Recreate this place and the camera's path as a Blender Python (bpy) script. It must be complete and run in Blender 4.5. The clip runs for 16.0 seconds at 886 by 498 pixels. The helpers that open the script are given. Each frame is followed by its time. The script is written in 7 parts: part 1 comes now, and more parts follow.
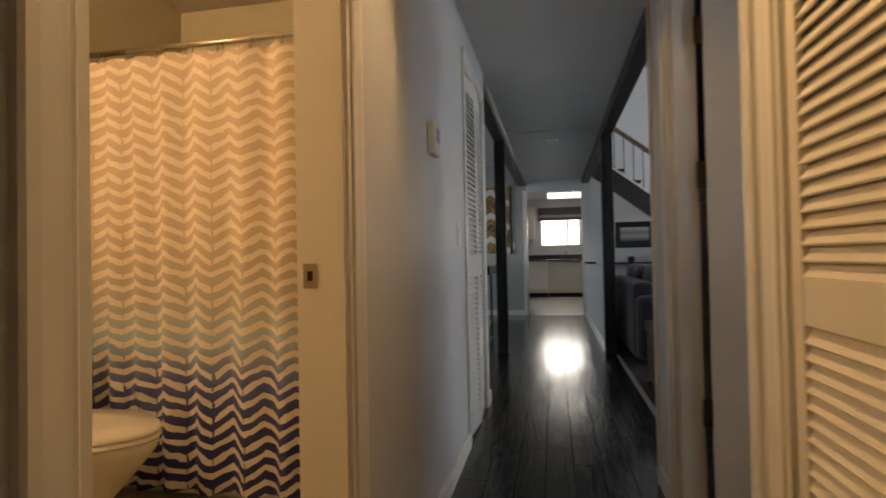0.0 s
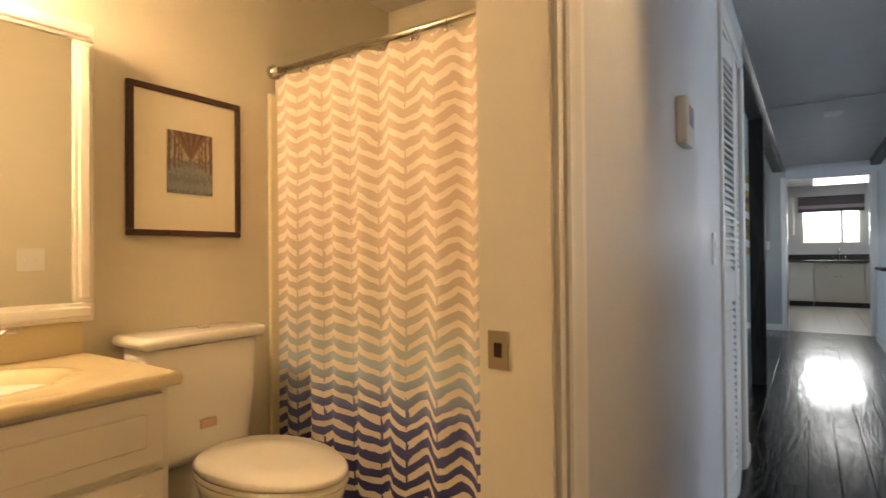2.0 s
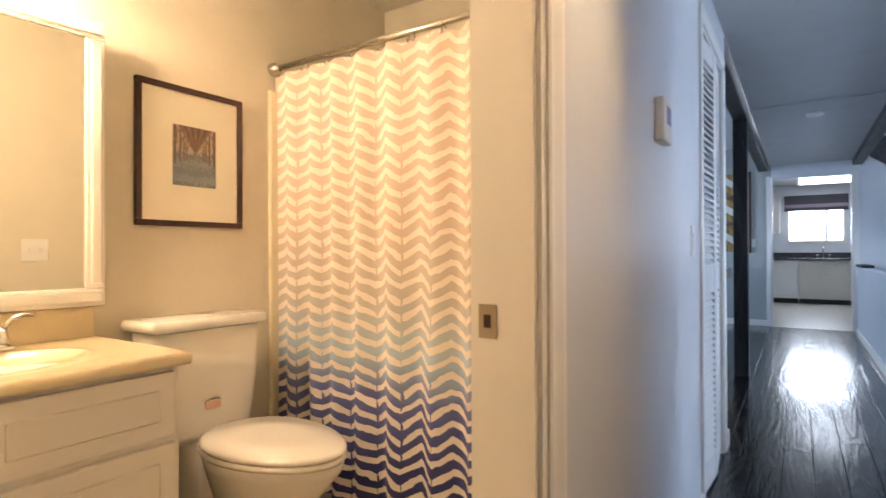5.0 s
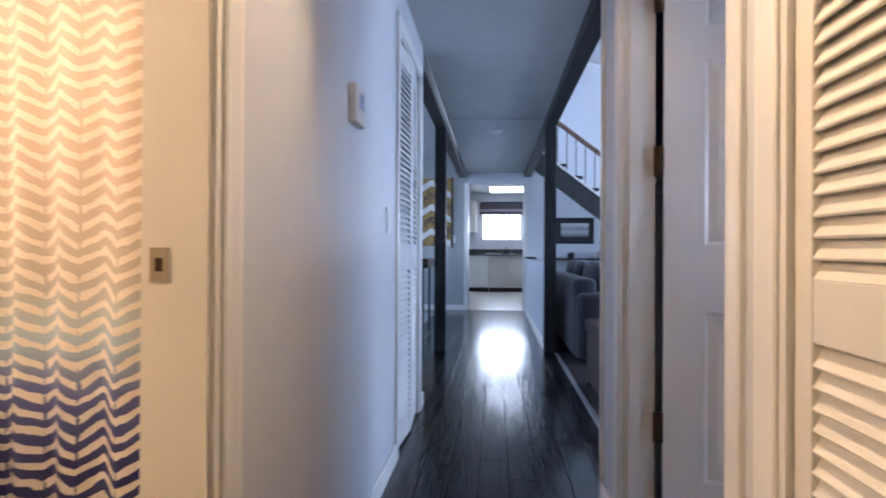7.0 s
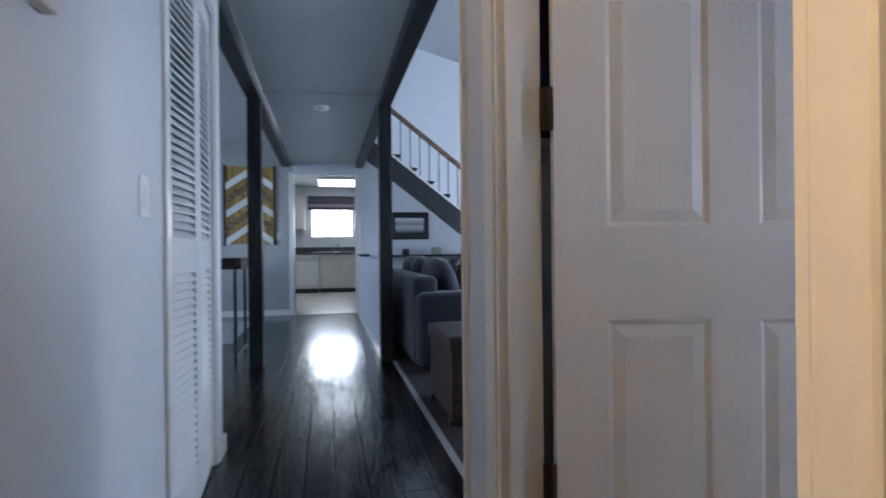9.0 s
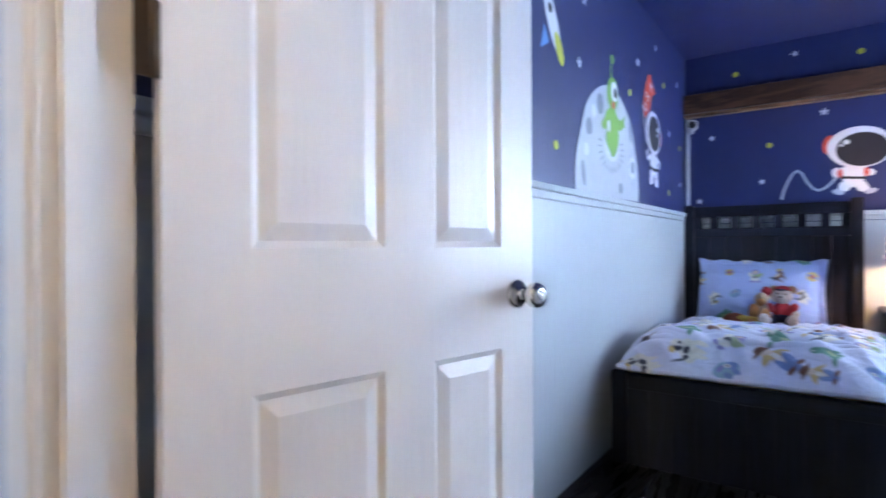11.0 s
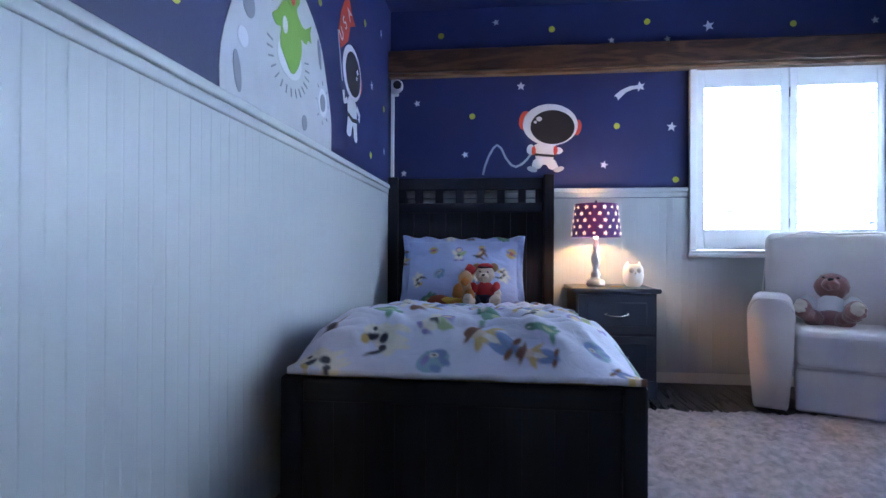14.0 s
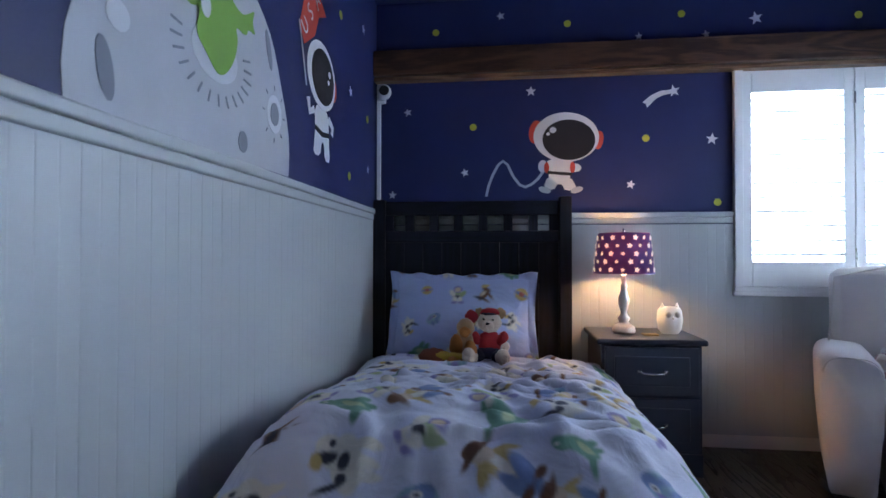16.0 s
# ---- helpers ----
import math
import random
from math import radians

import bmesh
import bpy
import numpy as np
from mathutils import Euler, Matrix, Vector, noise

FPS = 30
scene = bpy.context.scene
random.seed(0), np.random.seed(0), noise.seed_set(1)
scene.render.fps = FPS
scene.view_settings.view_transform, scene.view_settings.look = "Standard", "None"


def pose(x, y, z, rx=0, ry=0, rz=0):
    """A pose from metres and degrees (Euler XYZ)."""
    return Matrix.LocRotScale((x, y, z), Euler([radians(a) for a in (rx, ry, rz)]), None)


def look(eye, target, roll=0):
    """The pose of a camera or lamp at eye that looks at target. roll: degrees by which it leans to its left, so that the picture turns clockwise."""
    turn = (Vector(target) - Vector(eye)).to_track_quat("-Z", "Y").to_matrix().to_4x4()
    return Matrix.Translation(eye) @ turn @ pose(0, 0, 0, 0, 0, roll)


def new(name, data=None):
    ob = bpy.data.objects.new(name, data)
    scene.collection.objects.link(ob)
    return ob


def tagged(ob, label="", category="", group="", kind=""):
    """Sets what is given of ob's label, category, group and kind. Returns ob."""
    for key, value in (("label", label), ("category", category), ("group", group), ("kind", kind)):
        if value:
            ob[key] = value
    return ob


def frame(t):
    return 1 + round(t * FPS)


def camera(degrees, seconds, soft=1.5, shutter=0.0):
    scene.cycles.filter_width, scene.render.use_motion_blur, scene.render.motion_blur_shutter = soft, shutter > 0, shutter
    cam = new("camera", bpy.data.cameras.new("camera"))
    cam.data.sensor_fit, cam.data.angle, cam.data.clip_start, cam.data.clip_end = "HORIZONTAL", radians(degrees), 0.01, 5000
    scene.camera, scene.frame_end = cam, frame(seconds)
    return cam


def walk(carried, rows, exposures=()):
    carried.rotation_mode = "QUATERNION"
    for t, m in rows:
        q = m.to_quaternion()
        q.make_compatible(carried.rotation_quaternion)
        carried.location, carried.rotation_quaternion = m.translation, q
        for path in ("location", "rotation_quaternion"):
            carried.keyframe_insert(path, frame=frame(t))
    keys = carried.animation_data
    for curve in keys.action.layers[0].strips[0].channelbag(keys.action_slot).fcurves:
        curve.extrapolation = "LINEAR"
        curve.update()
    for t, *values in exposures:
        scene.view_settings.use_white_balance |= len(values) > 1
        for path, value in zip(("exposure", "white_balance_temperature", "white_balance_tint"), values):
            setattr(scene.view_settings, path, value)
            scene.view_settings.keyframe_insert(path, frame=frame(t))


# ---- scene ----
cam = camera(78.4, 16.0, shutter=0.5)
PATH = [
    (0, (-0.035, 2.746, 0.982), (-0.431, 4.706, 1.017), -1.1),
    (0.5, (-0.076, 2.909, 0.991), (-0.671, 4.818, 1.011), -0.2),
    (1, (-0.128, 3.045, 1.009), (-0.899, 4.89, 1.027), -0.2),
    (1.5, (-0.155, 3.136, 1.035), (-1.113, 4.891, 1.061), -0.6),
    (2, (-0.196, 3.19, 1.088), (-1.315, 4.847, 1.108), -0.5),
    (2.5, (-0.228, 3.218, 1.126), (-1.415, 4.827, 1.148), -0.5),
    (3, (-0.249, 3.22, 1.148), (-1.472, 4.803, 1.171), -0.5),
    (3.2, (-0.253, 3.211, 1.151), (-1.498, 4.776, 1.175), -0.5),
    (5.3, (-0.127, 3.079, 1.046), (-1.138, 4.804, 1.052), -0.1),
    (5.5, (-0.117, 3.063, 1.037), (-1.056, 4.829, 1.04), -0.0),
    (6, (-0.074, 3.027, 1.016), (-0.77, 4.902, 1.019), 0.3),
    (6.5, (-0.042, 3.009, 0.997), (-0.486, 4.96, 1.001), 0.5),
    (7, (-0.029, 3.05, 0.973), (-0.216, 5.041, 0.98), 0.3),
    (7.5, (-0.03, 3.137, 0.949), (-0.01, 5.136, 0.959), 0.5),
    (8, (-0.026, 3.332, 0.950), (0.097, 5.328, 0.957), 0.5),
    (8.2, (-0.016, 3.423, 0.943), (0.129, 5.417, 0.947), 0.3),
    (10.3, (0.053, 4.024, 0.978), (1.241, 5.633, 0.986), -0.8),
    (10.5, (0.081, 4.068, 0.984), (1.383, 5.585, 0.995), -0.6),
    (11, (0.16, 4.17, 0.998), (1.783, 5.339, 0.991), -0.3),
    (11.5, (0.286, 4.245, 0.994), (2.061, 5.167, 0.975), 0.3),
    (12, (0.415, 4.289, 0.975), (2.313, 4.921, 0.96), 0.4),
    (12.5, (0.552, 4.356, 0.948), (2.525, 4.684, 0.939), 0.6),
    (13, (0.721, 4.379, 0.899), (2.711, 4.581, 0.896), 0.5),
    (13.5, (0.908, 4.335, 0.837), (2.896, 4.55, 0.847), 0.4),
    (14, (1.031, 4.317, 0.817), (3.018, 4.545, 0.824), 0.3),
    (14.5, (1.191, 4.326, 0.846), (3.177, 4.559, 0.851), 0.1),
    (15, (1.325, 4.346, 0.892), (3.311, 4.579, 0.891), 0.0),
    (15.5, (1.477, 4.356, 0.932), (3.464, 4.588, 0.942), 0.1),
    (16, (1.593, 4.349, 0.984), (3.578, 4.584, 1.012), 0.1),
]
EXPOSURES = [(0, -0.98, 8100, 13), (0.5, -0.93, 8000, 13), (1.0, -0.85, 7800, 12), (1.5, -0.65, 7500, 12), (2.0, -0.35, 7100, 11), (3.0, -0.05, 6700, 10), (5.5, 0.22, 5650, 14), (7.0, 0.2, 5400, 17), (8.0, -0.2, 5600, 14), (10.5, -0.05, 5850, 11), (11.0, 1.25, 5350, 11), (12.5, 1.28, 5400, 10), (13.0, 1.15, 5350, 10), (14.0, 0.52, 5400, 10), (15.0, 0.12, 5550, 10), (16.0, -0.13, 5750, 10)]
walk(cam, [(t, look(eye, target, roll)) for t, eye, target, roll in PATH], EXPOSURES)


# ---- helpers of this scene ----
def part(name, bm, material, parent=None, label="", smooth=False):
    """Links a bmesh as one mesh object; material may be one material or a list."""
    me = bpy.data.meshes.new(name)
    bmesh.ops.recalc_face_normals(bm, faces=bm.faces[:])
    bm.to_mesh(me)
    bm.free()
    for m in (material if isinstance(material, (list, tuple)) else [material]):
        me.materials.append(m)
    if smooth:
        for p in me.polygons:
            p.use_smooth = True
    ob = new(name, me)
    if parent:
        ob.parent = parent
    if label:
        tagged(ob, label)
    return ob


def piece(name, me, parent, m):
    """One more object on a mesh that alike pieces share."""
    ob = new(name, me)
    ob.parent = parent
    ob.matrix_basis = m
    return ob


def mesh_of(name, bm, material):
    me = bpy.data.meshes.new(name)
    bmesh.ops.recalc_face_normals(bm, faces=bm.faces[:])
    bm.to_mesh(me)
    bm.free()
    for m in (material if isinstance(material, (list, tuple)) else [material]):
        me.materials.append(m)
    return me


def thing(name, m, label, category, group="", kind=""):
    ob = new(name)
    ob.matrix_basis = m
    ob.empty_display_size = 0.1
    return tagged(ob, label, category, group, kind)


def box(bm, x0, x1, y0, y1, z0, z1, bev=0.0, seg=2, mi=0, m=None):
    r = bmesh.ops.create_cube(bm, size=1.0)
    vs = r["verts"]
    for v in vs:
        v.co = Vector(((x0 + x1) / 2 + v.co.x * (x1 - x0), (y0 + y1) / 2 + v.co.y * (y1 - y0), (z0 + z1) / 2 + v.co.z * (z1 - z0)))
    faces = set(f for v in vs for f in v.link_faces)
    if bev > 0:
        es = list(set(e for v in vs for e in v.link_edges))
        out = bmesh.ops.bevel(bm, geom=es, offset=bev, segments=seg, affect="EDGES", profile=0.5)
        faces = set(f for v in out["verts"] for f in v.link_faces) | set(out["faces"])
        vs = list(set(v for f in faces for v in f.verts))
    for f in faces:
        if f.is_valid:
            f.material_index = mi
    if m is not None:
        for v in vs:
            v.co = m @ v.co
    return vs


def bx(x0, x1, y0, y1, z0, z1, bev=0.0, seg=2, m=None):
    bm = bmesh.new()
    box(bm, x0, x1, y0, y1, z0, z1, bev, seg, 0, m)
    return bm


def lathe(bm, prof, n=24, m=None, mi=0, cap=True):
    """A turned body from (radius, height) pairs."""
    rings = []
    for r, z in prof:
        rings.append([bm.verts.new((r * math.cos(2 * math.pi * i / n), r * math.sin(2 * math.pi * i / n), z)) for i in range(n)])
    for a, b in zip(rings, rings[1:]):
        for i in range(n):
            f = bm.faces.new((a[i], a[(i + 1) % n], b[(i + 1) % n], b[i]))
            f.material_index, f.smooth = mi, True
    if cap:
        for ring in (rings[0], rings[-1]):
            f = bm.faces.new(ring)
            f.material_index = mi
    if m is not None:
        for ring in rings:
            for v in ring:
                v.co = m @ v.co


def ball(bm, c, r, mi=0, u=16, v=10, rot=None):
    """An ellipsoid at c with radii r."""
    m = Matrix.Translation(c) @ (rot if rot else Matrix()) @ Matrix.Diagonal((*r, 1))
    out = bmesh.ops.create_uvsphere(bm, u_segments=u, v_segments=v, radius=1.0, matrix=m)
    for vert in out["verts"]:
        for f in vert.link_faces:
            f.material_index, f.smooth = mi, True


def tube(bm, pts, r, n=8, mi=0):
    """A round bar through points."""
    rings = []
    for i, p in enumerate(pts):
        p = Vector(p)
        d = (Vector(pts[min(i + 1, len(pts) - 1)]) - Vector(pts[max(i - 1, 0)])).normalized()
        a = d.orthogonal().normalized() if abs(d.z) > 0.99 else d.cross(Vector((0, 0, 1))).normalized()
        b = d.cross(a).normalized()
        rings.append([bm.verts.new(p + r * (math.cos(2 * math.pi * k / n) * a + math.sin(2 * math.pi * k / n) * b)) for k in range(n)])
    for a, b in zip(rings, rings[1:]):
        for k in range(n):
            f = bm.faces.new((a[k], a[(k + 1) % n], b[(k + 1) % n], b[k]))
            f.material_index, f.smooth = mi, True
    for ring in (rings[0], rings[-1]):
        bm.faces.new(ring).material_index = mi


def prism(bm, pts, depth, m, mi=0):
    """A flat outline in its own x, y, raised by depth along z, laid at m."""
    lo = [bm.verts.new(m @ Vector((x, y, 0))) for x, y in pts]
    hi = [bm.verts.new(m @ Vector((x, y, depth))) for x, y in pts]
    fs = [bm.faces.new(hi), bm.faces.new(lo[::-1])]
    for i in range(len(pts)):
        j = (i + 1) % len(pts)
        fs.append(bm.faces.new((lo[i], lo[j], hi[j], hi[i])))
    for f in fs:
        f.material_index = mi


def oval(cx, cy, rx, ry, n=28, turn=0.0, a0=0.0, a1=2 * math.pi):
    out = []
    for i in range(n):
        a = a0 + (a1 - a0) * i / (n if a1 - a0 > 6.2 else n - 1)
        x, y = rx * math.cos(a), ry * math.sin(a)
        out.append((cx + x * math.cos(turn) - y * math.sin(turn), cy + x * math.sin(turn) + y * math.cos(turn)))
    return out


def star_pts(cx, cy, r, turn=0.0, k=0.42):
    return [(cx + (r if i % 2 == 0 else r * k) * math.sin(turn + math.pi * i / 5), cy + (r if i % 2 == 0 else r * k) * math.cos(turn + math.pi * i / 5)) for i in range(10)]


def ribbon_pts(pts, w):
    """The outline of a band of width w along points."""
    a, b = [], []
    for i, p in enumerate(pts):
        q, o = pts[min(i + 1, len(pts) - 1)], pts[max(i - 1, 0)]
        d = Vector((q[0] - o[0], q[1] - o[1])).normalized()
        a.append((p[0] - d.y * w / 2, p[1] + d.x * w / 2))
        b.append((p[0] + d.y * w / 2, p[1] - d.x * w / 2))
    return a + b[::-1]


def wall(name, axis, c0, c1, a0, a1, z0, z1, holes, material, label=""):
    """A wall between two planes of an axis ('x': planes x = c0, c1, running along y) with holes (a, a, z, z)."""
    bm = bmesh.new()
    cuts = sorted(set([a0, a1] + [h[0] for h in holes] + [h[1] for h in holes]))
    for s, e in zip(cuts, cuts[1:]):
        spans, mid = [(z0, z1)], (s + e) / 2
        for h in holes:
            if h[0] < mid < h[1]:
                spans = [q for lo, hi in spans for q in ((lo, min(hi, h[2])), (max(lo, h[3]), hi)) if q[1] - q[0] > 1e-4]
        for lo, hi in spans:
            if axis == "x":
                box(bm, c0, c1, s, e, lo, hi)
            else:
                box(bm, s, e, c0, c1, lo, hi)
    bmesh.ops.remove_doubles(bm, verts=bm.verts[:], dist=1e-5)
    ob = part(name, bm, material)
    return tagged(ob, label, "wall", kind="structure")


# ---- materials ----
def mat(name, color, rough=0.6, metal=0.0, var=0.06, scale=6.0, bump=0.0, bscale=60.0, stretch=(1, 1, 1), spec=0.5, stains=0.0, sheen=0.0, emit=None, coat=0.0):
    m = bpy.data.materials.new(name)
    m.use_nodes = True
    nt = m.node_tree
    b = nt.nodes["Principled BSDF"]
    b.inputs["Roughness"].default_value = rough
    b.inputs["Metallic"].default_value = metal
    b.inputs["Specular IOR Level"].default_value = spec
    b.inputs["Sheen Weight"].default_value = sheen
    b.inputs["Coat Weight"].default_value = coat
    co = nt.nodes.new("ShaderNodeTexCoord")
    mp = nt.nodes.new("ShaderNodeMapping")
    mp.inputs["Scale"].default_value = stretch
    nt.links.new(co.outputs["Object"], mp.inputs["Vector"])
    n = nt.nodes.new("ShaderNodeTexNoise")
    n.inputs["Scale"].default_value, n.inputs["Detail"].default_value = scale, 5
    nt.links.new(mp.outputs["Vector"], n.inputs["Vector"])
    r = nt.nodes.new("ShaderNodeValToRGB")
    lo, hi = [max(0, c * (1 - var)) for c in color], [min(1, c * (1 + var)) for c in color]
    r.color_ramp.elements[0].color, r.color_ramp.elements[0].position = (*lo, 1), 0.3
    r.color_ramp.elements[1].color, r.color_ramp.elements[1].position = (*hi, 1), 0.7
    nt.links.new(n.outputs["Fac"], r.inputs["Fac"])
    out = r.outputs["Color"]
    n2 = nt.nodes.new("ShaderNodeTexNoise")
    n2.inputs["Scale"].default_value, n2.inputs["Detail"].default_value = bscale, 6
    nt.links.new(mp.outputs["Vector"], n2.inputs["Vector"])
    mr = nt.nodes.new("ShaderNodeMapRange")
    mr.inputs["To Min"].default_value, mr.inputs["To Max"].default_value = max(0.02, rough - 0.07), min(1, rough + 0.07)
    nt.links.new(n2.outputs["Fac"], mr.inputs["Value"])
    nt.links.new(mr.outputs["Result"], b.inputs["Roughness"])
    if stains:
        n3 = nt.nodes.new("ShaderNodeTexNoise")
        n3.inputs["Scale"].default_value, n3.inputs["Detail"].default_value = 1.7, 8
        nt.links.new(mp.outputs["Vector"], n3.inputs["Vector"])
        r3 = nt.nodes.new("ShaderNodeValToRGB")
        r3.color_ramp.elements[0].position, r3.color_ramp.elements[1].position = 0.45, 0.75
        r3.color_ramp.elements[0].color = (1, 1, 1, 1)
        r3.color_ramp.elements[1].color = (1 - stains, 1 - stains, 1 - stains * 1.1, 1)
        nt.links.new(n3.outputs["Fac"], r3.inputs["Fac"])
        mx = nt.nodes.new("ShaderNodeMix")
        mx.data_type, mx.blend_type = "RGBA", "MULTIPLY"
        mx.inputs["Factor"].default_value = 1.0
        nt.links.new(out, mx.inputs["A"])
        nt.links.new(r3.outputs["Color"], mx.inputs["B"])
        out = mx.outputs["Result"]
    nt.links.new(out, b.inputs["Base Color"])
    if bump:
        bn = nt.nodes.new("ShaderNodeBump")
        bn.inputs["Strength"].default_value, bn.inputs["Distance"].default_value = bump, 0.004
        nt.links.new(n2.outputs["Fac"], bn.inputs["Height"])
        nt.links.new(bn.outputs["Normal"], b.inputs["Normal"])
    if emit:
        b.inputs["Emission Color"].default_value = (*emit[0], 1)
        b.inputs["Emission Strength"].default_value = emit[1]
    return m


def wood(name, dark, light, rough, along="y", scale=9.0, coat=0.0, relief=0.15, piecewise=True, spec=0.5):
    """Grained wood: stretched, warped bands with pores, each piece a little different."""
    m = bpy.data.materials.new(name)
    m.use_nodes = True
    nt = m.node_tree
    b = nt.nodes["Principled BSDF"]
    b.inputs["Coat Weight"].default_value = coat
    b.inputs["Coat Roughness"].default_value = 0.12
    b.inputs["Specular IOR Level"].default_value = spec
    co = nt.nodes.new("ShaderNodeTexCoord")
    info = nt.nodes.new("ShaderNodeObjectInfo")
    mp = nt.nodes.new("ShaderNodeMapping")
    s = {"x": (0.12, 1, 1), "y": (1, 0.12, 1), "z": (1, 1, 0.12)}[along]
    mp.inputs["Scale"].default_value = s
    nt.links.new(co.outputs["Object"], mp.inputs["Vector"])
    add = nt.nodes.new("ShaderNodeVectorMath")
    add.operation = "ADD"
    mul = nt.nodes.new("ShaderNodeMath")
    mul.operation = "MULTIPLY"
    mul.inputs[1].default_value = 37.0 if piecewise else 0.0
    nt.links.new(info.outputs["Random"], mul.inputs[0])
    nt.links.new(mp.outputs["Vector"], add.inputs[0])
    nt.links.new(mul.outputs["Value"], add.inputs[1])
    w = nt.nodes.new("ShaderNodeTexNoise")
    w.inputs["Scale"].default_value, w.inputs["Detail"].default_value, w.inputs["Distortion"].default_value = scale, 3, 0.6
    nt.links.new(add.outputs["Vector"], w.inputs["Vector"])
    sn = nt.nodes.new("ShaderNodeMath")
    sn.operation = "MULTIPLY"
    sn.inputs[1].default_value = 55.0
    nt.links.new(w.outputs["Fac"], sn.inputs[0])
    si = nt.nodes.new("ShaderNodeMath")
    si.operation = "SINE"
    nt.links.new(sn.outputs["Value"], si.inputs[0])
    fine = nt.nodes.new("ShaderNodeTexNoise")
    fine.inputs["Scale"].default_value, fine.inputs["Detail"].default_value = 120, 4
    nt.links.new(add.outputs["Vector"], fine.inputs["Vector"])
    mix = nt.nodes.new("ShaderNodeMath")
    mix.operation = "MULTIPLY_ADD"
    mix.inputs[1].default_value = 0.28
    nt.links.new(si.outputs["Value"], mix.inputs[0])
    nt.links.new(fine.outputs["Fac"], mix.inputs[2])
    ramp = nt.nodes.new("ShaderNodeValToRGB")
    ramp.color_ramp.elements[0].color, ramp.color_ramp.elements[0].position = (*dark, 1), 0.25
    ramp.color_ramp.elements[1].color, ramp.color_ramp.elements[1].position = (*light, 1), 0.8
    nt.links.new(mix.outputs["Value"], ramp.inputs["Fac"])
    nt.links.new(ramp.outputs["Color"], b.inputs["Base Color"])
    rr = nt.nodes.new("ShaderNodeMapRange")
    rr.inputs["To Min"].default_value, rr.inputs["To Max"].default_value = rough - 0.05, rough + 0.12
    nt.links.new(mix.outputs["Value"], rr.inputs["Value"])
    nt.links.new(rr.outputs["Result"], b.inputs["Roughness"])
    bn = nt.nodes.new("ShaderNodeBump")
    bn.inputs["Strength"].default_value, bn.inputs["Distance"].default_value = relief, 0.003
    nt.links.new(mix.outputs["Value"], bn.inputs["Height"])
    nt.links.new(bn.outputs["Normal"], b.inputs["Normal"])
    return m


def glow(name, color, strength):
    m = bpy.data.materials.new(name)
    m.use_nodes = True
    b = m.node_tree.nodes["Principled BSDF"]
    b.inputs["Base Color"].default_value = (0.8, 0.8, 0.8, 1)
    b.inputs["Emission Color"].default_value = (*color, 1)
    b.inputs["Emission Strength"].default_value = strength
    return m


PAINT_HALL = mat("hall_wall_paint", (0.60, 0.61, 0.63), 0.42, bump=0.12, bscale=220, var=0.02, stains=0.03)
PAINT_BATH = mat("bath_wall_paint", (0.66, 0.62, 0.52), 0.5, bump=0.12, bscale=220, var=0.02)
PAINT_GREY = mat("grey_green_wall_paint", (0.36, 0.38, 0.37), 0.55, bump=0.1, bscale=200, var=0.02)
PAINT_LIVING = mat("pale_wall_paint", (0.68, 0.70, 0.73), 0.6, bump=0.1, bscale=200, var=0.02)
CEILING_W = mat("white_ceiling_paint", (0.66, 0.67, 0.68), 0.85, bump=0.35, bscale=150, var=0.03)
TRIM = mat("white_trim_gloss", (0.76, 0.74, 0.70), 0.32, bump=0.03, bscale=90, var=0.02)
DOOR_W = mat("white_door_paint", (0.78, 0.76, 0.73), 0.33, bump=0.14, bscale=70, stretch=(1, 1, 0.1), var=0.015)
NAVY_WALL = mat("navy_wall_paint", (0.016, 0.022, 0.10), 0.5, bump=0.15, bscale=180, var=0.08)
NAVY_CEIL = mat("navy_ceiling_texture", (0.024, 0.035, 0.15), 0.5, bump=0.9, bscale=80, var=0.1)
BEAD = mat("beadboard_paint", (0.46, 0.49, 0.50), 0.42, bump=0.05, bscale=80, stretch=(1, 1, 0.15), var=0.02)
WHITE_P = mat("white_furniture_paint", (0.72, 0.71, 0.69), 0.4, var=0.02, bump=0.03)
BLACKBEAM = wood("black_stained_timber", (0.006, 0.006, 0.008), (0.025, 0.024, 0.026), 0.45, "y", 6, relief=0.5)
BLACKPOST = wood("black_stained_post", (0.006, 0.006, 0.008), (0.025, 0.024, 0.026), 0.45, "z", 6, relief=0.5)
BROWNBEAM = wood("walnut_stained_beam", (0.030, 0.012, 0.006), (0.085, 0.040, 0.022), 0.45, "y", 5, relief=0.4)
FLOORW = wood("ebony_oak_floor", (0.006, 0.005, 0.005), (0.018, 0.015, 0.014), 0.115, "y", 7, coat=0.10, relief=0.28)
FLOORB = wood("ebony_oak_floor_cross", (0.006, 0.005, 0.005), (0.018, 0.015, 0.014), 0.25, "x", 7, coat=0.20, relief=0.04)
FURN_DK = wood("black_brown_furniture", (0.005, 0.005, 0.010), (0.010, 0.011, 0.022), 0.58, "z", 5, relief=0.08, spec=0.3)
FURN_DKX = wood("black_brown_furniture_cross", (0.005, 0.005, 0.010), (0.010, 0.011, 0.022), 0.58, "y", 5, relief=0.08, spec=0.3)
CHROME = mat("brushed_nickel", (0.62, 0.60, 0.56), 0.22, 1.0, var=0.03, bscale=150)
BRONZE = mat("dull_brass", (0.13, 0.095, 0.065), 0.35, 1.0, var=0.1)
PORCELAIN = mat("white_porcelain", (0.80, 0.79, 0.76), 0.12, var=0.01, coat=0.3)
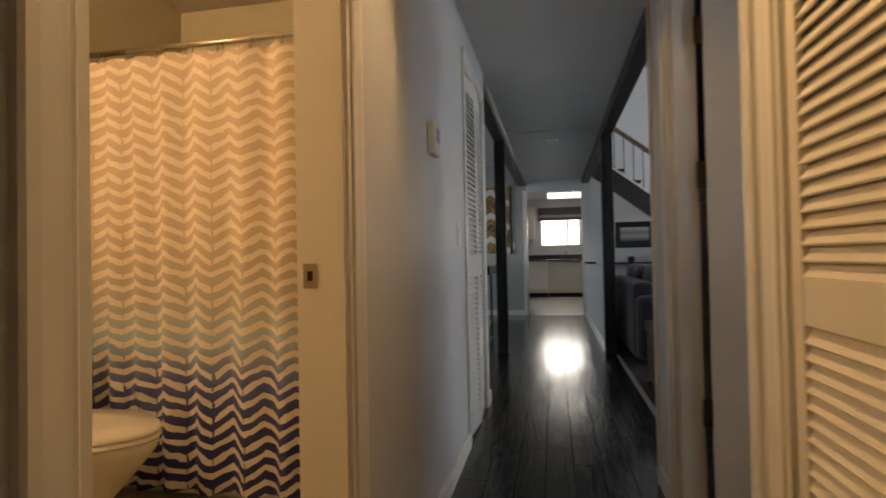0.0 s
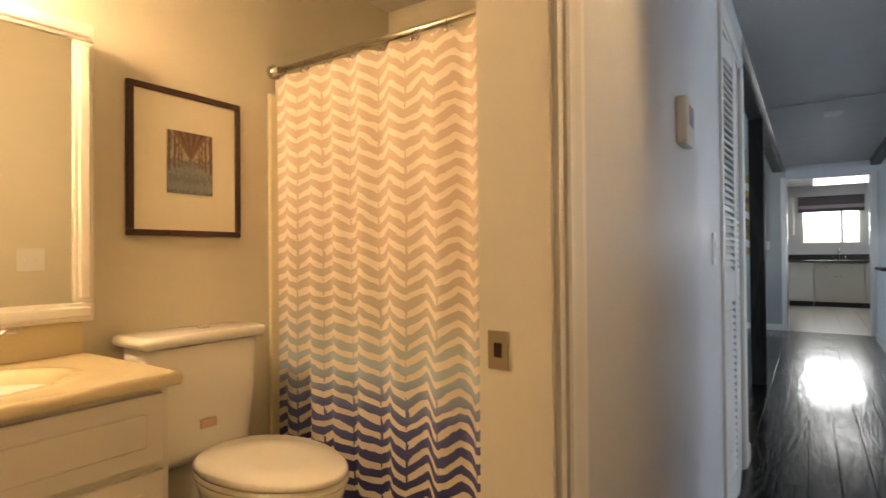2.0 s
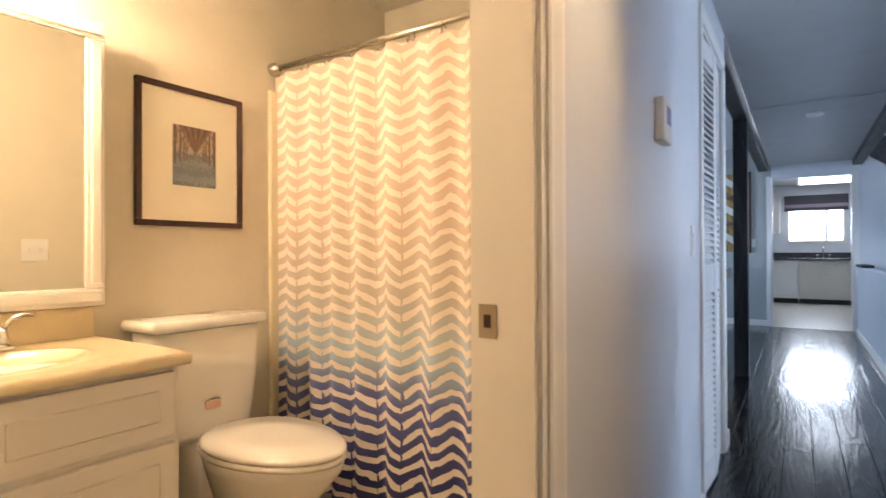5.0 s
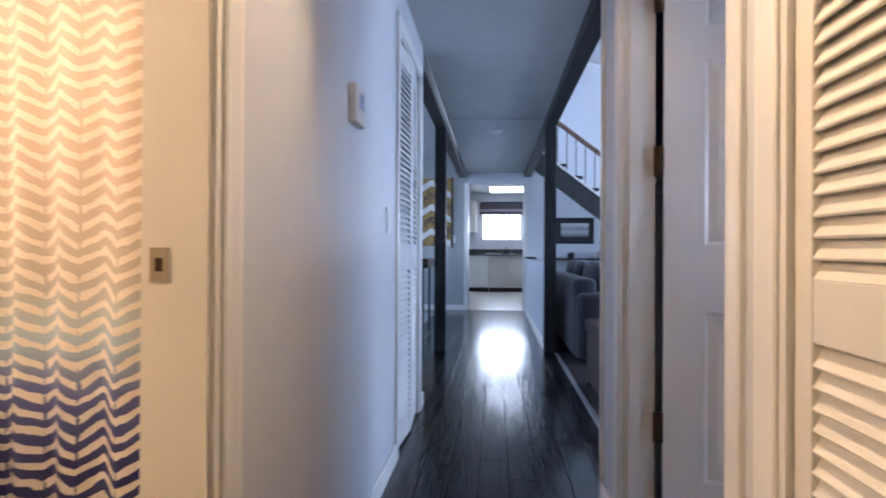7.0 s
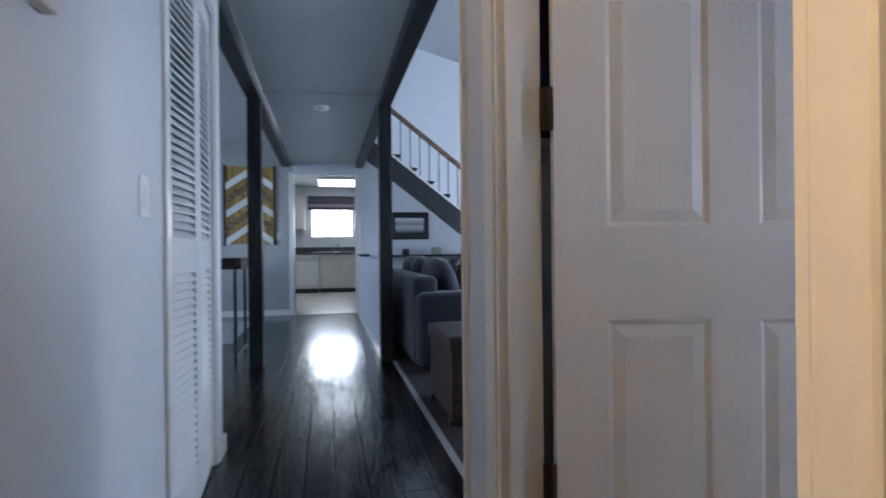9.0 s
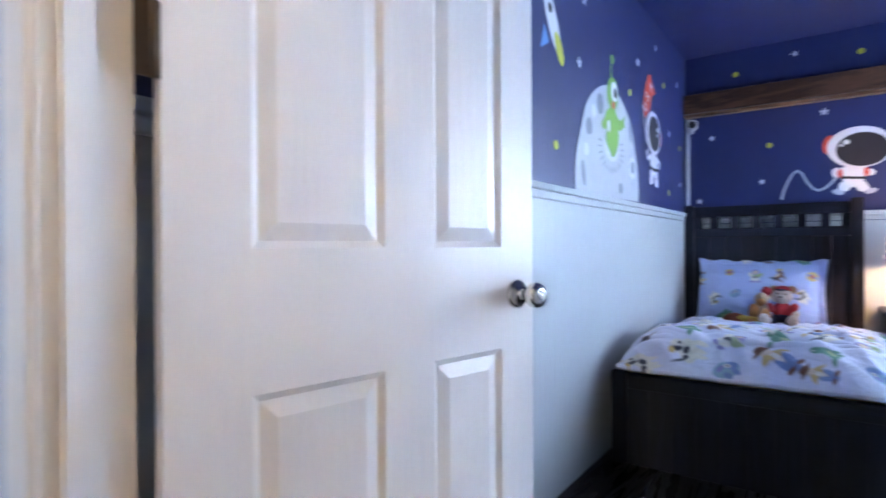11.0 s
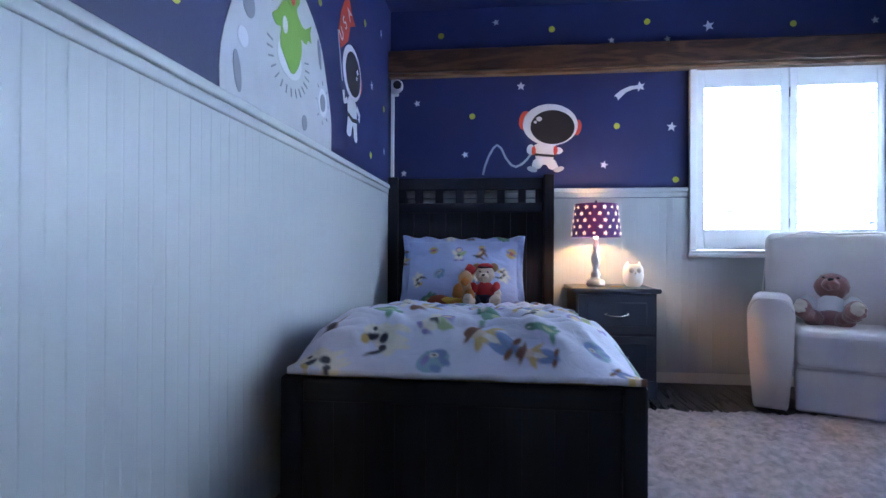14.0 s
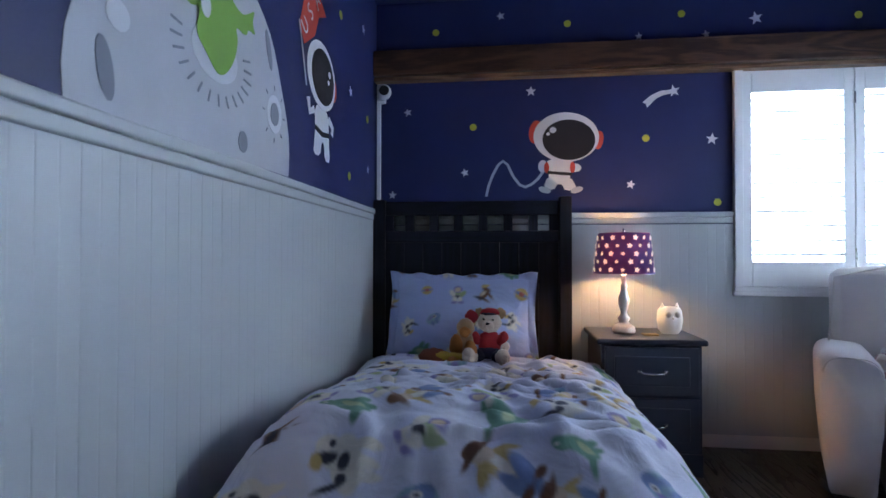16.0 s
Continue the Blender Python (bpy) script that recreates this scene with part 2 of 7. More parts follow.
MARBLE_Y = mat("cream_cultured_marble", (0.78, 0.68, 0.46), 0.16, var=0.06, scale=4, coat=0.3)
BLACK = mat("black_plastic", (0.012, 0.012, 0.013), 0.4)
WHITE_PL = mat("white_plastic", (0.74, 0.74, 0.73), 0.4, var=0.01)

# ---- light ----
world = bpy.data.worlds.new("overcast_sky")
scene.world = world
world.use_nodes = True
sky = world.node_tree.nodes.new("ShaderNodeTexSky")
sky.sky_type, sky.sun_disc = "NISHITA", False
sky.sun_elevation, sky.sun_rotation = radians(40), radians(60)
back = world.node_tree.nodes["Background"]
back.inputs["Strength"].default_value = 0.12
world.node_tree.links.new(sky.outputs["Color"], back.inputs["Color"])
sun_data = bpy.data.lights.new("sun", "SUN")
sun_data.energy, sun_data.angle, sun_data.color = 1.2, radians(12), (1.0, 0.96, 0.9)
sun = new("sun", sun_data)
sun.matrix_basis = look((0, 0, 0), (-math.sin(radians(60)) * math.cos(radians(40)), -math.cos(radians(60)) * math.cos(radians(40)), -math.sin(radians(40))))


def window_light(name, at, to, w, h, watts, color):
    """The sky's light in a window's opening."""
    d = bpy.data.lights.new(name, "AREA")
    d.shape, d.size, d.size_y, d.energy, d.color = "RECTANGLE", w, h, watts, color
    ob = new(name, d)
    ob.matrix_basis = look(at, to)
    return ob


DAY = (0.66, 0.80, 1.0)
window_light("daylight_bedroom_east", (5.25, 2.6, 1.5), (0, 2.6, 1.4), 2.2, 2.0, 285, DAY)
window_light("daylight_bedroom_south", (3.66, 1.2, 1.5), (3.66, 5, 1.4), 2.4, 2.0, 135, DAY)
# living side: daylight from an assumed opening that stays out of view
window_light("added_daylight_living", (6.2, 8.5, 1.6), (0, 8.5, 1.2), 4.2, 2.2, 185, (0.55, 0.74, 1.0))
# dining side: lamp added in an unseen opening to brighten the room
window_light("added_daylight_dining", (-4.8, 9.0, 1.5), (0, 9.0, 1.2), 3.2, 1.8, 125, DAY)
window_light("daylight_kitchen", (0.16, 17.3, 1.75), (0.16, 12, 1.3), 1.6, 1.4, 70, (0.88, 0.94, 1.0))


def lamp_light(name, at, watts, color, r=0.03):
    d = bpy.data.lights.new(name, "POINT")
    d.energy, d.color, d.shadow_soft_size = watts, color, r
    ob = new(name, d)
    ob.location = at
    return ob


WARM = (1.0, 0.65, 0.34)
lamp_light("vanity_light_glow", (-1.89, 3.45, 1.93), 79, WARM, 0.09)
for i, (y, ty, tx, w) in enumerate(((4.05, 3.2, 0.35, 26), (4.33, 3.1, -0.45, 40), (4.61, 5.0, 0.3, 9))):
    d_ = bpy.data.lights.new("track_spot", "SPOT")
    d_.energy, d_.color, d_.spot_size, d_.spot_blend, d_.shadow_soft_size = w, (1.0, 0.66, 0.34), radians(110), 0.7, 0.035
    new("track_spot", d_).matrix_basis = look((-0.02, y - 0.02, 2.06), (tx, ty, 0.6))

# ---- setting ----
HL, HR, HC = -0.48, 0.40, 2.25          # hall faces and ceiling
BE, BW, BN, BS = -0.60, -2.13, 5.53, 2.55  # bathroom faces
RW, RE, RN, RS, RC = 0.50, 4.57, 5.08, 1.85, 2.40  # bedroom faces and ceiling

floor_bm = bx(-4.6, 6.2, 1.6, 12.0, -0.12, -0.012)
floor = tagged(part("floor", floor_bm, FLOORW), "dark ebony-stained oak plank floor with visible grain", "floor", kind="structure")

# hall
wall("wall_hall_west", "x", BE, HL, 1.6, 6.45, -0.012, 2.6, [(3.18, 3.91, -0.02, 2.03), (5.58, 6.30, -0.02, 2.02)], PAINT_HALL, "pale grey painted hall wall with soft sheen")
wall("wall_hall_east", "x", HR, RW, 1.6, 5.20, -0.012, 2.6, [(3.08, 3.91, -0.02, 2.03), (4.085, 4.94, -0.02, 2.03)], PAINT_HALL, "pale painted hall wall beside the doors")
wall("wall_hall_south", "y", 1.5, 1.6, -0.6, 0.6, -0.012, 2.6, [], PAINT_HALL, "plain end wall of the hall")
tagged(part("ceiling_hall", bx(HL, 0.454, 1.6, 12.0, HC, HC + 0.05), CEILING_W), "low white painted hall ceiling", "ceiling", kind="structure")

# bathroom
wall("wall_bath_west", "x", BW - 0.1, BW, BS, BN, -0.012, 2.6, [], PAINT_BATH, "cream painted bathroom wall")
wall("wall_bath_north", "y", BN, BN + 0.08, BW - 0.1, BE, -0.012, 2.6, [], PAINT_BATH, "cream painted wall behind the bathtub")
wall("wall_bath_south", "y", BS - 0.1, BS, BW - 0.1, BE, -0.012, 2.6, [], PAINT_BATH, "cream painted bathroom end wall")
tagged(part("bath_wall_east_skin", bx(BE - 0.004, BE, BS, 3.18, 0, 2.6), PAINT_BATH), "cream paint on the inside of the bathroom wall", "wall", kind="structure")
tagged(part("bath_wall_east_skin", bx(BE - 0.004, BE, 3.91, BN, 0, 2.6), PAINT_BATH), "cream paint on the inside of the bathroom wall", "wall", kind="structure")
tagged(part("bath_wall_east_skin", bx(BE - 0.004, BE, 3.18, 3.91, 2.03, 2.6), PAINT_BATH), "cream paint above the bathroom door", "wall", kind="structure")
tagged(part("ceiling_bath", bx(BW, BE, BS, BN, 2.44, 2.5), mat("cream_ceiling", (0.66, 0.63, 0.55), 0.85, bump=0.2, bscale=150)), "cream painted bathroom ceiling", "ceiling", kind="structure")
tagged(part("floor_bath", bx(BW, BE, BS, BN, -0.01, 0.004), mat("beige_vinyl", (0.42, 0.36, 0.28), 0.35, var=0.1)), "beige bathroom floor", "floor", kind="structure")

# left closet
wall("wall_closet", "x", -1.25, -1.17, BN + 0.08, 6.45, -0.012, 2.6, [], PAINT_HALL, "plain closet back wall")
wall("wall_closet_north", "y", 6.37, 6.45, -1.17, BE, -0.012, 2.6, [], PAINT_HALL, "plain closet side wall")
# bedroom
wall("wall_bedroom_north", "y", RN, RN + 0.12, RW, RE + 0.15, -0.012, 2.6, [], NAVY_WALL, "navy painted bedroom wall above white beadboard")
wall("wall_bedroom_east", "x", RE, RE + 0.15, RS - 0.15, RN, -0.012, 2.6, [(2.05, 3.14, 0.83, 1.97)], NAVY_WALL, "navy painted bedroom wall with a window")
wall("wall_bedroom_south", "y", RS - 0.15, RS, RW, RE, -0.012, 2.6, [(2.9, 4.42, 0.83, 1.97)], NAVY_WALL, "navy painted bedroom wall with a second window")
wall("bedroom_wall_west_skin", "x", RW, RW + 0.004, RS, RN, 0, 2.6, [(4.085, 4.94, -0.02, 2.03)], NAVY_WALL, "navy painted wall round the bedroom door")
tagged(part("ceiling_bedroom", bx(RW, RE, RS, RN, RC, RC + 0.05), NAVY_CEIL), "navy painted textured bedroom ceiling", "ceiling", kind="structure")
tagged(part("floor_bedroom", bx(RW + 0.01, RE, RS, RN, -0.011, 0.002), FLOORB), "dark ebony wood bedroom floor", "floor", kind="structure")

# dining side
wall("wall_dining_north", "y", 12.0, 12.12, -4.6, -0.46, -0.012, 2.7, [], PAINT_GREY, "grey-green painted dining room wall")
wall("wall_kitchen_door", "y", 12.0, 12.12, -0.46, 0.46, 2.07, 2.7, [], PAINT_LIVING, "pale wall above the kitchen opening")
# the west opening is out of view, added only to let light in
wall("wall_dining_west", "x", -4.7, -4.6, 6.45, 12.0, -0.012, 2.7, [(7.4, 10.6, 0.6, 2.2)], PAINT_GREY, "grey painted dining room wall with an unseen opening added for daylight")
wall("wall_dining_south", "y", 6.45, 6.55, -4.6, -0.62, -0.012, 2.7, [], PAINT_GREY, "grey painted dining room wall")
tagged(part("ceiling_dining", bx(-4.6, -0.61, 6.45, 12.0, 2.54, 2.6), CEILING_W), "white dining room ceiling", "ceiling", kind="structure")

# living side
wall("wall_living_north", "y", 12.0, 12.12, 0.46, 6.0, -0.012, 5.2, [], PAINT_LIVING, "pale blue-white living room wall under the stairs")
# wide east opening is unseen, placed here to admit the living room's daylight
wall("wall_living_east", "x", 6.0, 6.1, 5.2, 12.0, -0.012, 5.2, [(6.4, 10.6, 0.5, 2.5)], PAINT_LIVING, "pale living room wall with a wide unseen opening added for daylight")
wall("wall_living_south", "y", 5.1, 5.199, 4.75, 6.0, -0.012, 5.2, [], PAINT_LIVING, "pale living room wall")
wall("wall_living_south_upper", "y", 5.2, 5.3, 0.5, 6.0, -0.012, 5.2, [], PAINT_LIVING, "pale living room wall")
wall("wall_above_hall", "x", 0.36, 0.44, 5.2, 12.0, 2.42, 5.2, [], PAINT_LIVING, "pale upper wall over the hall")
bm = bmesh.new()
prism(bm, [(0.36, 4.35), (6.1, 2.75), (6.1, 2.85), (0.36, 4.45)], 7.0, Matrix(((1, 0, 0, 0), (0, 0, 1, 5.2), (0, 1, 0, 0), (0, 0, 0, 1))))
tagged(part("ceiling_living", bm, CEILING_W), "white sloping living room ceiling", "ceiling", kind="structure")

# kitchen shell
KY = 16.75
wall("wall_kitchen_north", "y", KY, KY + 0.12, -2.2, 2.4, -0.012, 2.6, [(-0.30, 0.62, 1.27, 2.10)], PAINT_LIVING, "white kitchen wall with a window over the sink")
wall("wall_kitchen_west", "x", -1.5, -1.4, 12.12, KY, -0.012, 2.6, [], PAINT_LIVING, "white kitchen wall")
wall("wall_kitchen_east", "x", 1.6, 1.7, 12.12, KY, -0.012, 2.6, [], PAINT_LIVING, "white kitchen wall")
tagged(part("ceiling_kitchen", bx(-1.5, 1.7, 12.12, KY, 2.44, 2.5), CEILING_W), "white kitchen ceiling", "ceiling", kind="structure")
GROUT = mat("tile_grout", (0.45, 0.42, 0.37), 0.8)
floor_k = tagged(part("floor_kitchen", bx(-1.5, 1.7, 12.0, KY, -0.1, -0.006), GROUT), "pale square ceramic kitchen tiles", "floor", kind="structure")

# posts and beams
for x0, x1 in ((-0.61, -0.50), (0.455, 0.565)):
    bm = bx(x0, x1, 8.33, 8.44, -0.012, 2.18, 0.006)
    tagged(part("post", bm, BLACKPOST), "black-stained square timber post beside the hall", "post", "hall posts", "structure")
tagged(part("beam", bx(-0.61, -0.50, 6.451, 12.0, 2.18, 2.40, 0.006), BLACKBEAM), "black-stained timber beam along the hall", "beam", "hall beams", "structure")
tagged(part("beam", bx(0.455, 0.565, 5.31, 12.0, 2.18, 2.42, 0.006), BLACKBEAM), "black-stained timber beam along the hall", "beam", "hall beams", "structure")
tagged(part("ceiling_joint_trim", bx(HL, 0.454, 8.30, 8.36, 2.235, 2.249, 0.003), CEILING_W), "white batten across the hall ceiling", "trim", kind="structure")


def profile_trim(name, length, w, t, material, m, label):
    """A moulded casing: a stepped and rounded board of the given width, running along its own z."""
    prof = [(0, 0), (0, t * 0.55), (w * 0.08, t * 0.8), (w * 0.16, t * 0.74), (w * 0.3, t * 0.76), (w * 0.42, t * 0.82), (w * 0.7, t), (w * 0.92, t), (w, t * 0.75), (w, 0)]
    bm = bmesh.new()
    prism(bm, prof, length, m)
    return tagged(part(name, bm, material), label, "trim", kind="structure")


def casing_x(x, side, ya, yb, zt, w=0.062, t=0.013, label="white moulded door casing"):
    """Casing round an opening in a wall whose face is x; side is the way it faces, +1 or -1."""
    up = lambda y0, s: Matrix(((0, side, 0, x), (s, 0, 0, y0), (0, 0, 1, 0), (0, 0, 0, 1)))
    profile_trim("door_casing", zt, w, t, TRIM, up(ya, -1), label)
    profile_trim("door_casing", zt, w, t, TRIM, up(yb, 1), label)
    profile_trim("door_casing", yb - ya + 2 * w, w, t, TRIM, Matrix(((0, side, 0, x), (0, 0, 1, ya - w), (1, 0, 0, zt), (0, 0, 0, 1))), label)


def jamb_x(x0, x1, ya, yb, zt, t=0.018, stop=None):
    for s, a, b in (("door_jamb", ya, ya + t), ("door_jamb", yb - t, yb)):
        tagged(part(s, bx(x0, x1, a, b, 0, zt), TRIM), "white painted door jamb", "trim", kind="structure")
    tagged(part("door_jamb", bx(x0, x1, ya + t, yb - t, zt - t, zt), TRIM), "white painted door head jamb", "trim", kind="structure")
    if stop is not None:
        for a, b in ((ya + t, ya + t + 0.01), (yb - t - 0.01, yb - t)):
            tagged(part("door_stop", bx(stop, stop + 0.035, a, b, 0, zt - t), TRIM), "white door stop strip", "trim", kind="structure")


# bathroom doorway, bedroom doorway, closets
jamb_x(BE - 0.006, HL + 0.002, 3.18, 3.91, 2.03, stop=BE + 0.078)
casing_x(HL, 1, 3.18, 3.91, 2.03)
casing_x(BE - 0.004, -1, 3.18, 3.91, 2.03)
jamb_x(HR - 0.002, RW + 0.006, 4.085, 4.94, 2.03, stop=HR + 0.02)
casing_x(HR, -1, 4.085, 4.94, 2.03)
casing_x(HR, -1, 3.08, 3.91, 2.03)
jamb_x(HR - 0.002, RW, 3.08, 3.91, 2.03)
casing_x(HL, 1, 5.58, 6.30, 2.02)
jamb_x(BE, HL + 0.002, 5.58, 6.30, 2.02)
tagged(part("corner_trim", bx(HR - 0.018, RW + 0.002, 5.201, 5.215, 0, 2.17, 0.004), TRIM), "white trim on the wall end", "trim", kind="structure")

# baseboards
def baseboard(x0, x1, y0, y1, h=0.085):
    bm = bx(x0, x1, y0, y1, 0.0, h, 0.005)
    return tagged(part("baseboard", bm, TRIM), "white painted baseboard", "baseboard", kind="structure")


baseboard(HL, HL + 0.014, 3.973, 5.517)
baseboard(HL, HL + 0.014, 1.6, 3.117)
baseboard(HL, HL + 0.014, 6.363, 6.464)
baseboard(-0.6, HL, 6.45, 6.464)
baseboard(HR - 0.014, HR, 5.003, 5.2)
baseboard(HR - 0.014, HR, 3.974, 4.021)
baseboard(-4.6, -0.46, 11.986, 12.0)
baseboard(0.46, 1.2, 11.986, 12.0)
baseboard(RE - 0.014, RE, RS, 3.9, 0.07)


# ---- bathroom ----
def curtain_material():
    """Printed cotton: brushed chevrons on cream, the print going from sand over pale blue to navy at the hem."""
    m = bpy.data.materials.new("chevron_print_cotton")
    m.use_nodes = True
    nt = m.node_tree
    b = nt.nodes["Principled BSDF"]
    b.inputs["Roughness"].default_value = 0.85
    N = lambda k: nt.nodes.new(k)

    def mth(op, a, c=None, d=None):
        n = N("ShaderNodeMath")
        n.operation = op
        for i, v in enumerate((a, c, d)):
            if v is None:
                continue
            if isinstance(v, (int, float)):
                n.inputs[i].default_value = v
            else:
                nt.links.new(v, n.inputs[i])
        return n.outputs["Value"]
    uv = N("ShaderNodeUVMap")
    sep = N("ShaderNodeSeparateXYZ")
    nt.links.new(uv.outputs["UV"], sep.inputs["Vector"])
    u, v = sep.outputs["X"], sep.outputs["Y"]
    wob = N("ShaderNodeTexNoise")
    wob.inputs["Scale"].default_value, wob.inputs["Detail"].default_value = 14, 4
    nt.links.new(uv.outputs["UV"], wob.inputs["Vector"])
    w = mth("SUBTRACT", wob.outputs["Fac"], 0.5)
    tri = mth("PINGPONG", mth("DIVIDE", u, 0.082), 1.0)
    ph = mth("ADD", mth("DIVIDE", v, 0.058), mth("MULTIPLY", tri, -0.72))
    ph = mth("ADD", ph, mth("MULTIPLY", w, 0.75))
    band = mth("FRACT", ph)
    gap = mth("GREATER_THAN", mth("ABSOLUTE", mth("SUBTRACT", mth("FRACT", mth("DIVIDE", u, 0.164)), 0.0)), mth("MULTIPLY_ADD", w, 0.28, 0.02))
    light = mth("MULTIPLY", mth("LESS_THAN", band, 0.44), gap)
    grad = N("ShaderNodeValToRGB")
    el = grad.color_ramp.elements
    el[0].position, el[0].color = 0.07, (0.030, 0.035, 0.15, 1)
    el[1].position, el[1].color = 0.205, (0.10, 0.12, 0.32, 1)
    for p, c in ((0.30, (0.40, 0.50, 0.60, 1)), (0.42, (0.49, 0.45, 0.39, 1)), (0.60, (0.58, 0.47, 0.395, 1)), (1.0, (0.59, 0.485, 0.41, 1))):
        e = el.new(p)
        e.color = c
    nt.links.new(mth("ADD", mth("DIVIDE", mth("SUBTRACT", v, 0.075), 1.83), mth("MULTIPLY", w, 0.05)), grad.inputs["Fac"])
    mix = N("ShaderNodeMix")
    mix.data_type = "RGBA"
    mix.inputs["B"].default_value = (0.78, 0.71, 0.64, 1)
    nt.links.new(light, mix.inputs["Factor"])
    nt.links.new(grad.outputs["Color"], mix.inputs["A"])
    nt.links.new(mix.outputs["Result"], b.inputs["Base Color"])
    weave = N("ShaderNodeTexNoise")
    weave.inputs["Scale"].default_value = 500
    nt.links.new(uv.outputs["UV"], weave.inputs["Vector"])
    bn = N("ShaderNodeBump")
    bn.inputs["Strength"].default_value, bn.inputs["Distance"].default_value = 0.2, 0.001
    nt.links.new(weave.outputs["Fac"], bn.inputs["Height"])
    nt.links.new(bn.outputs["Normal"], b.inputs["Normal"])
    return m


def shower_curtain():
    root = thing("shower_curtain", pose(0, 4.735, 0), "cream shower curtain with chevrons fading to navy, hung on rings", "curtain")
    bm = bmesh.new()
    uvl = bm.loops.layers.uv.new("UVMap")
    nx, nz, x0, x1, z0, z1 = 220, 40, -2.115, -0.615, 0.045, 1.858
    rows = []
    for j in range(nz + 1):
        z = z0 + (z1 - z0) * j / nz
        row = []
        for i in range(nx + 1):
            s = i / nx
            x = x0 + (x1 - x0) * s
            k = 0.55 + 0.45 * (1 - j / nz)
            d = 0.030 * math.sin(x * 41 + 1.3 * math.sin(x * 7)) * k + 0.008 * noise.noise(Vector((x * 9, 0, z * 1.6)))
            row.append((bm.verts.new((x + 0.006 * noise.noise(Vector((z * 2, x * 5, 3))), d, z + (0.006 * math.cos(x * 52) if j == nz else 0))), s * 1.72, z - z0))
        rows.append(row)
    for j in range(nz):
        for i in range(nx):
            q = (rows[j][i], rows[j][i + 1], rows[j + 1][i + 1], rows[j + 1][i])
            f = bm.faces.new([v[0] for v in q])
            f.smooth = True
            for lp, v in zip(f.loops, q):
                lp[uvl].uv = (v[1], v[2])
    part("cloth", bm, curtain_material(), root)
    ringb = bmesh.new()
    pts = [(0, 0.019 * math.cos(a), 0.019 * math.sin(a)) for a in [2 * math.pi * k / 14 for k in range(15)]]
    tube(ringb, pts, 0.0022, 5)
    ball(ringb, (0, -0.022, -0.026), (0.008, 0.006, 0.008), u=8, v=6)
    ring_me = mesh_of("ring", ringb, CHROME)
    for i in range(11):
        piece("ring", ring_me, root, pose(-2.06 + 0.142 * i, 0.0, 1.873, 0, 0, random.uniform(-12, 12)))
    rod = thing("curtain_rod", pose(0, 4.735, 1.888), "polished nickel curtain rod across the tub", "curtain rod")
    b2 = bmesh.new()
    tube(b2, [(-2.125, 0, 0), (-1.4, 0, 0), (-0.607, 0, 0)], 0.0125, 14)
    part("tube", b2, CHROME, rod)
    for x, s in ((-2.129, 1), (-0.605, -1)):
        b3 = bmesh.new()
        lathe(b3, [(0.030, 0.0), (0.030, 0.012), (0.022, 0.022), (0.016, 0.05)], 20, pose(x, 0, 0, 0, 90 * s, 0))
        part("flange", b3, CHROME, rod)


def bathtub():
    root = thing("bathtub", pose(0, 0, 0.004), "white bathtub behind the curtain", "bathtub")
    bm = bmesh.new()
    box(bm, -2.126, -0.61, 4.80, 4.93, 0, 0.42, 0.012)
    part("apron", bm, PORCELAIN, root)
    bm = bmesh.new()
    for a in ((-2.126, -0.61, 5.46, 5.526, 0, 0.42), (-2.126, -2.05, 4.93, 5.46, 0, 0.42), (-0.69, -0.61, 4.93, 5.46, 0, 0.42), (-2.05, -0.69, 4.93, 5.46, 0, 0.08)):
        box(bm, *a)
    part("basin", bm, PORCELAIN, root)
    tagged(part("tub_surround", bx(-2.129, -2.108, 4.705, 5.525, 0.0, 1.79, 0.008), mat("ivory_acrylic", (0.72, 0.66, 0.50), 0.2, var=0.03)), "ivory acrylic tub surround panel", "surround", kind="structure")


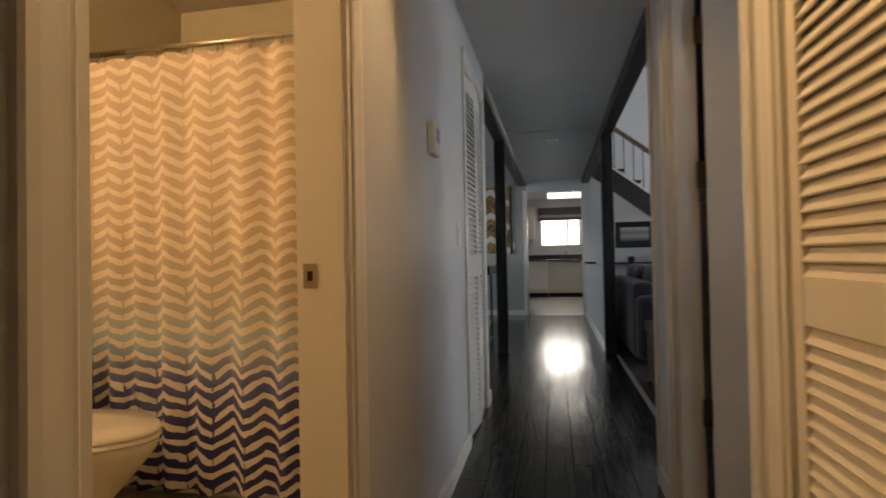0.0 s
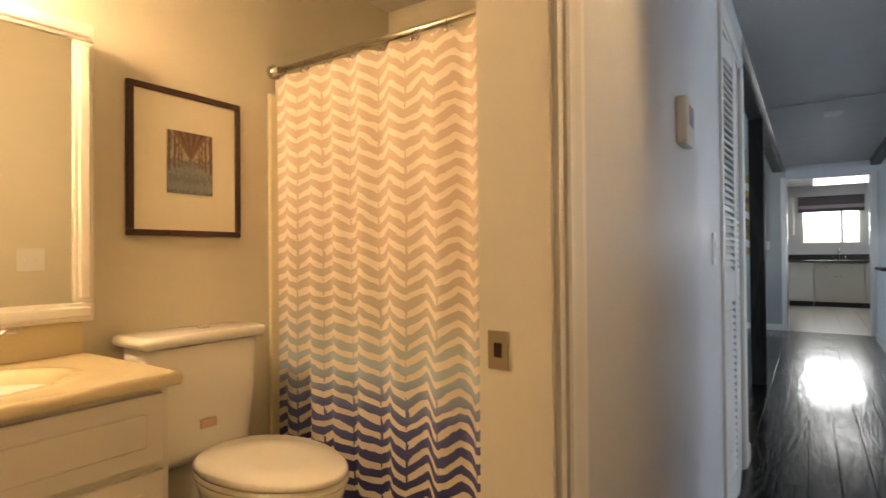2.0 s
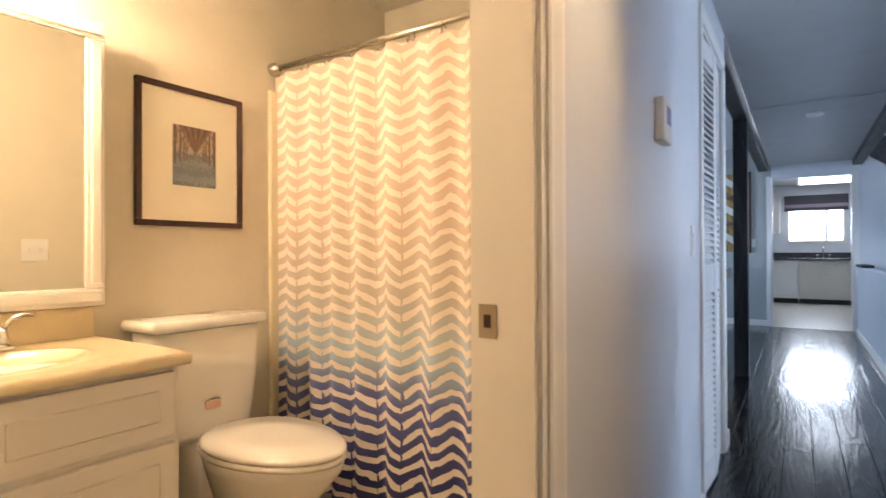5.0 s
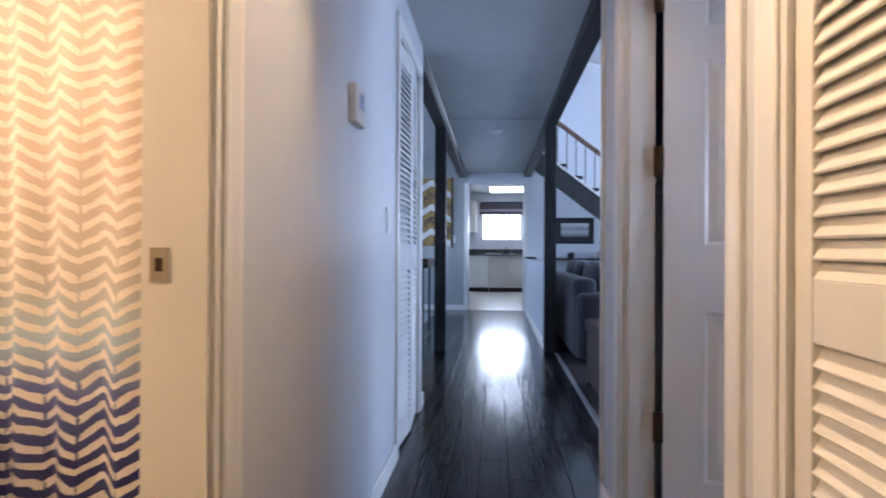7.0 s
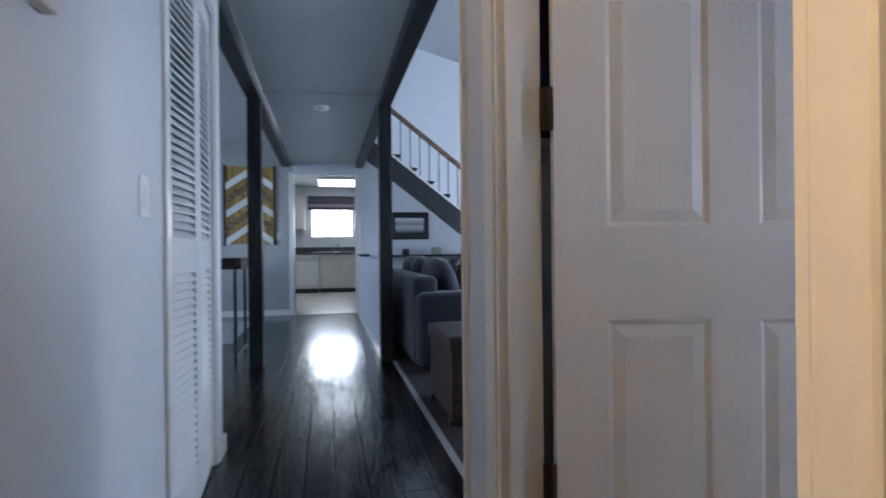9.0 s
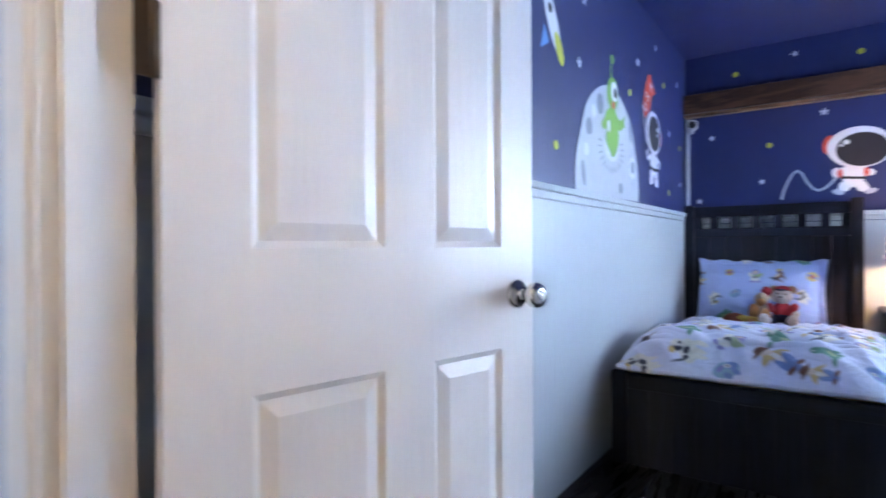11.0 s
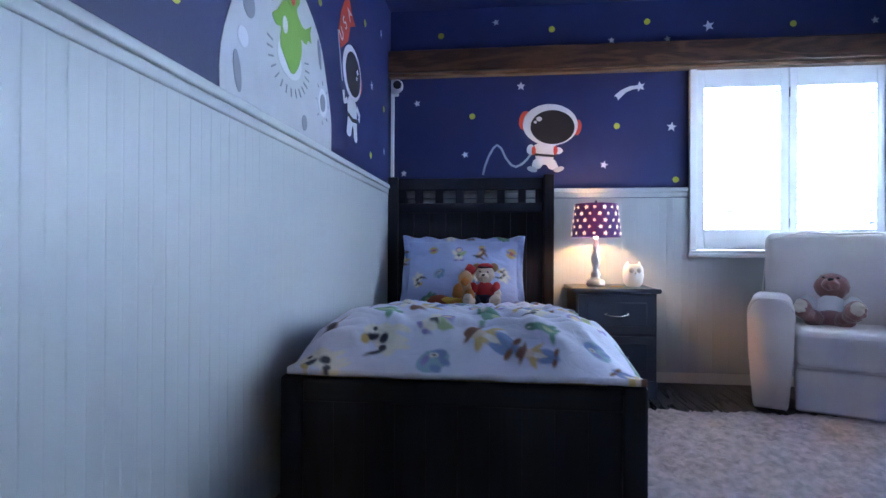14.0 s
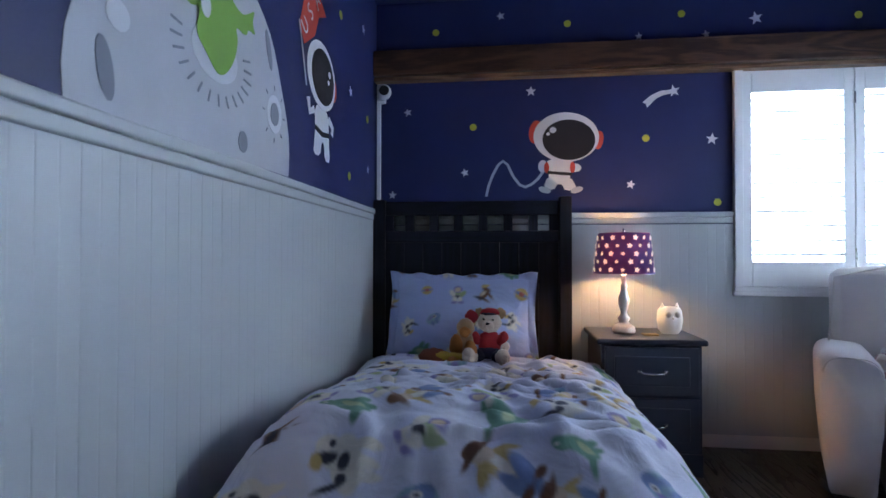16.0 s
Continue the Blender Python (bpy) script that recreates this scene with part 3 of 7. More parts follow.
def toilet():
    root = thing("toilet", pose(0, 4.345, 0.004), "white porcelain two-piece toilet with closed lid", "toilet")
    bm = bmesh.new()
    rings, n = [], 28
    for z, hw, hd in ((0.39, 0.178, 0.078), (0.42, 0.188, 0.086), (0.60, 0.206, 0.096), (0.785, 0.216, 0.10)):
        ring = []
        for k in range(n):
            a = 2 * math.pi * k / n
            ca, sa = math.cos(a), math.sin(a)
            ring.append(bm.verts.new((-2.01 + hd * math.copysign(abs(ca) ** 0.45, ca), -0.05 + hw * math.copysign(abs(sa) ** 0.35, sa), z)))
        rings.append(ring)
    for a, c in zip(rings, rings[1:]):
        for k in range(n):
            bm.faces.new((a[k], a[(k + 1) % n], c[(k + 1) % n], c[k])).smooth = True
    bm.faces.new(rings[0])
    bm.faces.new(rings[-1])
    part("tank", bm, PORCELAIN, root)
    part("tank_lid", bx(-2.118, -1.897, -0.283, 0.178, 0.786, 0.828, 0.019, 4), PORCELAIN, root, smooth=True)
    bm = bmesh.new()
    lathe(bm, [(0.024, 0), (0.024, 0.006), (0.018, 0.009)], 20, pose(-1.985, -0.03, 0.828))
    part("flush_button", bm, CHROME, root, "chrome flush button")

    def egg(z, k, back=-1.93, front=-1.365, hw=0.195):
        out = []
        for i in range(36):
            a = 2 * math.pi * i / 36
            cx = (back + front) / 2
            x = cx + k * (front - back) / 2 * math.cos(a)
            y = k * hw * math.sin(a) * (1.0 - 0.14 * math.cos(a))
            out.append((x, y, z))
        return out
    bm = bmesh.new()
    prof = [(0.0, 0.62, -0.09), (0.06, 0.58, -0.09), (0.16, 0.60, -0.07), (0.26, 0.80, -0.03), (0.35, 0.97, 0), (0.385, 1.0, 0)]
    rr = [[bm.verts.new((p[0] + dx, p[1], z)) for p in egg(z, k)] for z, k, dx in prof]
    for a, c in zip(rr, rr[1:]):
        for k in range(36):
            bm.faces.new((a[k], a[(k + 1) % 36], c[(k + 1) % 36], c[k])).smooth = True
    bm.faces.new(rr[0])
    bm.faces.new(rr[-1])
    part("bowl", bm, PORCELAIN, root)
    for nm, z0, z1, k in (("seat", 0.386, 0.404, 1.03), ("lid", 0.406, 0.428, 1.02)):
        bm = bmesh.new()
        rr = [[bm.verts.new(p) for p in egg(z, kk)] for z, kk in ((z0, k - 0.02), (z0 + 0.006, k), (z1 - 0.007, k), (z1, k - 0.04))]
        for a, c in zip(rr, rr[1:]):
            for q in range(36):
                bm.faces.new((a[q], a[(q + 1) % 36], c[(q + 1) % 36], c[q])).smooth = True
        bm.faces.new(rr[0])
        top = [bm.verts.new(p) for p in egg(z1 + 0.004, k * 0.5)]
        for q in range(36):
            bm.faces.new((rr[-1][q], rr[-1][(q + 1) % 36], top[(q + 1) % 36], top[q])).smooth = True
        bm.faces.new(top)
        part(nm, bm, PORCELAIN, root)
    part("neck", bx(-2.10, -1.88, -0.12, 0.12, 0.02, 0.385, 0.03, 3), PORCELAIN, root, smooth=True)
    part("sticker", bx(-1.9105, -1.9075, -0.09, -0.03, 0.50, 0.53), mat("pink_sticker", (0.62, 0.40, 0.30), 0.5), root, "small faded pink sticker")


def panel_front(name, parent, x, y0, y1, z0, z1, material, face=1, t=0.018, border=0.045, label=""):
    """A drawer or door front with a raised field, facing +x or -x."""
    bm = bmesh.new()
    box(bm, min(x, x + face * t), max(x, x + face * t), y0, y1, z0, z1, 0.003)
    xf = x + face * (t - 0.002)
    box(bm, min(xf, xf + face * 0.008), max(xf, xf + face * 0.008), y0 + border, y1 - border, z0 + border, z1 - border, 0.005)
    return part(name, bm, material, parent, label)


def vanity():
    y0, y1, xf, top = 2.95, 3.985, -1.60, 0.787
    root = thing("vanity", pose(0, 0, 0.004), "white vanity cabinet with raised drawer fronts below a cream top", "vanity")
    part("body", bx(-2.126, xf, y0 + 0.01, y1 - 0.015, 0.09, top - 0.036), WHITE_P, root)
    part("toe_kick", bx(-2.126, xf - 0.06, y0 + 0.01, y1 - 0.015, 0, 0.09), WHITE_P, root)
    for a, b, lo, hi, nm in ((3.52, y1 - 0.035, 0.56, 0.735, "drawer"), (3.52, y1 - 0.035, 0.34, 0.54, "drawer"), (3.52, y1 - 0.035, 0.11, 0.32, "drawer"), (y0 + 0.03, 3.50, 0.11, 0.735, "cabinet_door")):
        panel_front(nm, root, xf + 0.001, a, b, lo, hi, WHITE_P)
    # top with an oval basin
    rt = thing("countertop", pose(0, 0, 0), "cream cultured marble vanity top with integral oval basin", "countertop")
    bm = bmesh.new()
    cx, cy, rx, ry = -1.83, 3.58, 0.165, 0.235
    nx, ny = 34, 60
    g = []
    for i in range(nx + 1):
        row = []
        for j in range(ny + 1):
            x, y = -2.126 + (xf + 0.025 + 2.126) * i / nx, y0 + (y1 - y0) * j / ny
            q = math.hypot((x - cx) / rx, (y - cy) / ry)
            z = top - (0.11 * (1 - min(1, q) ** 2.2) ** 0.7 if q < 1 else 0) + (0.004 * math.exp(-((q - 1.07) / 0.05) ** 2))
            row.append(bm.verts.new((x, y, z)))
        g.append(row)
    for i in range(nx):
        for j in range(ny):
            bm.faces.new((g[i][j], g[i + 1][j], g[i + 1][j + 1], g[i][j + 1])).smooth = True
    part("slab", bm, MARBLE_Y, rt)
    bm = bmesh.new()
    tube(bm, [(xf + 0.025, y0, top - 0.017), (xf + 0.025, y1, top - 0.017)], 0.018, 12)
    tube(bm, [(xf + 0.02, y1, top - 0.017), (-2.12, y1, top - 0.017)], 0.0165, 12)
    part("rolled_edge", bm, MARBLE_Y, rt)
    part("backsplash", bx(-2.127, -2.105, y0, y1 - 0.005, top - 0.005, 0.888, 0.004), MARBLE_Y, rt)
    fa = thing("faucet", pose(-2.0, 3.62, 0.793), "brushed nickel bathroom faucet with lever handles", "faucet")
    part("base_plate", bx(-0.026, 0.026, -0.10, 0.10, 0, 0.012, 0.006, 3), CHROME, fa)
    bm = bmesh.new()
    lathe(bm, [(0.022, 0.01), (0.018, 0.05), (0.024, 0.075), (0.012, 0.095)], 18)
    tube(bm, [(0, 0, 0.06), (0.05, 0, 0.085), (0.10, 0, 0.075), (0.125, 0, 0.05)], 0.014, 12)
    part("spout", bm, CHROME, fa)
    for s in (-1, 1):
        bm = bmesh.new()
        lathe(bm, [(0.020, 0.01), (0.014, 0.04), (0.011, 0.062)], 16, pose(0, 0.075 * s, 0))
        tube(bm, [(0, 0.075 * s, 0.055), (-0.004, 0.095 * s, 0.082), (0.0, 0.125 * s, 0.095), (0.004, 0.15 * s, 0.094)], 0.0065, 10)
        part("lever", bm, CHROME, fa)


def framed_mirror():
    y0, y1, z0, z1, x = 0.0, 1.01, 0.893, 1.815, -2.128
    root = thing("wall_mirror", pose(x, 2.98, 0, 0, 0, -3.5), "wall mirror in a wide white moulded frame over the vanity", "mirror")
    g = bpy.data.materials.new("mirror_glass")
    g.use_nodes = True
    p = g.node_tree.nodes["Principled BSDF"]
    p.inputs["Base Color"].default_value, p.inputs["Metallic"].default_value, p.inputs["Roughness"].default_value = (0.86, 0.88, 0.86, 1), 1.0, 0.015
    part("glass", bx(0.006, 0.012, y0 + 0.05, y1 - 0.05, z0 + 0.05, z1 - 0.05), g, root, "silvered mirror glass")
    w = 0.058
    for a in ((y0, y1, z0, z0 + w), (y0, y1, z1 - w, z1), (y0, y0 + w, z0 + w, z1 - w), (y1 - w, y1, z0 + w, z1 - w)):
        bm = bmesh.new()
        box(bm, 0, 0.022, *a, 0.005)
        c = (a[0] + 0.012, a[1] - 0.012, a[2] + 0.012, a[3] - 0.012)
        box(bm, 0.02, 0.032, *c, 0.006)
        part("frame_rail", bm, TRIM, root)


def vanity_light():
    root = thing("vanity_light", pose(-2.128, 3.45, 2.05), "nickel vanity light bar with lit frosted shades", "wall lamp")
    part("bar", bx(0, 0.03, -0.36, 0.36, -0.035, 0.035, 0.008), CHROME, root)
    sh = glow("frosted_lit_glass", (1.0, 0.78, 0.45), 9.0)
    for y in (-0.27, 0.0, 0.27):
        bm = bmesh.new()
        lathe(bm, [(0.028, 0.03), (0.045, 0.0), (0.058, -0.06), (0.060, -0.09)], 20, pose(0.095, y, 0.0))
        part("shade", bm, sh, root, "frosted glass shade, lit")
        bm = bmesh.new()
        tube(bm, [(0.03, y, 0.0), (0.06, y, 0.04), (0.095, y, 0.035)], 0.009, 8)
        part("arm", bm, CHROME, root)


def framed_print(name, m, w, h, bar, matw, frame_mat, img_mat, img, label, depth=0.022):
    """A framed picture facing its own +z, w wide and h high; img = (x, y, w, h) of the print within the mat."""
    root = thing(name, m, label, "picture")
    for a in ((-w / 2, w / 2, -h / 2, -h / 2 + bar), (-w / 2, w / 2, h / 2 - bar, h / 2), (-w / 2, -w / 2 + bar, -h / 2 + bar, h / 2 - bar), (w / 2 - bar, w / 2, -h / 2 + bar, h / 2 - bar)):
        bm = bmesh.new()
        box(bm, a[0], a[1], a[2], a[3], 0, depth, 0.004)
        part("frame_rail", bm, frame_mat, root)
    part("mat_board", bx(-w / 2 + bar, w / 2 - bar, -h / 2 + bar, h / 2 - bar, 0.002, 0.010), matw, root)
    part("print", bx(img[0] - img[2] / 2, img[0] + img[2] / 2, img[1] - img[3] / 2, img[1] + img[3] / 2, 0.010, 0.0115), img_mat, root)
    return root


def scenic(name, stops, wave):
    """A printed landscape: horizontal bands broken up by streaks."""
    m = bpy.data.materials.new(name)
    m.use_nodes = True
    nt = m.node_tree
    b = nt.nodes["Principled BSDF"]
    b.inputs["Roughness"].default_value = 0.25
    co = nt.nodes.new("ShaderNodeTexCoord")
    sep = nt.nodes.new("ShaderNodeSeparateXYZ")
    nt.links.new(co.outputs["Generated"], sep.inputs["Vector"])
    n = nt.nodes.new("ShaderNodeTexNoise")
    mp = nt.nodes.new("ShaderNodeMapping")
    mp.inputs["Scale"].default_value = wave
    nt.links.new(co.outputs["Generated"], mp.inputs["Vector"])
    nt.links.new(mp.outputs["Vector"], n.inputs["Vector"])
    n.inputs["Scale"].default_value, n.inputs["Detail"].default_value = 6, 6
    ad = nt.nodes.new("ShaderNodeMath")
    ad.operation = "MULTIPLY_ADD"
    ad.inputs[1].default_value = 0.55
    nt.links.new(n.outputs["Fac"], ad.inputs[0])
    nt.links.new(sep.outputs["Y"], ad.inputs[2])
    r = nt.nodes.new("ShaderNodeValToRGB")
    el = r.color_ramp.elements
    el[0].position, el[0].color = stops[0][0], (*stops[0][1], 1)
    el[1].position, el[1].color = stops[-1][0], (*stops[-1][1], 1)
    for p, c in stops[1:-1]:
        el.new(p).color = (*c, 1)
    sc = nt.nodes.new("ShaderNodeMath")
    sc.operation = "MULTIPLY"
    sc.inputs[1].default_value = 0.66
    nt.links.new(ad.outputs["Value"], sc.inputs[0])
    nt.links.new(sc.outputs["Value"], r.inputs["Fac"])
    nt.links.new(r.outputs["Color"], b.inputs["Base Color"])
    return m


shower_curtain()
bathtub()
toilet()
vanity()
framed_mirror()
vanity_light()
MATBOARD = mat("cream_mat_board", (0.74, 0.70, 0.58), 0.3, var=0.01)
DARKFRAME = mat("dark_cherry_frame", (0.030, 0.010, 0.008), 0.3, var=0.3, scale=20, bump=0.05)
ON_WEST = Matrix(((0, 0, 1, 0), (1, 0, 0, 0), (0, 1, 0, 0), (0, 0, 0, 1)))
pier = framed_print("framed_print", Matrix.Translation((-2.128, 4.337, 1.431)) @ ON_WEST, 0.442, 0.536, 0.022, MATBOARD, DARKFRAME,
             scenic("pier_seascape_print", [(0.16, (0.07, 0.085, 0.10)), (0.26, (0.20, 0.23, 0.25)), (0.34, (0.10, 0.12, 0.14)), (0.44, (0.24, 0.26, 0.27)), (0.52, (0.12, 0.12, 0.13)), (0.57, (0.40, 0.37, 0.32)), (0.85, (0.46, 0.38, 0.29))], (3.0, 2.2, 1)),
             (0.010, 0.0055, 0.181, 0.231), "dark wood framed print of a pier in a cream mat")
# the pier seen from below: deck, piles and braces running to one vanishing point
ink = mat("sepia_print_ink", (0.085, 0.052, 0.040), 0.6, var=0.25, scale=60)
ink_lt = mat("sepia_print_wash", (0.17, 0.11, 0.075), 0.6, var=0.3, scale=60)
LIFT = Matrix.Translation((0.01, 0.0055, 0.0117)) @ Matrix.Diagonal((1.09, 1.03, 1.0, 1.0))
bm = bmesh.new()
prism(bm, [(-0.066, 0.1115), (-0.004, 0.014), (0.006, 0.014), (0.066, 0.1115)], 0.0004, LIFT)
part("printed_deck", bm, ink_lt, pier)
for a in (-0.040, -0.012, 0.016, 0.044):
    bm = bmesh.new()
    prism(bm, [(a - 0.006, 0.111), (0.0, 0.018), (0.002, 0.018), (a + 0.006, 0.111)], 0.0004, LIFT @ Matrix.Translation((0, 0, 0.0005)))
    part("printed_joist", bm, ink, pier)
for s in (-1, 1):
    for k, f in enumerate((1.0, 0.74, 0.56, 0.43)):
        xo, wd = 0.076 * f * s, 0.0042 * f + 0.0006
        bm = bmesh.new()
        prism(bm, [(xo - wd, -0.035 * f), (xo + wd, -0.035 * f), (xo + wd * 0.8, 0.11 * min(1, f + 0.1)), (xo - wd * 0.8, 0.11 * min(1, f + 0.1))], 0.0004, LIFT @ Matrix.Translation((0, 0, 0.0006)))
        part("printed_pile", bm, ink, pier)
        bm = bmesh.new()
        for q in (-1, 1):
            xa, xb = xo + 0.007 * f * q, xo - 0.013 * f * s - 0.006 * q
            prism(bm, [(xa - 0.002, 0.04 * f), (xa + 0.002, 0.04 * f), (xb + 0.002, 0.105 * f), (xb - 0.002, 0.105 * f)], 0.0004, LIFT @ Matrix.Translation((0, 0, 0.0011)))
        part("printed_brace", bm, ink_lt, pier)

# ---- doors ----
SLAT = mat("louver_paint", (0.74, 0.70, 0.62), 0.42, var=0.02, bump=0.05)


def louver_leaf(parent, name, w, h, rail_z, material, lean=48):
    """A louvred leaf along its own y from 0 to w; slats in two fields above and below a middle rail."""
    st = 0.045
    leaf = part(name, bx(-0.014, 0.014, 0, st, 0, h, 0.003), material, parent)
    part("stile", bx(-0.014, 0.014, w - st, w, 0, h, 0.003), material, leaf)
    for a, b in ((0, 0.13), rail_z, (h - 0.09, h)):
        part("rail", bx(-0.013, 0.013, st, w - st, a, b, 0.003), material, leaf)
    sl = bmesh.new()
    box(sl, -0.0215, 0.0215, st - 0.003, w - st + 0.003, -0.0035, 0.0035, 0.002, 1)
    me = mesh_of("slat", sl, material)
    for lo, hi in ((0.13, rail_z[0]), (rail_z[1], h - 0.09)):
        n = int((hi - lo) / 0.029)
        for i in range(n):
            piece("slat", me, leaf, pose(0, 0, lo + (hi - lo) * (i + 0.5) / n, 0, lean, 0))
    return leaf


d1 = thing("louvered_closet_door", pose(0.422, 3.10, 0.012), "cream louvered wooden closet door, closed", "door", kind="")
louver_leaf(d1, "leaf", 0.393, 1.99, (0.835, 0.925), SLAT, -60)
lf = louver_leaf(d1, "leaf", 0.393, 1.99, (0.835, 0.925), SLAT, -60)
lf.location = (0, 0.396, 0)
d2 = thing("bifold_closet_door", pose(-0.505, 5.60, 0.012), "white louvered bifold closet door, nearly closed", "door")
l1 = louver_leaf(d2, "leaf", 0.345, 1.98, (0.86, 0.985), WHITE_P)
l1.rotation_euler = (0, 0, radians(-4))
l2 = louver_leaf(d2, "leaf", 0.335, 1.98, (0.86, 0.985), WHITE_P)
l2.matrix_basis = pose(0.024, 0.346, 0, 0, 0, 4)
# solid filler added behind the louvers; its brown stands for the closet's shade
tagged(part("closet_shade_filler", bx(RW - 0.03, RW + 0.085, 3.0, 3.97, 0.0, 2.05), mat("closet_shade_brown", (0.30, 0.27, 0.22), 0.8)), "added brown filler behind the louvers, coloured as closet shade", "wall", kind="structure")


def six_panel_door(m, w, h, label):
    """A moulded door leaf along its own x from 0 to w; hall face at y = -0.035."""
    root = thing("bedroom_door", m, label, "door")
    cols = ((0.122, 0.362), (0.478, 0.670))
    rows = ((0.22, 0.768), (0.985, 1.58), (1.69, h - 0.12))
    bm = bmesh.new()
    box(bm, 0, w, -0.0275, -0.0075, 0, h)
    for y0, y1 in ((-0.035, -0.0275), (-0.0075, 0.0)):
        for a in ((0, cols[0][0]), (cols[0][1], cols[1][0]), (cols[1][1], w)):
            box(bm, a[0], a[1], y0, y1, 0, h)
        zs = [0] + [z for r in rows for z in r] + [h]
        for k in range(0, len(zs), 2):
            for a in cols:
                box(bm, a[0], a[1], y0, y1, zs[k], zs[k + 1])
    part("leaf", bm, DOOR_W, root)
    for lo, hi in rows:
        for a, a1 in cols:
            pw = a1 - a
            for side in (-1, 1):
                bm = bmesh.new()
                yb, yf = (-0.0275, -0.0345) if side < 0 else (-0.0075, -0.0005)
                o = [(a + 0.012, lo + 0.012), (a + pw - 0.012, lo + 0.012), (a + pw - 0.012, hi - 0.012), (a + 0.012, hi - 0.012)]
                q = [(a + 0.040, lo + 0.040), (a + pw - 0.040, lo + 0.040), (a + pw - 0.040, hi - 0.040), (a + 0.040, hi - 0.040)]
                vo = [bm.verts.new((x, yb, z)) for x, z in o]
                vi = [bm.verts.new((x, yf, z)) for x, z in q]
                bm.faces.new(vi)
                for i in range(4):
                    bm.faces.new((vo[i], vo[(i + 1) % 4], vi[(i + 1) % 4], vi[i]))
                e = [(a, lo), (a + pw, lo), (a + pw, hi), (a, hi)]
                ve = [bm.verts.new((x, -0.0345 if side < 0 else -0.0005, z)) for x, z in e]
                for i in range(4):
                    bm.faces.new((ve[i], ve[(i + 1) % 4], vo[(i + 1) % 4], vo[i]))
                part("panel", bm, DOOR_W, root)
    for s in (-1, 1):
        base = -0.035 if s < 0 else 0.0
        bm = bmesh.new()
        lathe(bm, [(0.032, 0.0), (0.032, 0.004), (0.026, 0.009), (0.012, 0.012), (0.011, 0.028), (0.020, 0.036), (0.0265, 0.046), (0.0275, 0.056), (0.024, 0.064), (0.012, 0.068)], 28, pose(w - 0.055, base, 0.882, 90 if s < 0 else -90, 0, 0))
        part("knob", bm, CHROME, root, "round satin nickel door knob")
    part("latch_plate", bx(w - 0.0005, w + 0.0015, -0.03, -0.006, 0.842, 0.922), CHROME, root)
    for z in (0.385, 1.26, 1.80):
        bm = bmesh.new()
        box(bm, -0.032, 0.0, -0.0365, -0.034, z - 0.05, z + 0.05)
        tube(bm, [(-0.008, -0.036, z - 0.05), (-0.008, -0.036, z + 0.05)], 0.0055, 10)
        part("hinge", bm, BRONZE, root, "dull brass hinge")
    return root


six_panel_door(pose(0.532, 4.9242, 0.012, 0, 0, -12), 0.776, 2.005, "white six-panel moulded bedroom door standing open")

st_ = thing("strike_plate", pose(-0.574, 3.8915, 0.948), "satin nickel strike plate with latch hole in the jamb", "strike plate")
b_ = bmesh.new()
for a in ((-0.016, -0.007, -0.028, 0.028), (0.007, 0.016, -0.028, 0.028), (-0.007, 0.007, -0.028, -0.011), (-0.007, 0.007, 0.011, 0.028)):
    box(b_, a[0], a[1], -0.0022, 0.0, a[2], a[3])
part("plate", b_, mat("worn_nickel_plate", (0.34, 0.29, 0.22), 0.4, 0.8), st_)
# no hollow is cut: a flat near-black patch gives the hole's shade
part("latch_hole_patch", bx(-0.008, 0.008, -0.0008, 0.0, -0.012, 0.012), mat("latch_hole_shade", (0.03, 0.012, 0.008), 0.9), st_, "flat dark patch coloured as the shade in the latch hole")


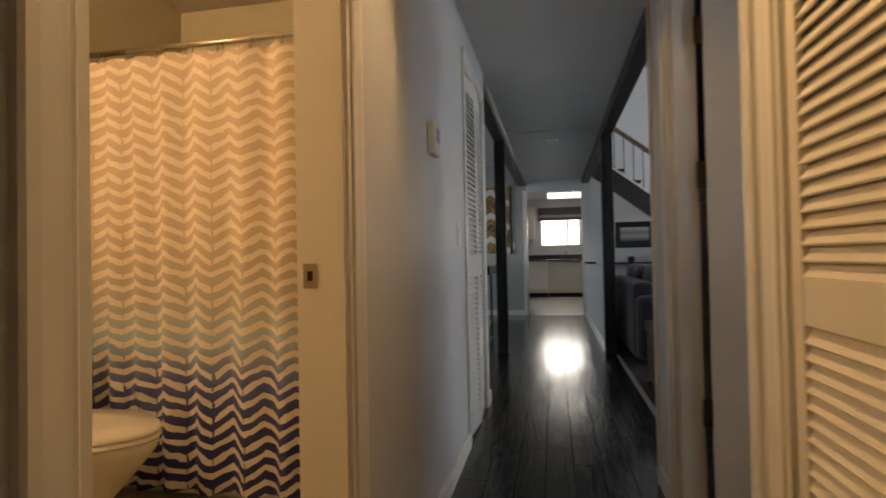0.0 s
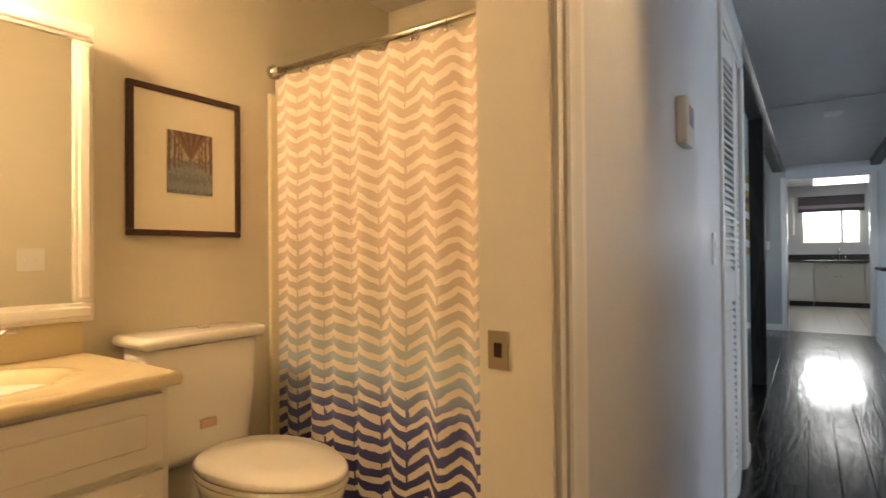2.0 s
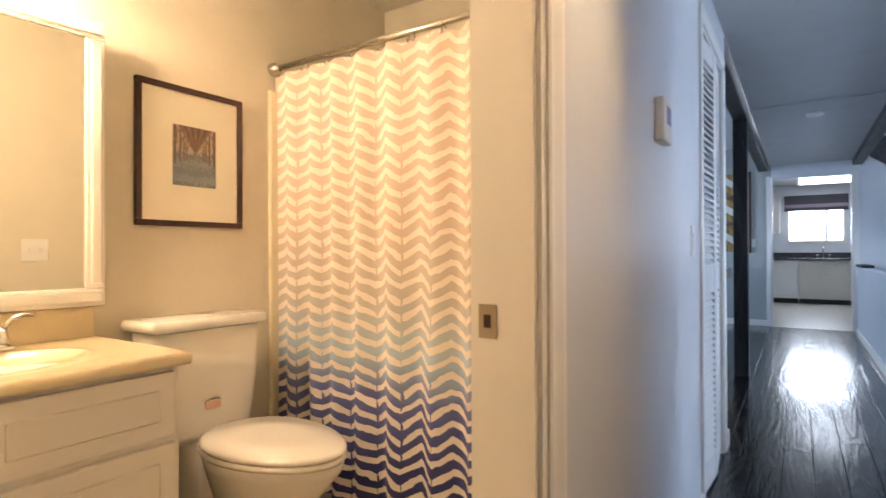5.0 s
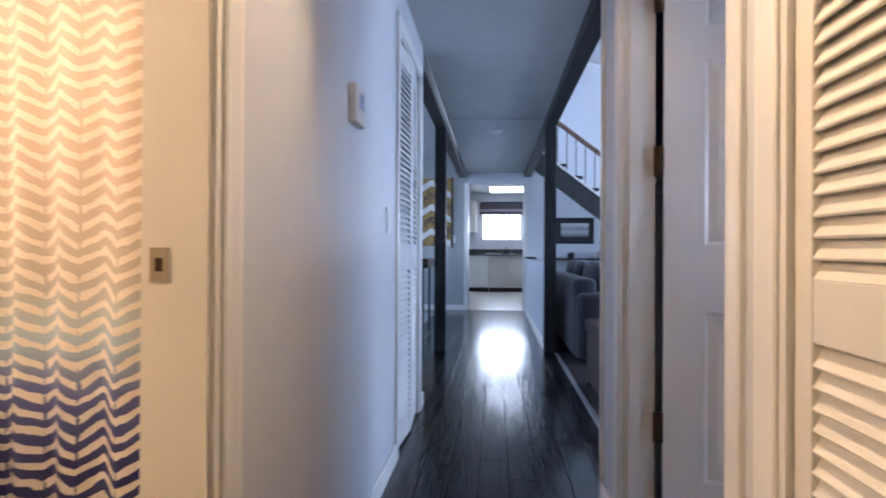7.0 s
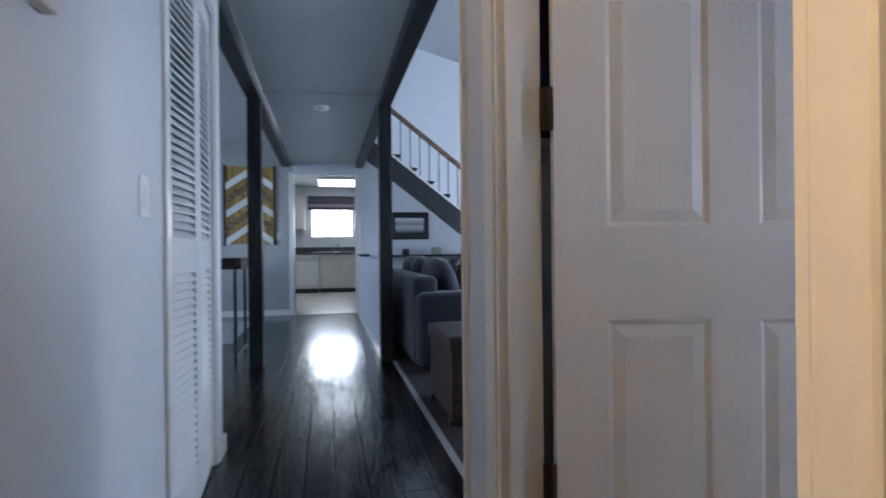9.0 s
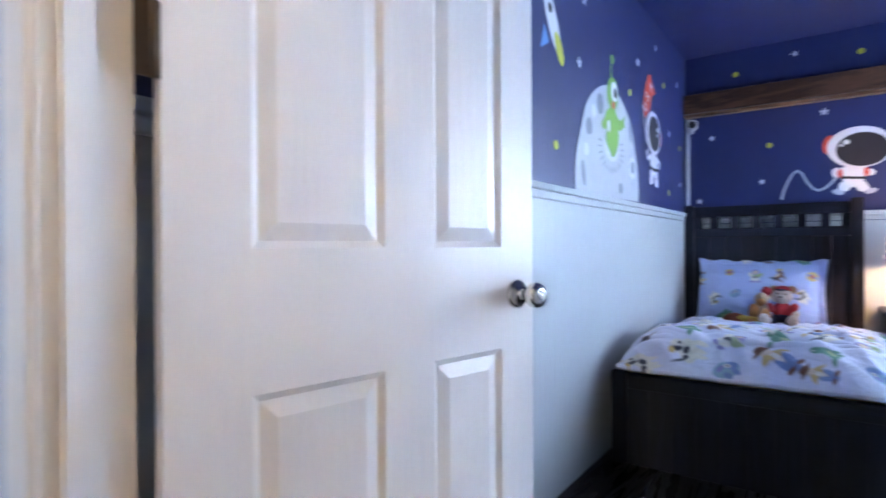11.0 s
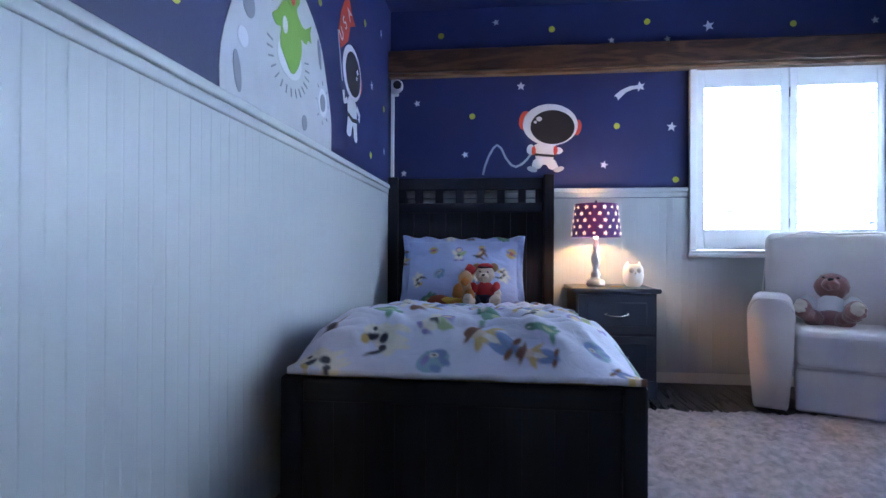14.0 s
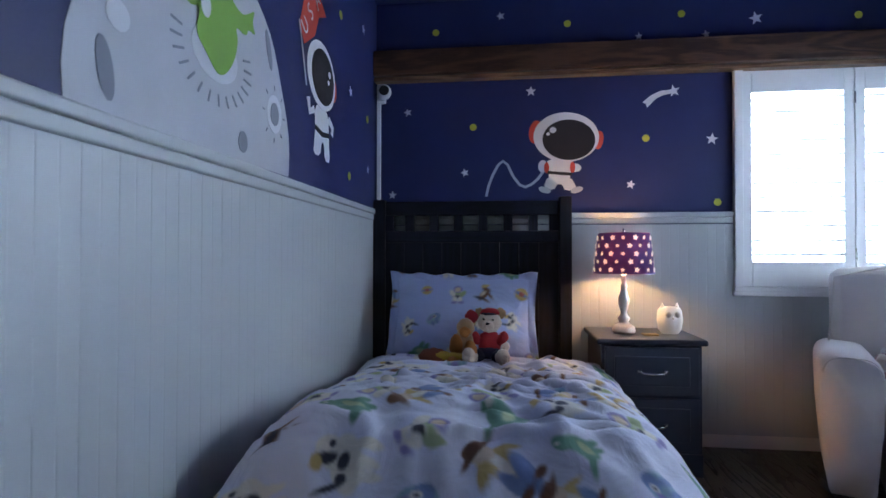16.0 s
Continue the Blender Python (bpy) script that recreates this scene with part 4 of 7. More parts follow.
# ---- bedroom ----
def print_cloth(name, base, scale, keep, colors):
    """Cotton printed with scattered small figures: irregular blots of several colours on a plain ground."""
    m = bpy.data.materials.new(name)
    m.use_nodes = True
    nt = m.node_tree
    b = nt.nodes["Principled BSDF"]
    b.inputs["Roughness"].default_value = 0.8
    b.inputs["Sheen Weight"].default_value = 0.15
    co = nt.nodes.new("ShaderNodeTexCoord")
    last = None
    wn = nt.nodes.new("ShaderNodeTexNoise")
    wn.inputs["Scale"].default_value, wn.inputs["Detail"].default_value = 26, 3
    nt.links.new(co.outputs["Object"], wn.inputs["Vector"])
    wm = nt.nodes.new("ShaderNodeVectorMath")
    wm.operation = "MULTIPLY_ADD"
    wm.inputs[1].default_value = (0.075, 0.075, 0.075)
    nt.links.new(wn.outputs["Color"], wm.inputs[0])
    nt.links.new(co.outputs["Object"], wm.inputs[2])
    ground = nt.nodes.new("ShaderNodeRGB")
    ground.outputs[0].default_value = (*base, 1)
    last = ground.outputs[0]
    for sc, size, kp, off in ((scale, 0.34, keep, 0.0), (scale * 2.3, 0.26, keep + 0.25, 3.7), (scale * 1.4, 0.12, keep, 9.1)):
        ad = nt.nodes.new("ShaderNodeVectorMath")
        ad.operation = "ADD"
        ad.inputs[1].default_value = (off, off * 0.7, off)
        nt.links.new(wm.outputs["Vector"], ad.inputs[0])
        v = nt.nodes.new("ShaderNodeTexVoronoi")
        v.voronoi_dimensions = "2D"
        v.inputs["Scale"].default_value = sc
        nt.links.new(ad.outputs["Vector"], v.inputs["Vector"])
        sp = nt.nodes.new("ShaderNodeSeparateColor")
        nt.links.new(v.outputs["Color"], sp.inputs["Color"])
        on = nt.nodes.new("ShaderNodeMath")
        on.operation = "LESS_THAN"
        on.inputs[1].default_value = size
        nt.links.new(v.outputs["Distance"], on.inputs[0])
        pick = nt.nodes.new("ShaderNodeMath")
        pick.operation = "GREATER_THAN"
        pick.inputs[1].default_value = kp
        nt.links.new(sp.outputs["Red"], pick.inputs[0])
        both = nt.nodes.new("ShaderNodeMath")
        both.operation = "MULTIPLY"
        nt.links.new(on.outputs["Value"], both.inputs[0])
        nt.links.new(pick.outputs["Value"], both.inputs[1])
        # the colour changes within a figure
        cn = nt.nodes.new("ShaderNodeTexNoise")
        cn.inputs["Scale"].default_value = 42
        nt.links.new(co.outputs["Object"], cn.inputs["Vector"])
        cm = nt.nodes.new("ShaderNodeMath")
        cm.operation = "MULTIPLY_ADD"
        cm.inputs[1].default_value = 0.9
        nt.links.new(cn.outputs["Fac"], cm.inputs[0])
        nt.links.new(sp.outputs["Green"], cm.inputs[2])
        fr = nt.nodes.new("ShaderNodeMath")
        fr.operation = "FRACT"
        nt.links.new(cm.outputs["Value"], fr.inputs[0])
        r = nt.nodes.new("ShaderNodeValToRGB")
        r.color_ramp.interpolation = "CONSTANT"
        el = r.color_ramp.elements
        el[0].color = (*colors[0], 1)
        el[1].position, el[1].color = 1.0 - 1.0 / len(colors), (*colors[-1], 1)
        for i, c in enumerate(colors[1:-1]):
            el.new((i + 1) / len(colors)).color = (*c, 1)
        nt.links.new(fr.outputs["Value"], r.inputs["Fac"])
        mx = nt.nodes.new("ShaderNodeMix")
        mx.data_type = "RGBA"
        nt.links.new(both.outputs["Value"], mx.inputs["Factor"])
        nt.links.new(last, mx.inputs["A"])
        nt.links.new(r.outputs["Color"], mx.inputs["B"])
        last = mx.outputs["Result"]
    nt.links.new(last, b.inputs["Base Color"])
    f = nt.nodes.new("ShaderNodeTexNoise")
    f.inputs["Scale"].default_value, f.inputs["Detail"].default_value, f.inputs["Distortion"].default_value = 13, 6, 0.8
    nt.links.new(co.outputs["Object"], f.inputs["Vector"])
    bn = nt.nodes.new("ShaderNodeBump")
    bn.inputs["Strength"].default_value, bn.inputs["Distance"].default_value = 0.6, 0.02
    nt.links.new(f.outputs["Fac"], bn.inputs["Height"])
    nt.links.new(bn.outputs["Normal"], b.inputs["Normal"])
    return m


# palette of the printed toys
INK_WHITE, INK_CREAM, INK_YELLOW, INK_BROWN, INK_DARK = (0.82, 0.78, 0.68), (0.74, 0.60, 0.44), (0.62, 0.46, 0.17), (0.20, 0.09, 0.045), (0.05, 0.05, 0.07)
INK_GREEN, INK_LIME, INK_PURPLE, INK_BLUE, INK_RED, INK_TEAL = (0.15, 0.31, 0.21), (0.42, 0.50, 0.26), (0.30, 0.26, 0.54), (0.22, 0.30, 0.54), (0.52, 0.15, 0.12), (0.32, 0.46, 0.55)
# each toy: ellipses (x, y, half width, half height, turn, ink), about one unit high
TOYS = {
    "rider": [(0.0, 0.0, 0.16, 0.22, 0, INK_YELLOW), (0.0, 0.02, 0.07, 0.20, 0, INK_WHITE), (-0.1, -0.33, 0.08, 0.22, 0.25, INK_BLUE), (0.12, -0.33, 0.08, 0.22, -0.35, INK_BLUE), (-0.14, -0.52, 0.10, 0.05, 0, INK_BROWN), (0.2, -0.5, 0.10, 0.05, 0, INK_BROWN), (-0.26, 0.06, 0.16, 0.05, 0.5, INK_YELLOW), (0.26, 0.1, 0.16, 0.05, -0.6, INK_YELLOW), (0.0, 0.3, 0.11, 0.13, 0, INK_CREAM), (0.0, 0.40, 0.25, 0.05, 0.1, INK_BROWN), (0.0, 0.46, 0.12, 0.09, 0, INK_BROWN)],
    "robot": [(0.0, 0.0, 0.22, 0.2, 0, INK_WHITE), (0.0, 0.06, 0.13, 0.08, 0, INK_LIME), (0.0, -0.16, 0.17, 0.07, 0, INK_DARK), (-0.14, -0.36, 0.09, 0.16, 0.2, INK_WHITE), (0.14, -0.36, 0.09, 0.16, -0.2, INK_WHITE), (-0.18, -0.5, 0.11, 0.06, 0, INK_PURPLE), (0.2, -0.5, 0.11, 0.06, 0, INK_PURPLE), (-0.3, 0.06, 0.09, 0.16, 0.5, INK_WHITE), (0.3, 0.02, 0.09, 0.16, -0.7, INK_LIME), (0.0, 0.3, 0.17, 0.16, 0, INK_PURPLE), (0.0, 0.28, 0.12, 0.11, 0, INK_CREAM)],
    "spotted_dog": [(0.0, -0.1, 0.32, 0.16, 0.15, INK_WHITE), (-0.22, -0.34, 0.06, 0.18, 0, INK_WHITE), (0.22, -0.32, 0.06, 0.18, 0, INK_WHITE), (-0.04, -0.32, 0.06, 0.16, 0, INK_WHITE), (0.24, 0.18, 0.18, 0.15, 0.3, INK_WHITE), (0.14, 0.22, 0.06, 0.14, 0.2, INK_DARK), (0.06, -0.08, 0.09, 0.07, 0, INK_DARK), (-0.2, -0.05, 0.06, 0.06, 0, INK_DARK), (0.36, 0.14, 0.04, 0.04, 0, INK_DARK), (-0.36, 0.1, 0.04, 0.16, 0.5, INK_DARK), (0.04, 0.36, 0.1, 0.06, 0, INK_YELLOW)],
    "dinosaur": [(0.0, -0.05, 0.28, 0.17, 0.2, INK_GREEN), (0.3, 0.2, 0.16, 0.1, -0.1, INK_GREEN), (0.2, 0.08, 0.1, 0.18, -0.4, INK_GREEN), (-0.36, -0.02, 0.24, 0.06, -0.4, INK_GREEN), (-0.1, -0.28, 0.07, 0.15, 0, INK_GREEN), (0.12, -0.26, 0.07, 0.15, 0, INK_GREEN), (0.02, -0.1, 0.16, 0.07, 0.2, INK_LIME), (0.34, 0.24, 0.03, 0.03, 0, INK_WHITE)],
    "piggy": [(0.0, 0.0, 0.26, 0.2, 0, INK_TEAL), (0.22, 0.06, 0.12, 0.12, 0, INK_BLUE), (-0.12, -0.2, 0.06, 0.1, 0, INK_BLUE), (0.12, -0.2, 0.06, 0.1, 0, INK_BLUE), (0.1, 0.1, 0.06, 0.06, 0, INK_WHITE), (0.1, 0.1, 0.025, 0.03, 0, INK_DARK), (-0.1, 0.12, 0.1, 0.05, 0.4, INK_PURPLE)],
    "horse": [(0.0, -0.05, 0.3, 0.14, 0.1, INK_BROWN), (0.3, 0.18, 0.1, 0.2, -0.5, INK_BROWN), (0.42, 0.3, 0.15, 0.08, -0.5, INK_YELLOW), (-0.2, -0.3, 0.05, 0.2, 0.2, INK_BROWN), (0.18, -0.3, 0.05, 0.2, -0.2, INK_BROWN), (0.0, 0.04, 0.14, 0.07, 0, INK_CREAM), (-0.34, 0.0, 0.05, 0.2, 0.5, INK_DARK)],
    "ball": [(0.0, 0.0, 0.2, 0.2, 0, INK_YELLOW), (0.0, 0.0, 0.2, 0.06, 0, INK_BLUE), (0.0, 0.0, 0.08, 0.08, 0, INK_RED)],
}


def toy_colors(points, ground, w, h, step, size, seed):
    """Colours of a toy print at (a, b) points of a cloth w by h, the toys strewn in jittered rows."""
    rnd = random.Random(seed)
    q = np.array(points)
    col = np.tile(np.array((*ground, 1.0)), (len(q), 1))
    names = ["rider", "spotted_dog", "piggy", "robot", "dinosaur", "horse", "rider", "robot", "spotted_dog", "ball"]
    k = 0
    for r in range(int(h / step) + 2):
        for c in range(int(w / step) + 2):
            a = (c + 0.5 * (r % 2)) * step + rnd.uniform(-0.24, 0.24) * step
            b = r * step * 0.92 + rnd.uniform(-0.2, 0.2) * step
            toy = names[(k * 3 + rnd.randrange(3)) % len(names)]
            k += 1
            turn, sc = rnd.uniform(-0.9, 0.9) + (math.pi if rnd.random() < 0.3 else 0), size * rnd.uniform(0.8, 1.2)
            d = (q - (a, b)) / sc
            near = np.nonzero((d ** 2).sum(axis=1) < 0.6)[0]
            if not len(near):
                continue
            d = d[near]
            x, y = d[:, 0] * math.cos(turn) + d[:, 1] * math.sin(turn), -d[:, 0] * math.sin(turn) + d[:, 1] * math.cos(turn)
            for cx, cy, rx, ry, tn, ink in TOYS[toy]:
                cx, cy, rx, ry = cx * 0.78, cy * 0.78, rx * 1.15, ry * 1.1
                ex, ey = x - cx, y - cy
                ux, uy = ex * math.cos(tn) + ey * math.sin(tn), -ex * math.sin(tn) + ey * math.cos(tn)
                soft = np.clip((1 - np.sqrt((ux / rx) ** 2 + (uy / ry) ** 2)) * min(rx, ry) * sc / 0.006 + 0.5, 0, 1)[:, None]
                col[near, :3] = col[near, :3] * (1 - soft) + np.array(ink) * soft
    return col


def printed_cotton(name):
    """Cotton cloth whose print is stored with the mesh, with a fine weave and soft crumpling."""
    m = bpy.data.materials.new(name)
    m.use_nodes = True
    nt = m.node_tree
    b = nt.nodes["Principled BSDF"]
    b.inputs["Roughness"].default_value = 0.8
    b.inputs["Sheen Weight"].default_value = 0.12
    at = nt.nodes.new("ShaderNodeAttribute")
    at.attribute_name = "print"
    co = nt.nodes.new("ShaderNodeTexCoord")
    fade = nt.nodes.new("ShaderNodeTexNoise")
    fade.inputs["Scale"].default_value, fade.inputs["Detail"].default_value = 9, 6
    nt.links.new(co.outputs["Object"], fade.inputs["Vector"])
    rp = nt.nodes.new("ShaderNodeMapRange")
    rp.inputs["To Min"].default_value, rp.inputs["To Max"].default_value = 0.90, 1.08
    nt.links.new(fade.outputs["Fac"], rp.inputs["Value"])
    mx = nt.nodes.new("ShaderNodeVectorMath")
    mx.operation = "SCALE"
    nt.links.new(at.outputs["Color"], mx.inputs[0])
    nt.links.new(rp.outputs["Result"], mx.inputs["Scale"])
    nt.links.new(mx.outputs["Vector"], b.inputs["Base Color"])
    f = nt.nodes.new("ShaderNodeTexNoise")
    f.inputs["Scale"].default_value, f.inputs["Detail"].default_value, f.inputs["Distortion"].default_value = 11, 7, 1.2
    nt.links.new(co.outputs["Object"], f.inputs["Vector"])
    bn = nt.nodes.new("ShaderNodeBump")
    bn.inputs["Strength"].default_value, bn.inputs["Distance"].default_value = 0.45, 0.02
    nt.links.new(f.outputs["Fac"], bn.inputs["Height"])
    nt.links.new(bn.outputs["Normal"], b.inputs["Normal"])
    return m


def lay_print(ob, colors):
    at = ob.data.color_attributes.new("print", "FLOAT_COLOR", "POINT")
    at.data.foreach_set("color", colors.astype(np.float32).ravel())


CLOTH = printed_cotton("printed_duvet_cotton")
PILLOWC = printed_cotton("printed_pillow_cotton")


def bed():
    root = thing("bed", pose(0, 0, 0.003), "dark navy-black wooden single bed with slotted headboard, made up", "bed")
    # headboard
    hx0, hx1, hy0, hy1 = 4.455, 4.50, 4.018, 5.066
    part("post", bx(hx0 - 0.012, hx1 + 0.012, hy0, hy0 + 0.066, 0, 1.295, 0.008), FURN_DK, root)
    part("post", bx(hx0 - 0.012, hx1 + 0.012, hy1 - 0.066, hy1, 0, 1.285, 0.008), FURN_DK, root)
    a, b = hy0 + 0.066, hy1 - 0.066
    part("top_rail", bx(hx0, hx1, a, b, 1.200, 1.275, 0.006), FURN_DKX, root)
    part("slot_rail", bx(hx0, hx1, a, b, 1.055, 1.118, 0.006), FURN_DKX, root)
    n = 7
    pitch = (b - a) / n
    me = mesh_of("slot_bar", bx(hx0 + 0.004, hx1 - 0.004, -0.0235, 0.0235, 1.118, 1.200), FURN_DK)
    for i in range(n + 1):
        piece("slot_bar", me, root, pose(0, min(max(a + pitch * i, a + 0.0235), b - 0.0235), 0))
    me = mesh_of("headboard_plank", bx(hx0 + 0.006, hx1 - 0.006, -0.0505, 0.0505, 0.25, 1.055, 0.0018, 1), FURN_DK)
    for i in range(9):
        piece("headboard_plank", me, root, pose(0, a + 0.0509 + 0.1018 * i, 0))
    # footboard
    fx0, fx1, fy0, fy1 = 2.655, 2.70, 3.905, 5.01
    for y in (fy0, fy1 - 0.07):
        part("post", bx(fx0 - 0.008, fx1 + 0.008, y, y + 0.07, 0, 0.425, 0.012, 3), FURN_DK, root)
    part("foot_rail", bx(fx0, fx1, fy0 + 0.07, fy1 - 0.07, 0.345, 0.415, 0.01, 3), FURN_DKX, root)
    me = mesh_of("footboard_plank", bx(fx0 + 0.01, fx1 - 0.006, -0.0482, 0.0482, 0.0, 0.345, 0.0018, 1), FURN_DK)
    for i in range(10):
        piece("footboard_plank", me, root, pose(0, fy0 + 0.1188 + 0.0965 * i, 0))
    part("side_rail", bx(fx1, hx0, 3.955, 3.985, 0.10, 0.40, 0.006), FURN_DKX, root)
    part("side_rail", bx(fx1, hx0, 4.975, 5.005, 0.10, 0.40, 0.006), FURN_DKX, root)
    part("base", bx(fx1, hx0, 3.985, 4.975, 0.12, 0.26), FURN_DKX, root)
    mt = thing("mattress", pose(0, 0, 0), "single mattress with a cream fitted sheet", "mattress")
    part("body", bx(2.72, 4.44, 4.0, 4.97, 0.265, 0.465, 0.05, 4), mat("cream_sheet", (0.72, 0.55, 0.36), 0.8, bump=0.15, bscale=20), mt, smooth=True)
    # duvet
    bm = bmesh.new()
    nx, ny = 270, 220
    g, flat = [], []
    rc = random.Random(4)
    creases = []
    for k in range(34):
        cx, cy, an, ln = rc.uniform(2.75, 4.15), rc.uniform(3.95, 4.98), rc.choice((1.45, 1.6, 1.75, 0.5, 2.5, 1.2)) + rc.uniform(-0.25, 0.25), rc.uniform(0.06, 0.2)
        creases.append((cx, cy, math.cos(an), math.sin(an), ln, rc.uniform(0.009, 0.019) * rc.choice((1, 1, -0.7))))
    for k in range(7):
        an = 0.4 + k * 0.83
        creases.append((3.42 + 0.12 * math.cos(an), 4.42 + 0.12 * math.sin(an), math.cos(an), math.sin(an), 0.11, 0.011))
    for i in range(nx + 1):
        row = []
        for j in range(ny + 1):
            u, v = i / nx, j / ny
            x, y = 2.652 + 1.553 * u, 3.87 + 1.155 * v
            y = 4.45 + (y - 4.45) * (1 - 0.075 * max(0.0, 1 - u / 0.35))
            top = 0.505 + 0.075 * math.exp(-((u - 0.25) / 0.30) ** 2)
            foot = min(1, u / 0.16)
            foot = 1 - (1 - foot) ** 2.2
            head = min(1, (1 - u) / 0.05)
            e = min(1, v / 0.26)
            e2 = min(1, (1 - v) / 0.16)
            side = (1 - (1 - e) ** 2.4) * (1 - 0.75 * (1 - e2) ** 2.4)
            lo = 0.395 + 0.040 * max(0.0, 1 - u / 0.10)
            z = lo + (top - lo) * min(foot, 1) * side
            z = z if head >= 1 else 0.47 + (z - 0.47) * head ** 0.4
            w = noise.noise(Vector((x * 3.1, y * 4.3, 0.5))) * 0.020 + noise.noise(Vector((x * 9, y * 7, 4))) * 0.010
            cr = abs(noise.noise(Vector((x * 6 + y * 2, y * 8 - x * 3, 7)))) * -0.030 + (0.5 - abs(noise.noise(Vector((x * 11 - y * 3, y * 5 + x * 2, 1))))) * 0.012
            for cx, cy, ca, sa, ln, hh in creases:
                dx, dy = x - cx, y - cy
                al, ac = (dx * ca + dy * sa) / ln, dx * sa - dy * ca
                if abs(al) < 1.4 and abs(ac) < 0.05:
                    cr += hh * math.exp(-(ac / 0.011) ** 2) * max(0.0, 1 - (al / 1.4) ** 2)
            z += (w + cr) * min(1, foot * side + 0.25)
            flat.append((x - 2.652 - 0.05 * (1 - foot), y - 3.87 - 0.06 * (1 - e)))
            xx = x - 0.012 * (1 - foot) + 0.008 * noise.noise(Vector((y * 8, 1, 2))) * (1 - foot)
            row.append(bm.verts.new((xx, y + 0.012 * noise.noise(Vector((x * 5, 9, 2))) * (1 - e), max(z, 0.36))))
        g.append(row)
    for i in range(nx):
        for j in range(ny):
            bm.faces.new((g[i][j], g[i + 1][j], g[i + 1][j + 1], g[i][j + 1])).smooth = True
    dv = part("duvet", bm, CLOTH, None, "", True)
    tagged(dv, "lavender-blue duvet printed with scattered colourful toy figures", "duvet")
    lay_print(dv, toy_colors(flat, (0.74, 0.75, 0.86), 1.55, 1.155, 0.185, 0.175, 8))
    so = dv.modifiers.new("thick", "SOLIDIFY")
    so.thickness, so.offset = 0.02, -1
    # pillow
    bm = bmesh.new()
    n = 84
    g2, flat = {}, []
    for s in (0, 1):
        for i in range(n + 1):
            for j in range(n + 1):
                u, v = 2 * i / n - 1, 2 * j / n - 1
                fu, fv = min(1, (1 - abs(u)) / 0.10), min(1, (1 - abs(v)) / 0.14)
                puff = 0.075 * (max(0, 1 - (abs(u) / 0.9) ** 2.6) ** 0.5) * (max(0, 1 - (abs(v) / 0.86) ** 2.6) ** 0.5)
                puff += 0.008 * noise.noise(Vector((u * 4, v * 4, s * 5))) - 0.006 * abs(noise.noise(Vector((u * 7 + v * 3, v * 6, 2))))
                rip = 0.017 * math.sin(u * 17 + v * 5) * (1 - min(fu, fv))
                if s and (abs(u) == 1 or abs(v) == 1):
                    g2[s, i, j] = g2[0, i, j]
                else:
                    flat.append((0.355 * (u + 1), 0.215 * (v + 1)))
                    g2[s, i, j] = bm.verts.new((0.355 * u * (1 + 0.05 * v * v), 0.215 * v * (1 + 0.07 * u * u), rip + (puff if s else -puff * 0.6)))
        for i in range(n):
            for j in range(n):
                q = [g2[s, i, j], g2[s, i + 1, j], g2[s, i + 1, j + 1], g2[s, i, j + 1]]
                bm.faces.new(q if s else q[::-1]).smooth = True
    pl = part("pillow", bm, PILLOWC)
    lay_print(pl, toy_colors(flat, (0.46, 0.53, 0.78), 0.71, 0.43, 0.165, 0.12, 3))
    tagged(pl, "blue printed pillow with a wide flange leaning on the headboard", "pillow")
    # own x across the bed, own y up, own z towards the foot
    up = Vector((0.36, 0, 0.93)).normalized()
    ac = Vector((0, -1, 0))
    pl.matrix_basis = Matrix.Translation((4.25, 4.57, 0.692)) @ Matrix((ac, up, ac.cross(up))).transposed().to_4x4()


bed()
FUR_CREAM = mat("cream_plush", (0.62, 0.52, 0.42), 0.95, bump=0.8, bscale=160, sheen=0.4, var=0.12)
FUR_TAN = mat("tan_plush", (0.42, 0.26, 0.13), 0.95, bump=0.8, bscale=160, sheen=0.4, var=0.12)
FUR_ROSE = mat("dusty_rose_plush", (0.27, 0.125, 0.115), 0.95, bump=0.9, bscale=150, sheen=0.4, var=0.15)
RED = mat("red_felt", (0.42, 0.02, 0.025), 0.8, bump=0.2)
DARKBLUE = mat("dark_blue_felt", (0.02, 0.02, 0.05), 0.8)
ORANGE = mat("orange_plush", (0.46, 0.19, 0.045), 0.95, bump=0.7, bscale=160, var=0.2)
WHITE_F = mat("white_cotton", (0.72, 0.70, 0.68), 0.85, bump=0.2)


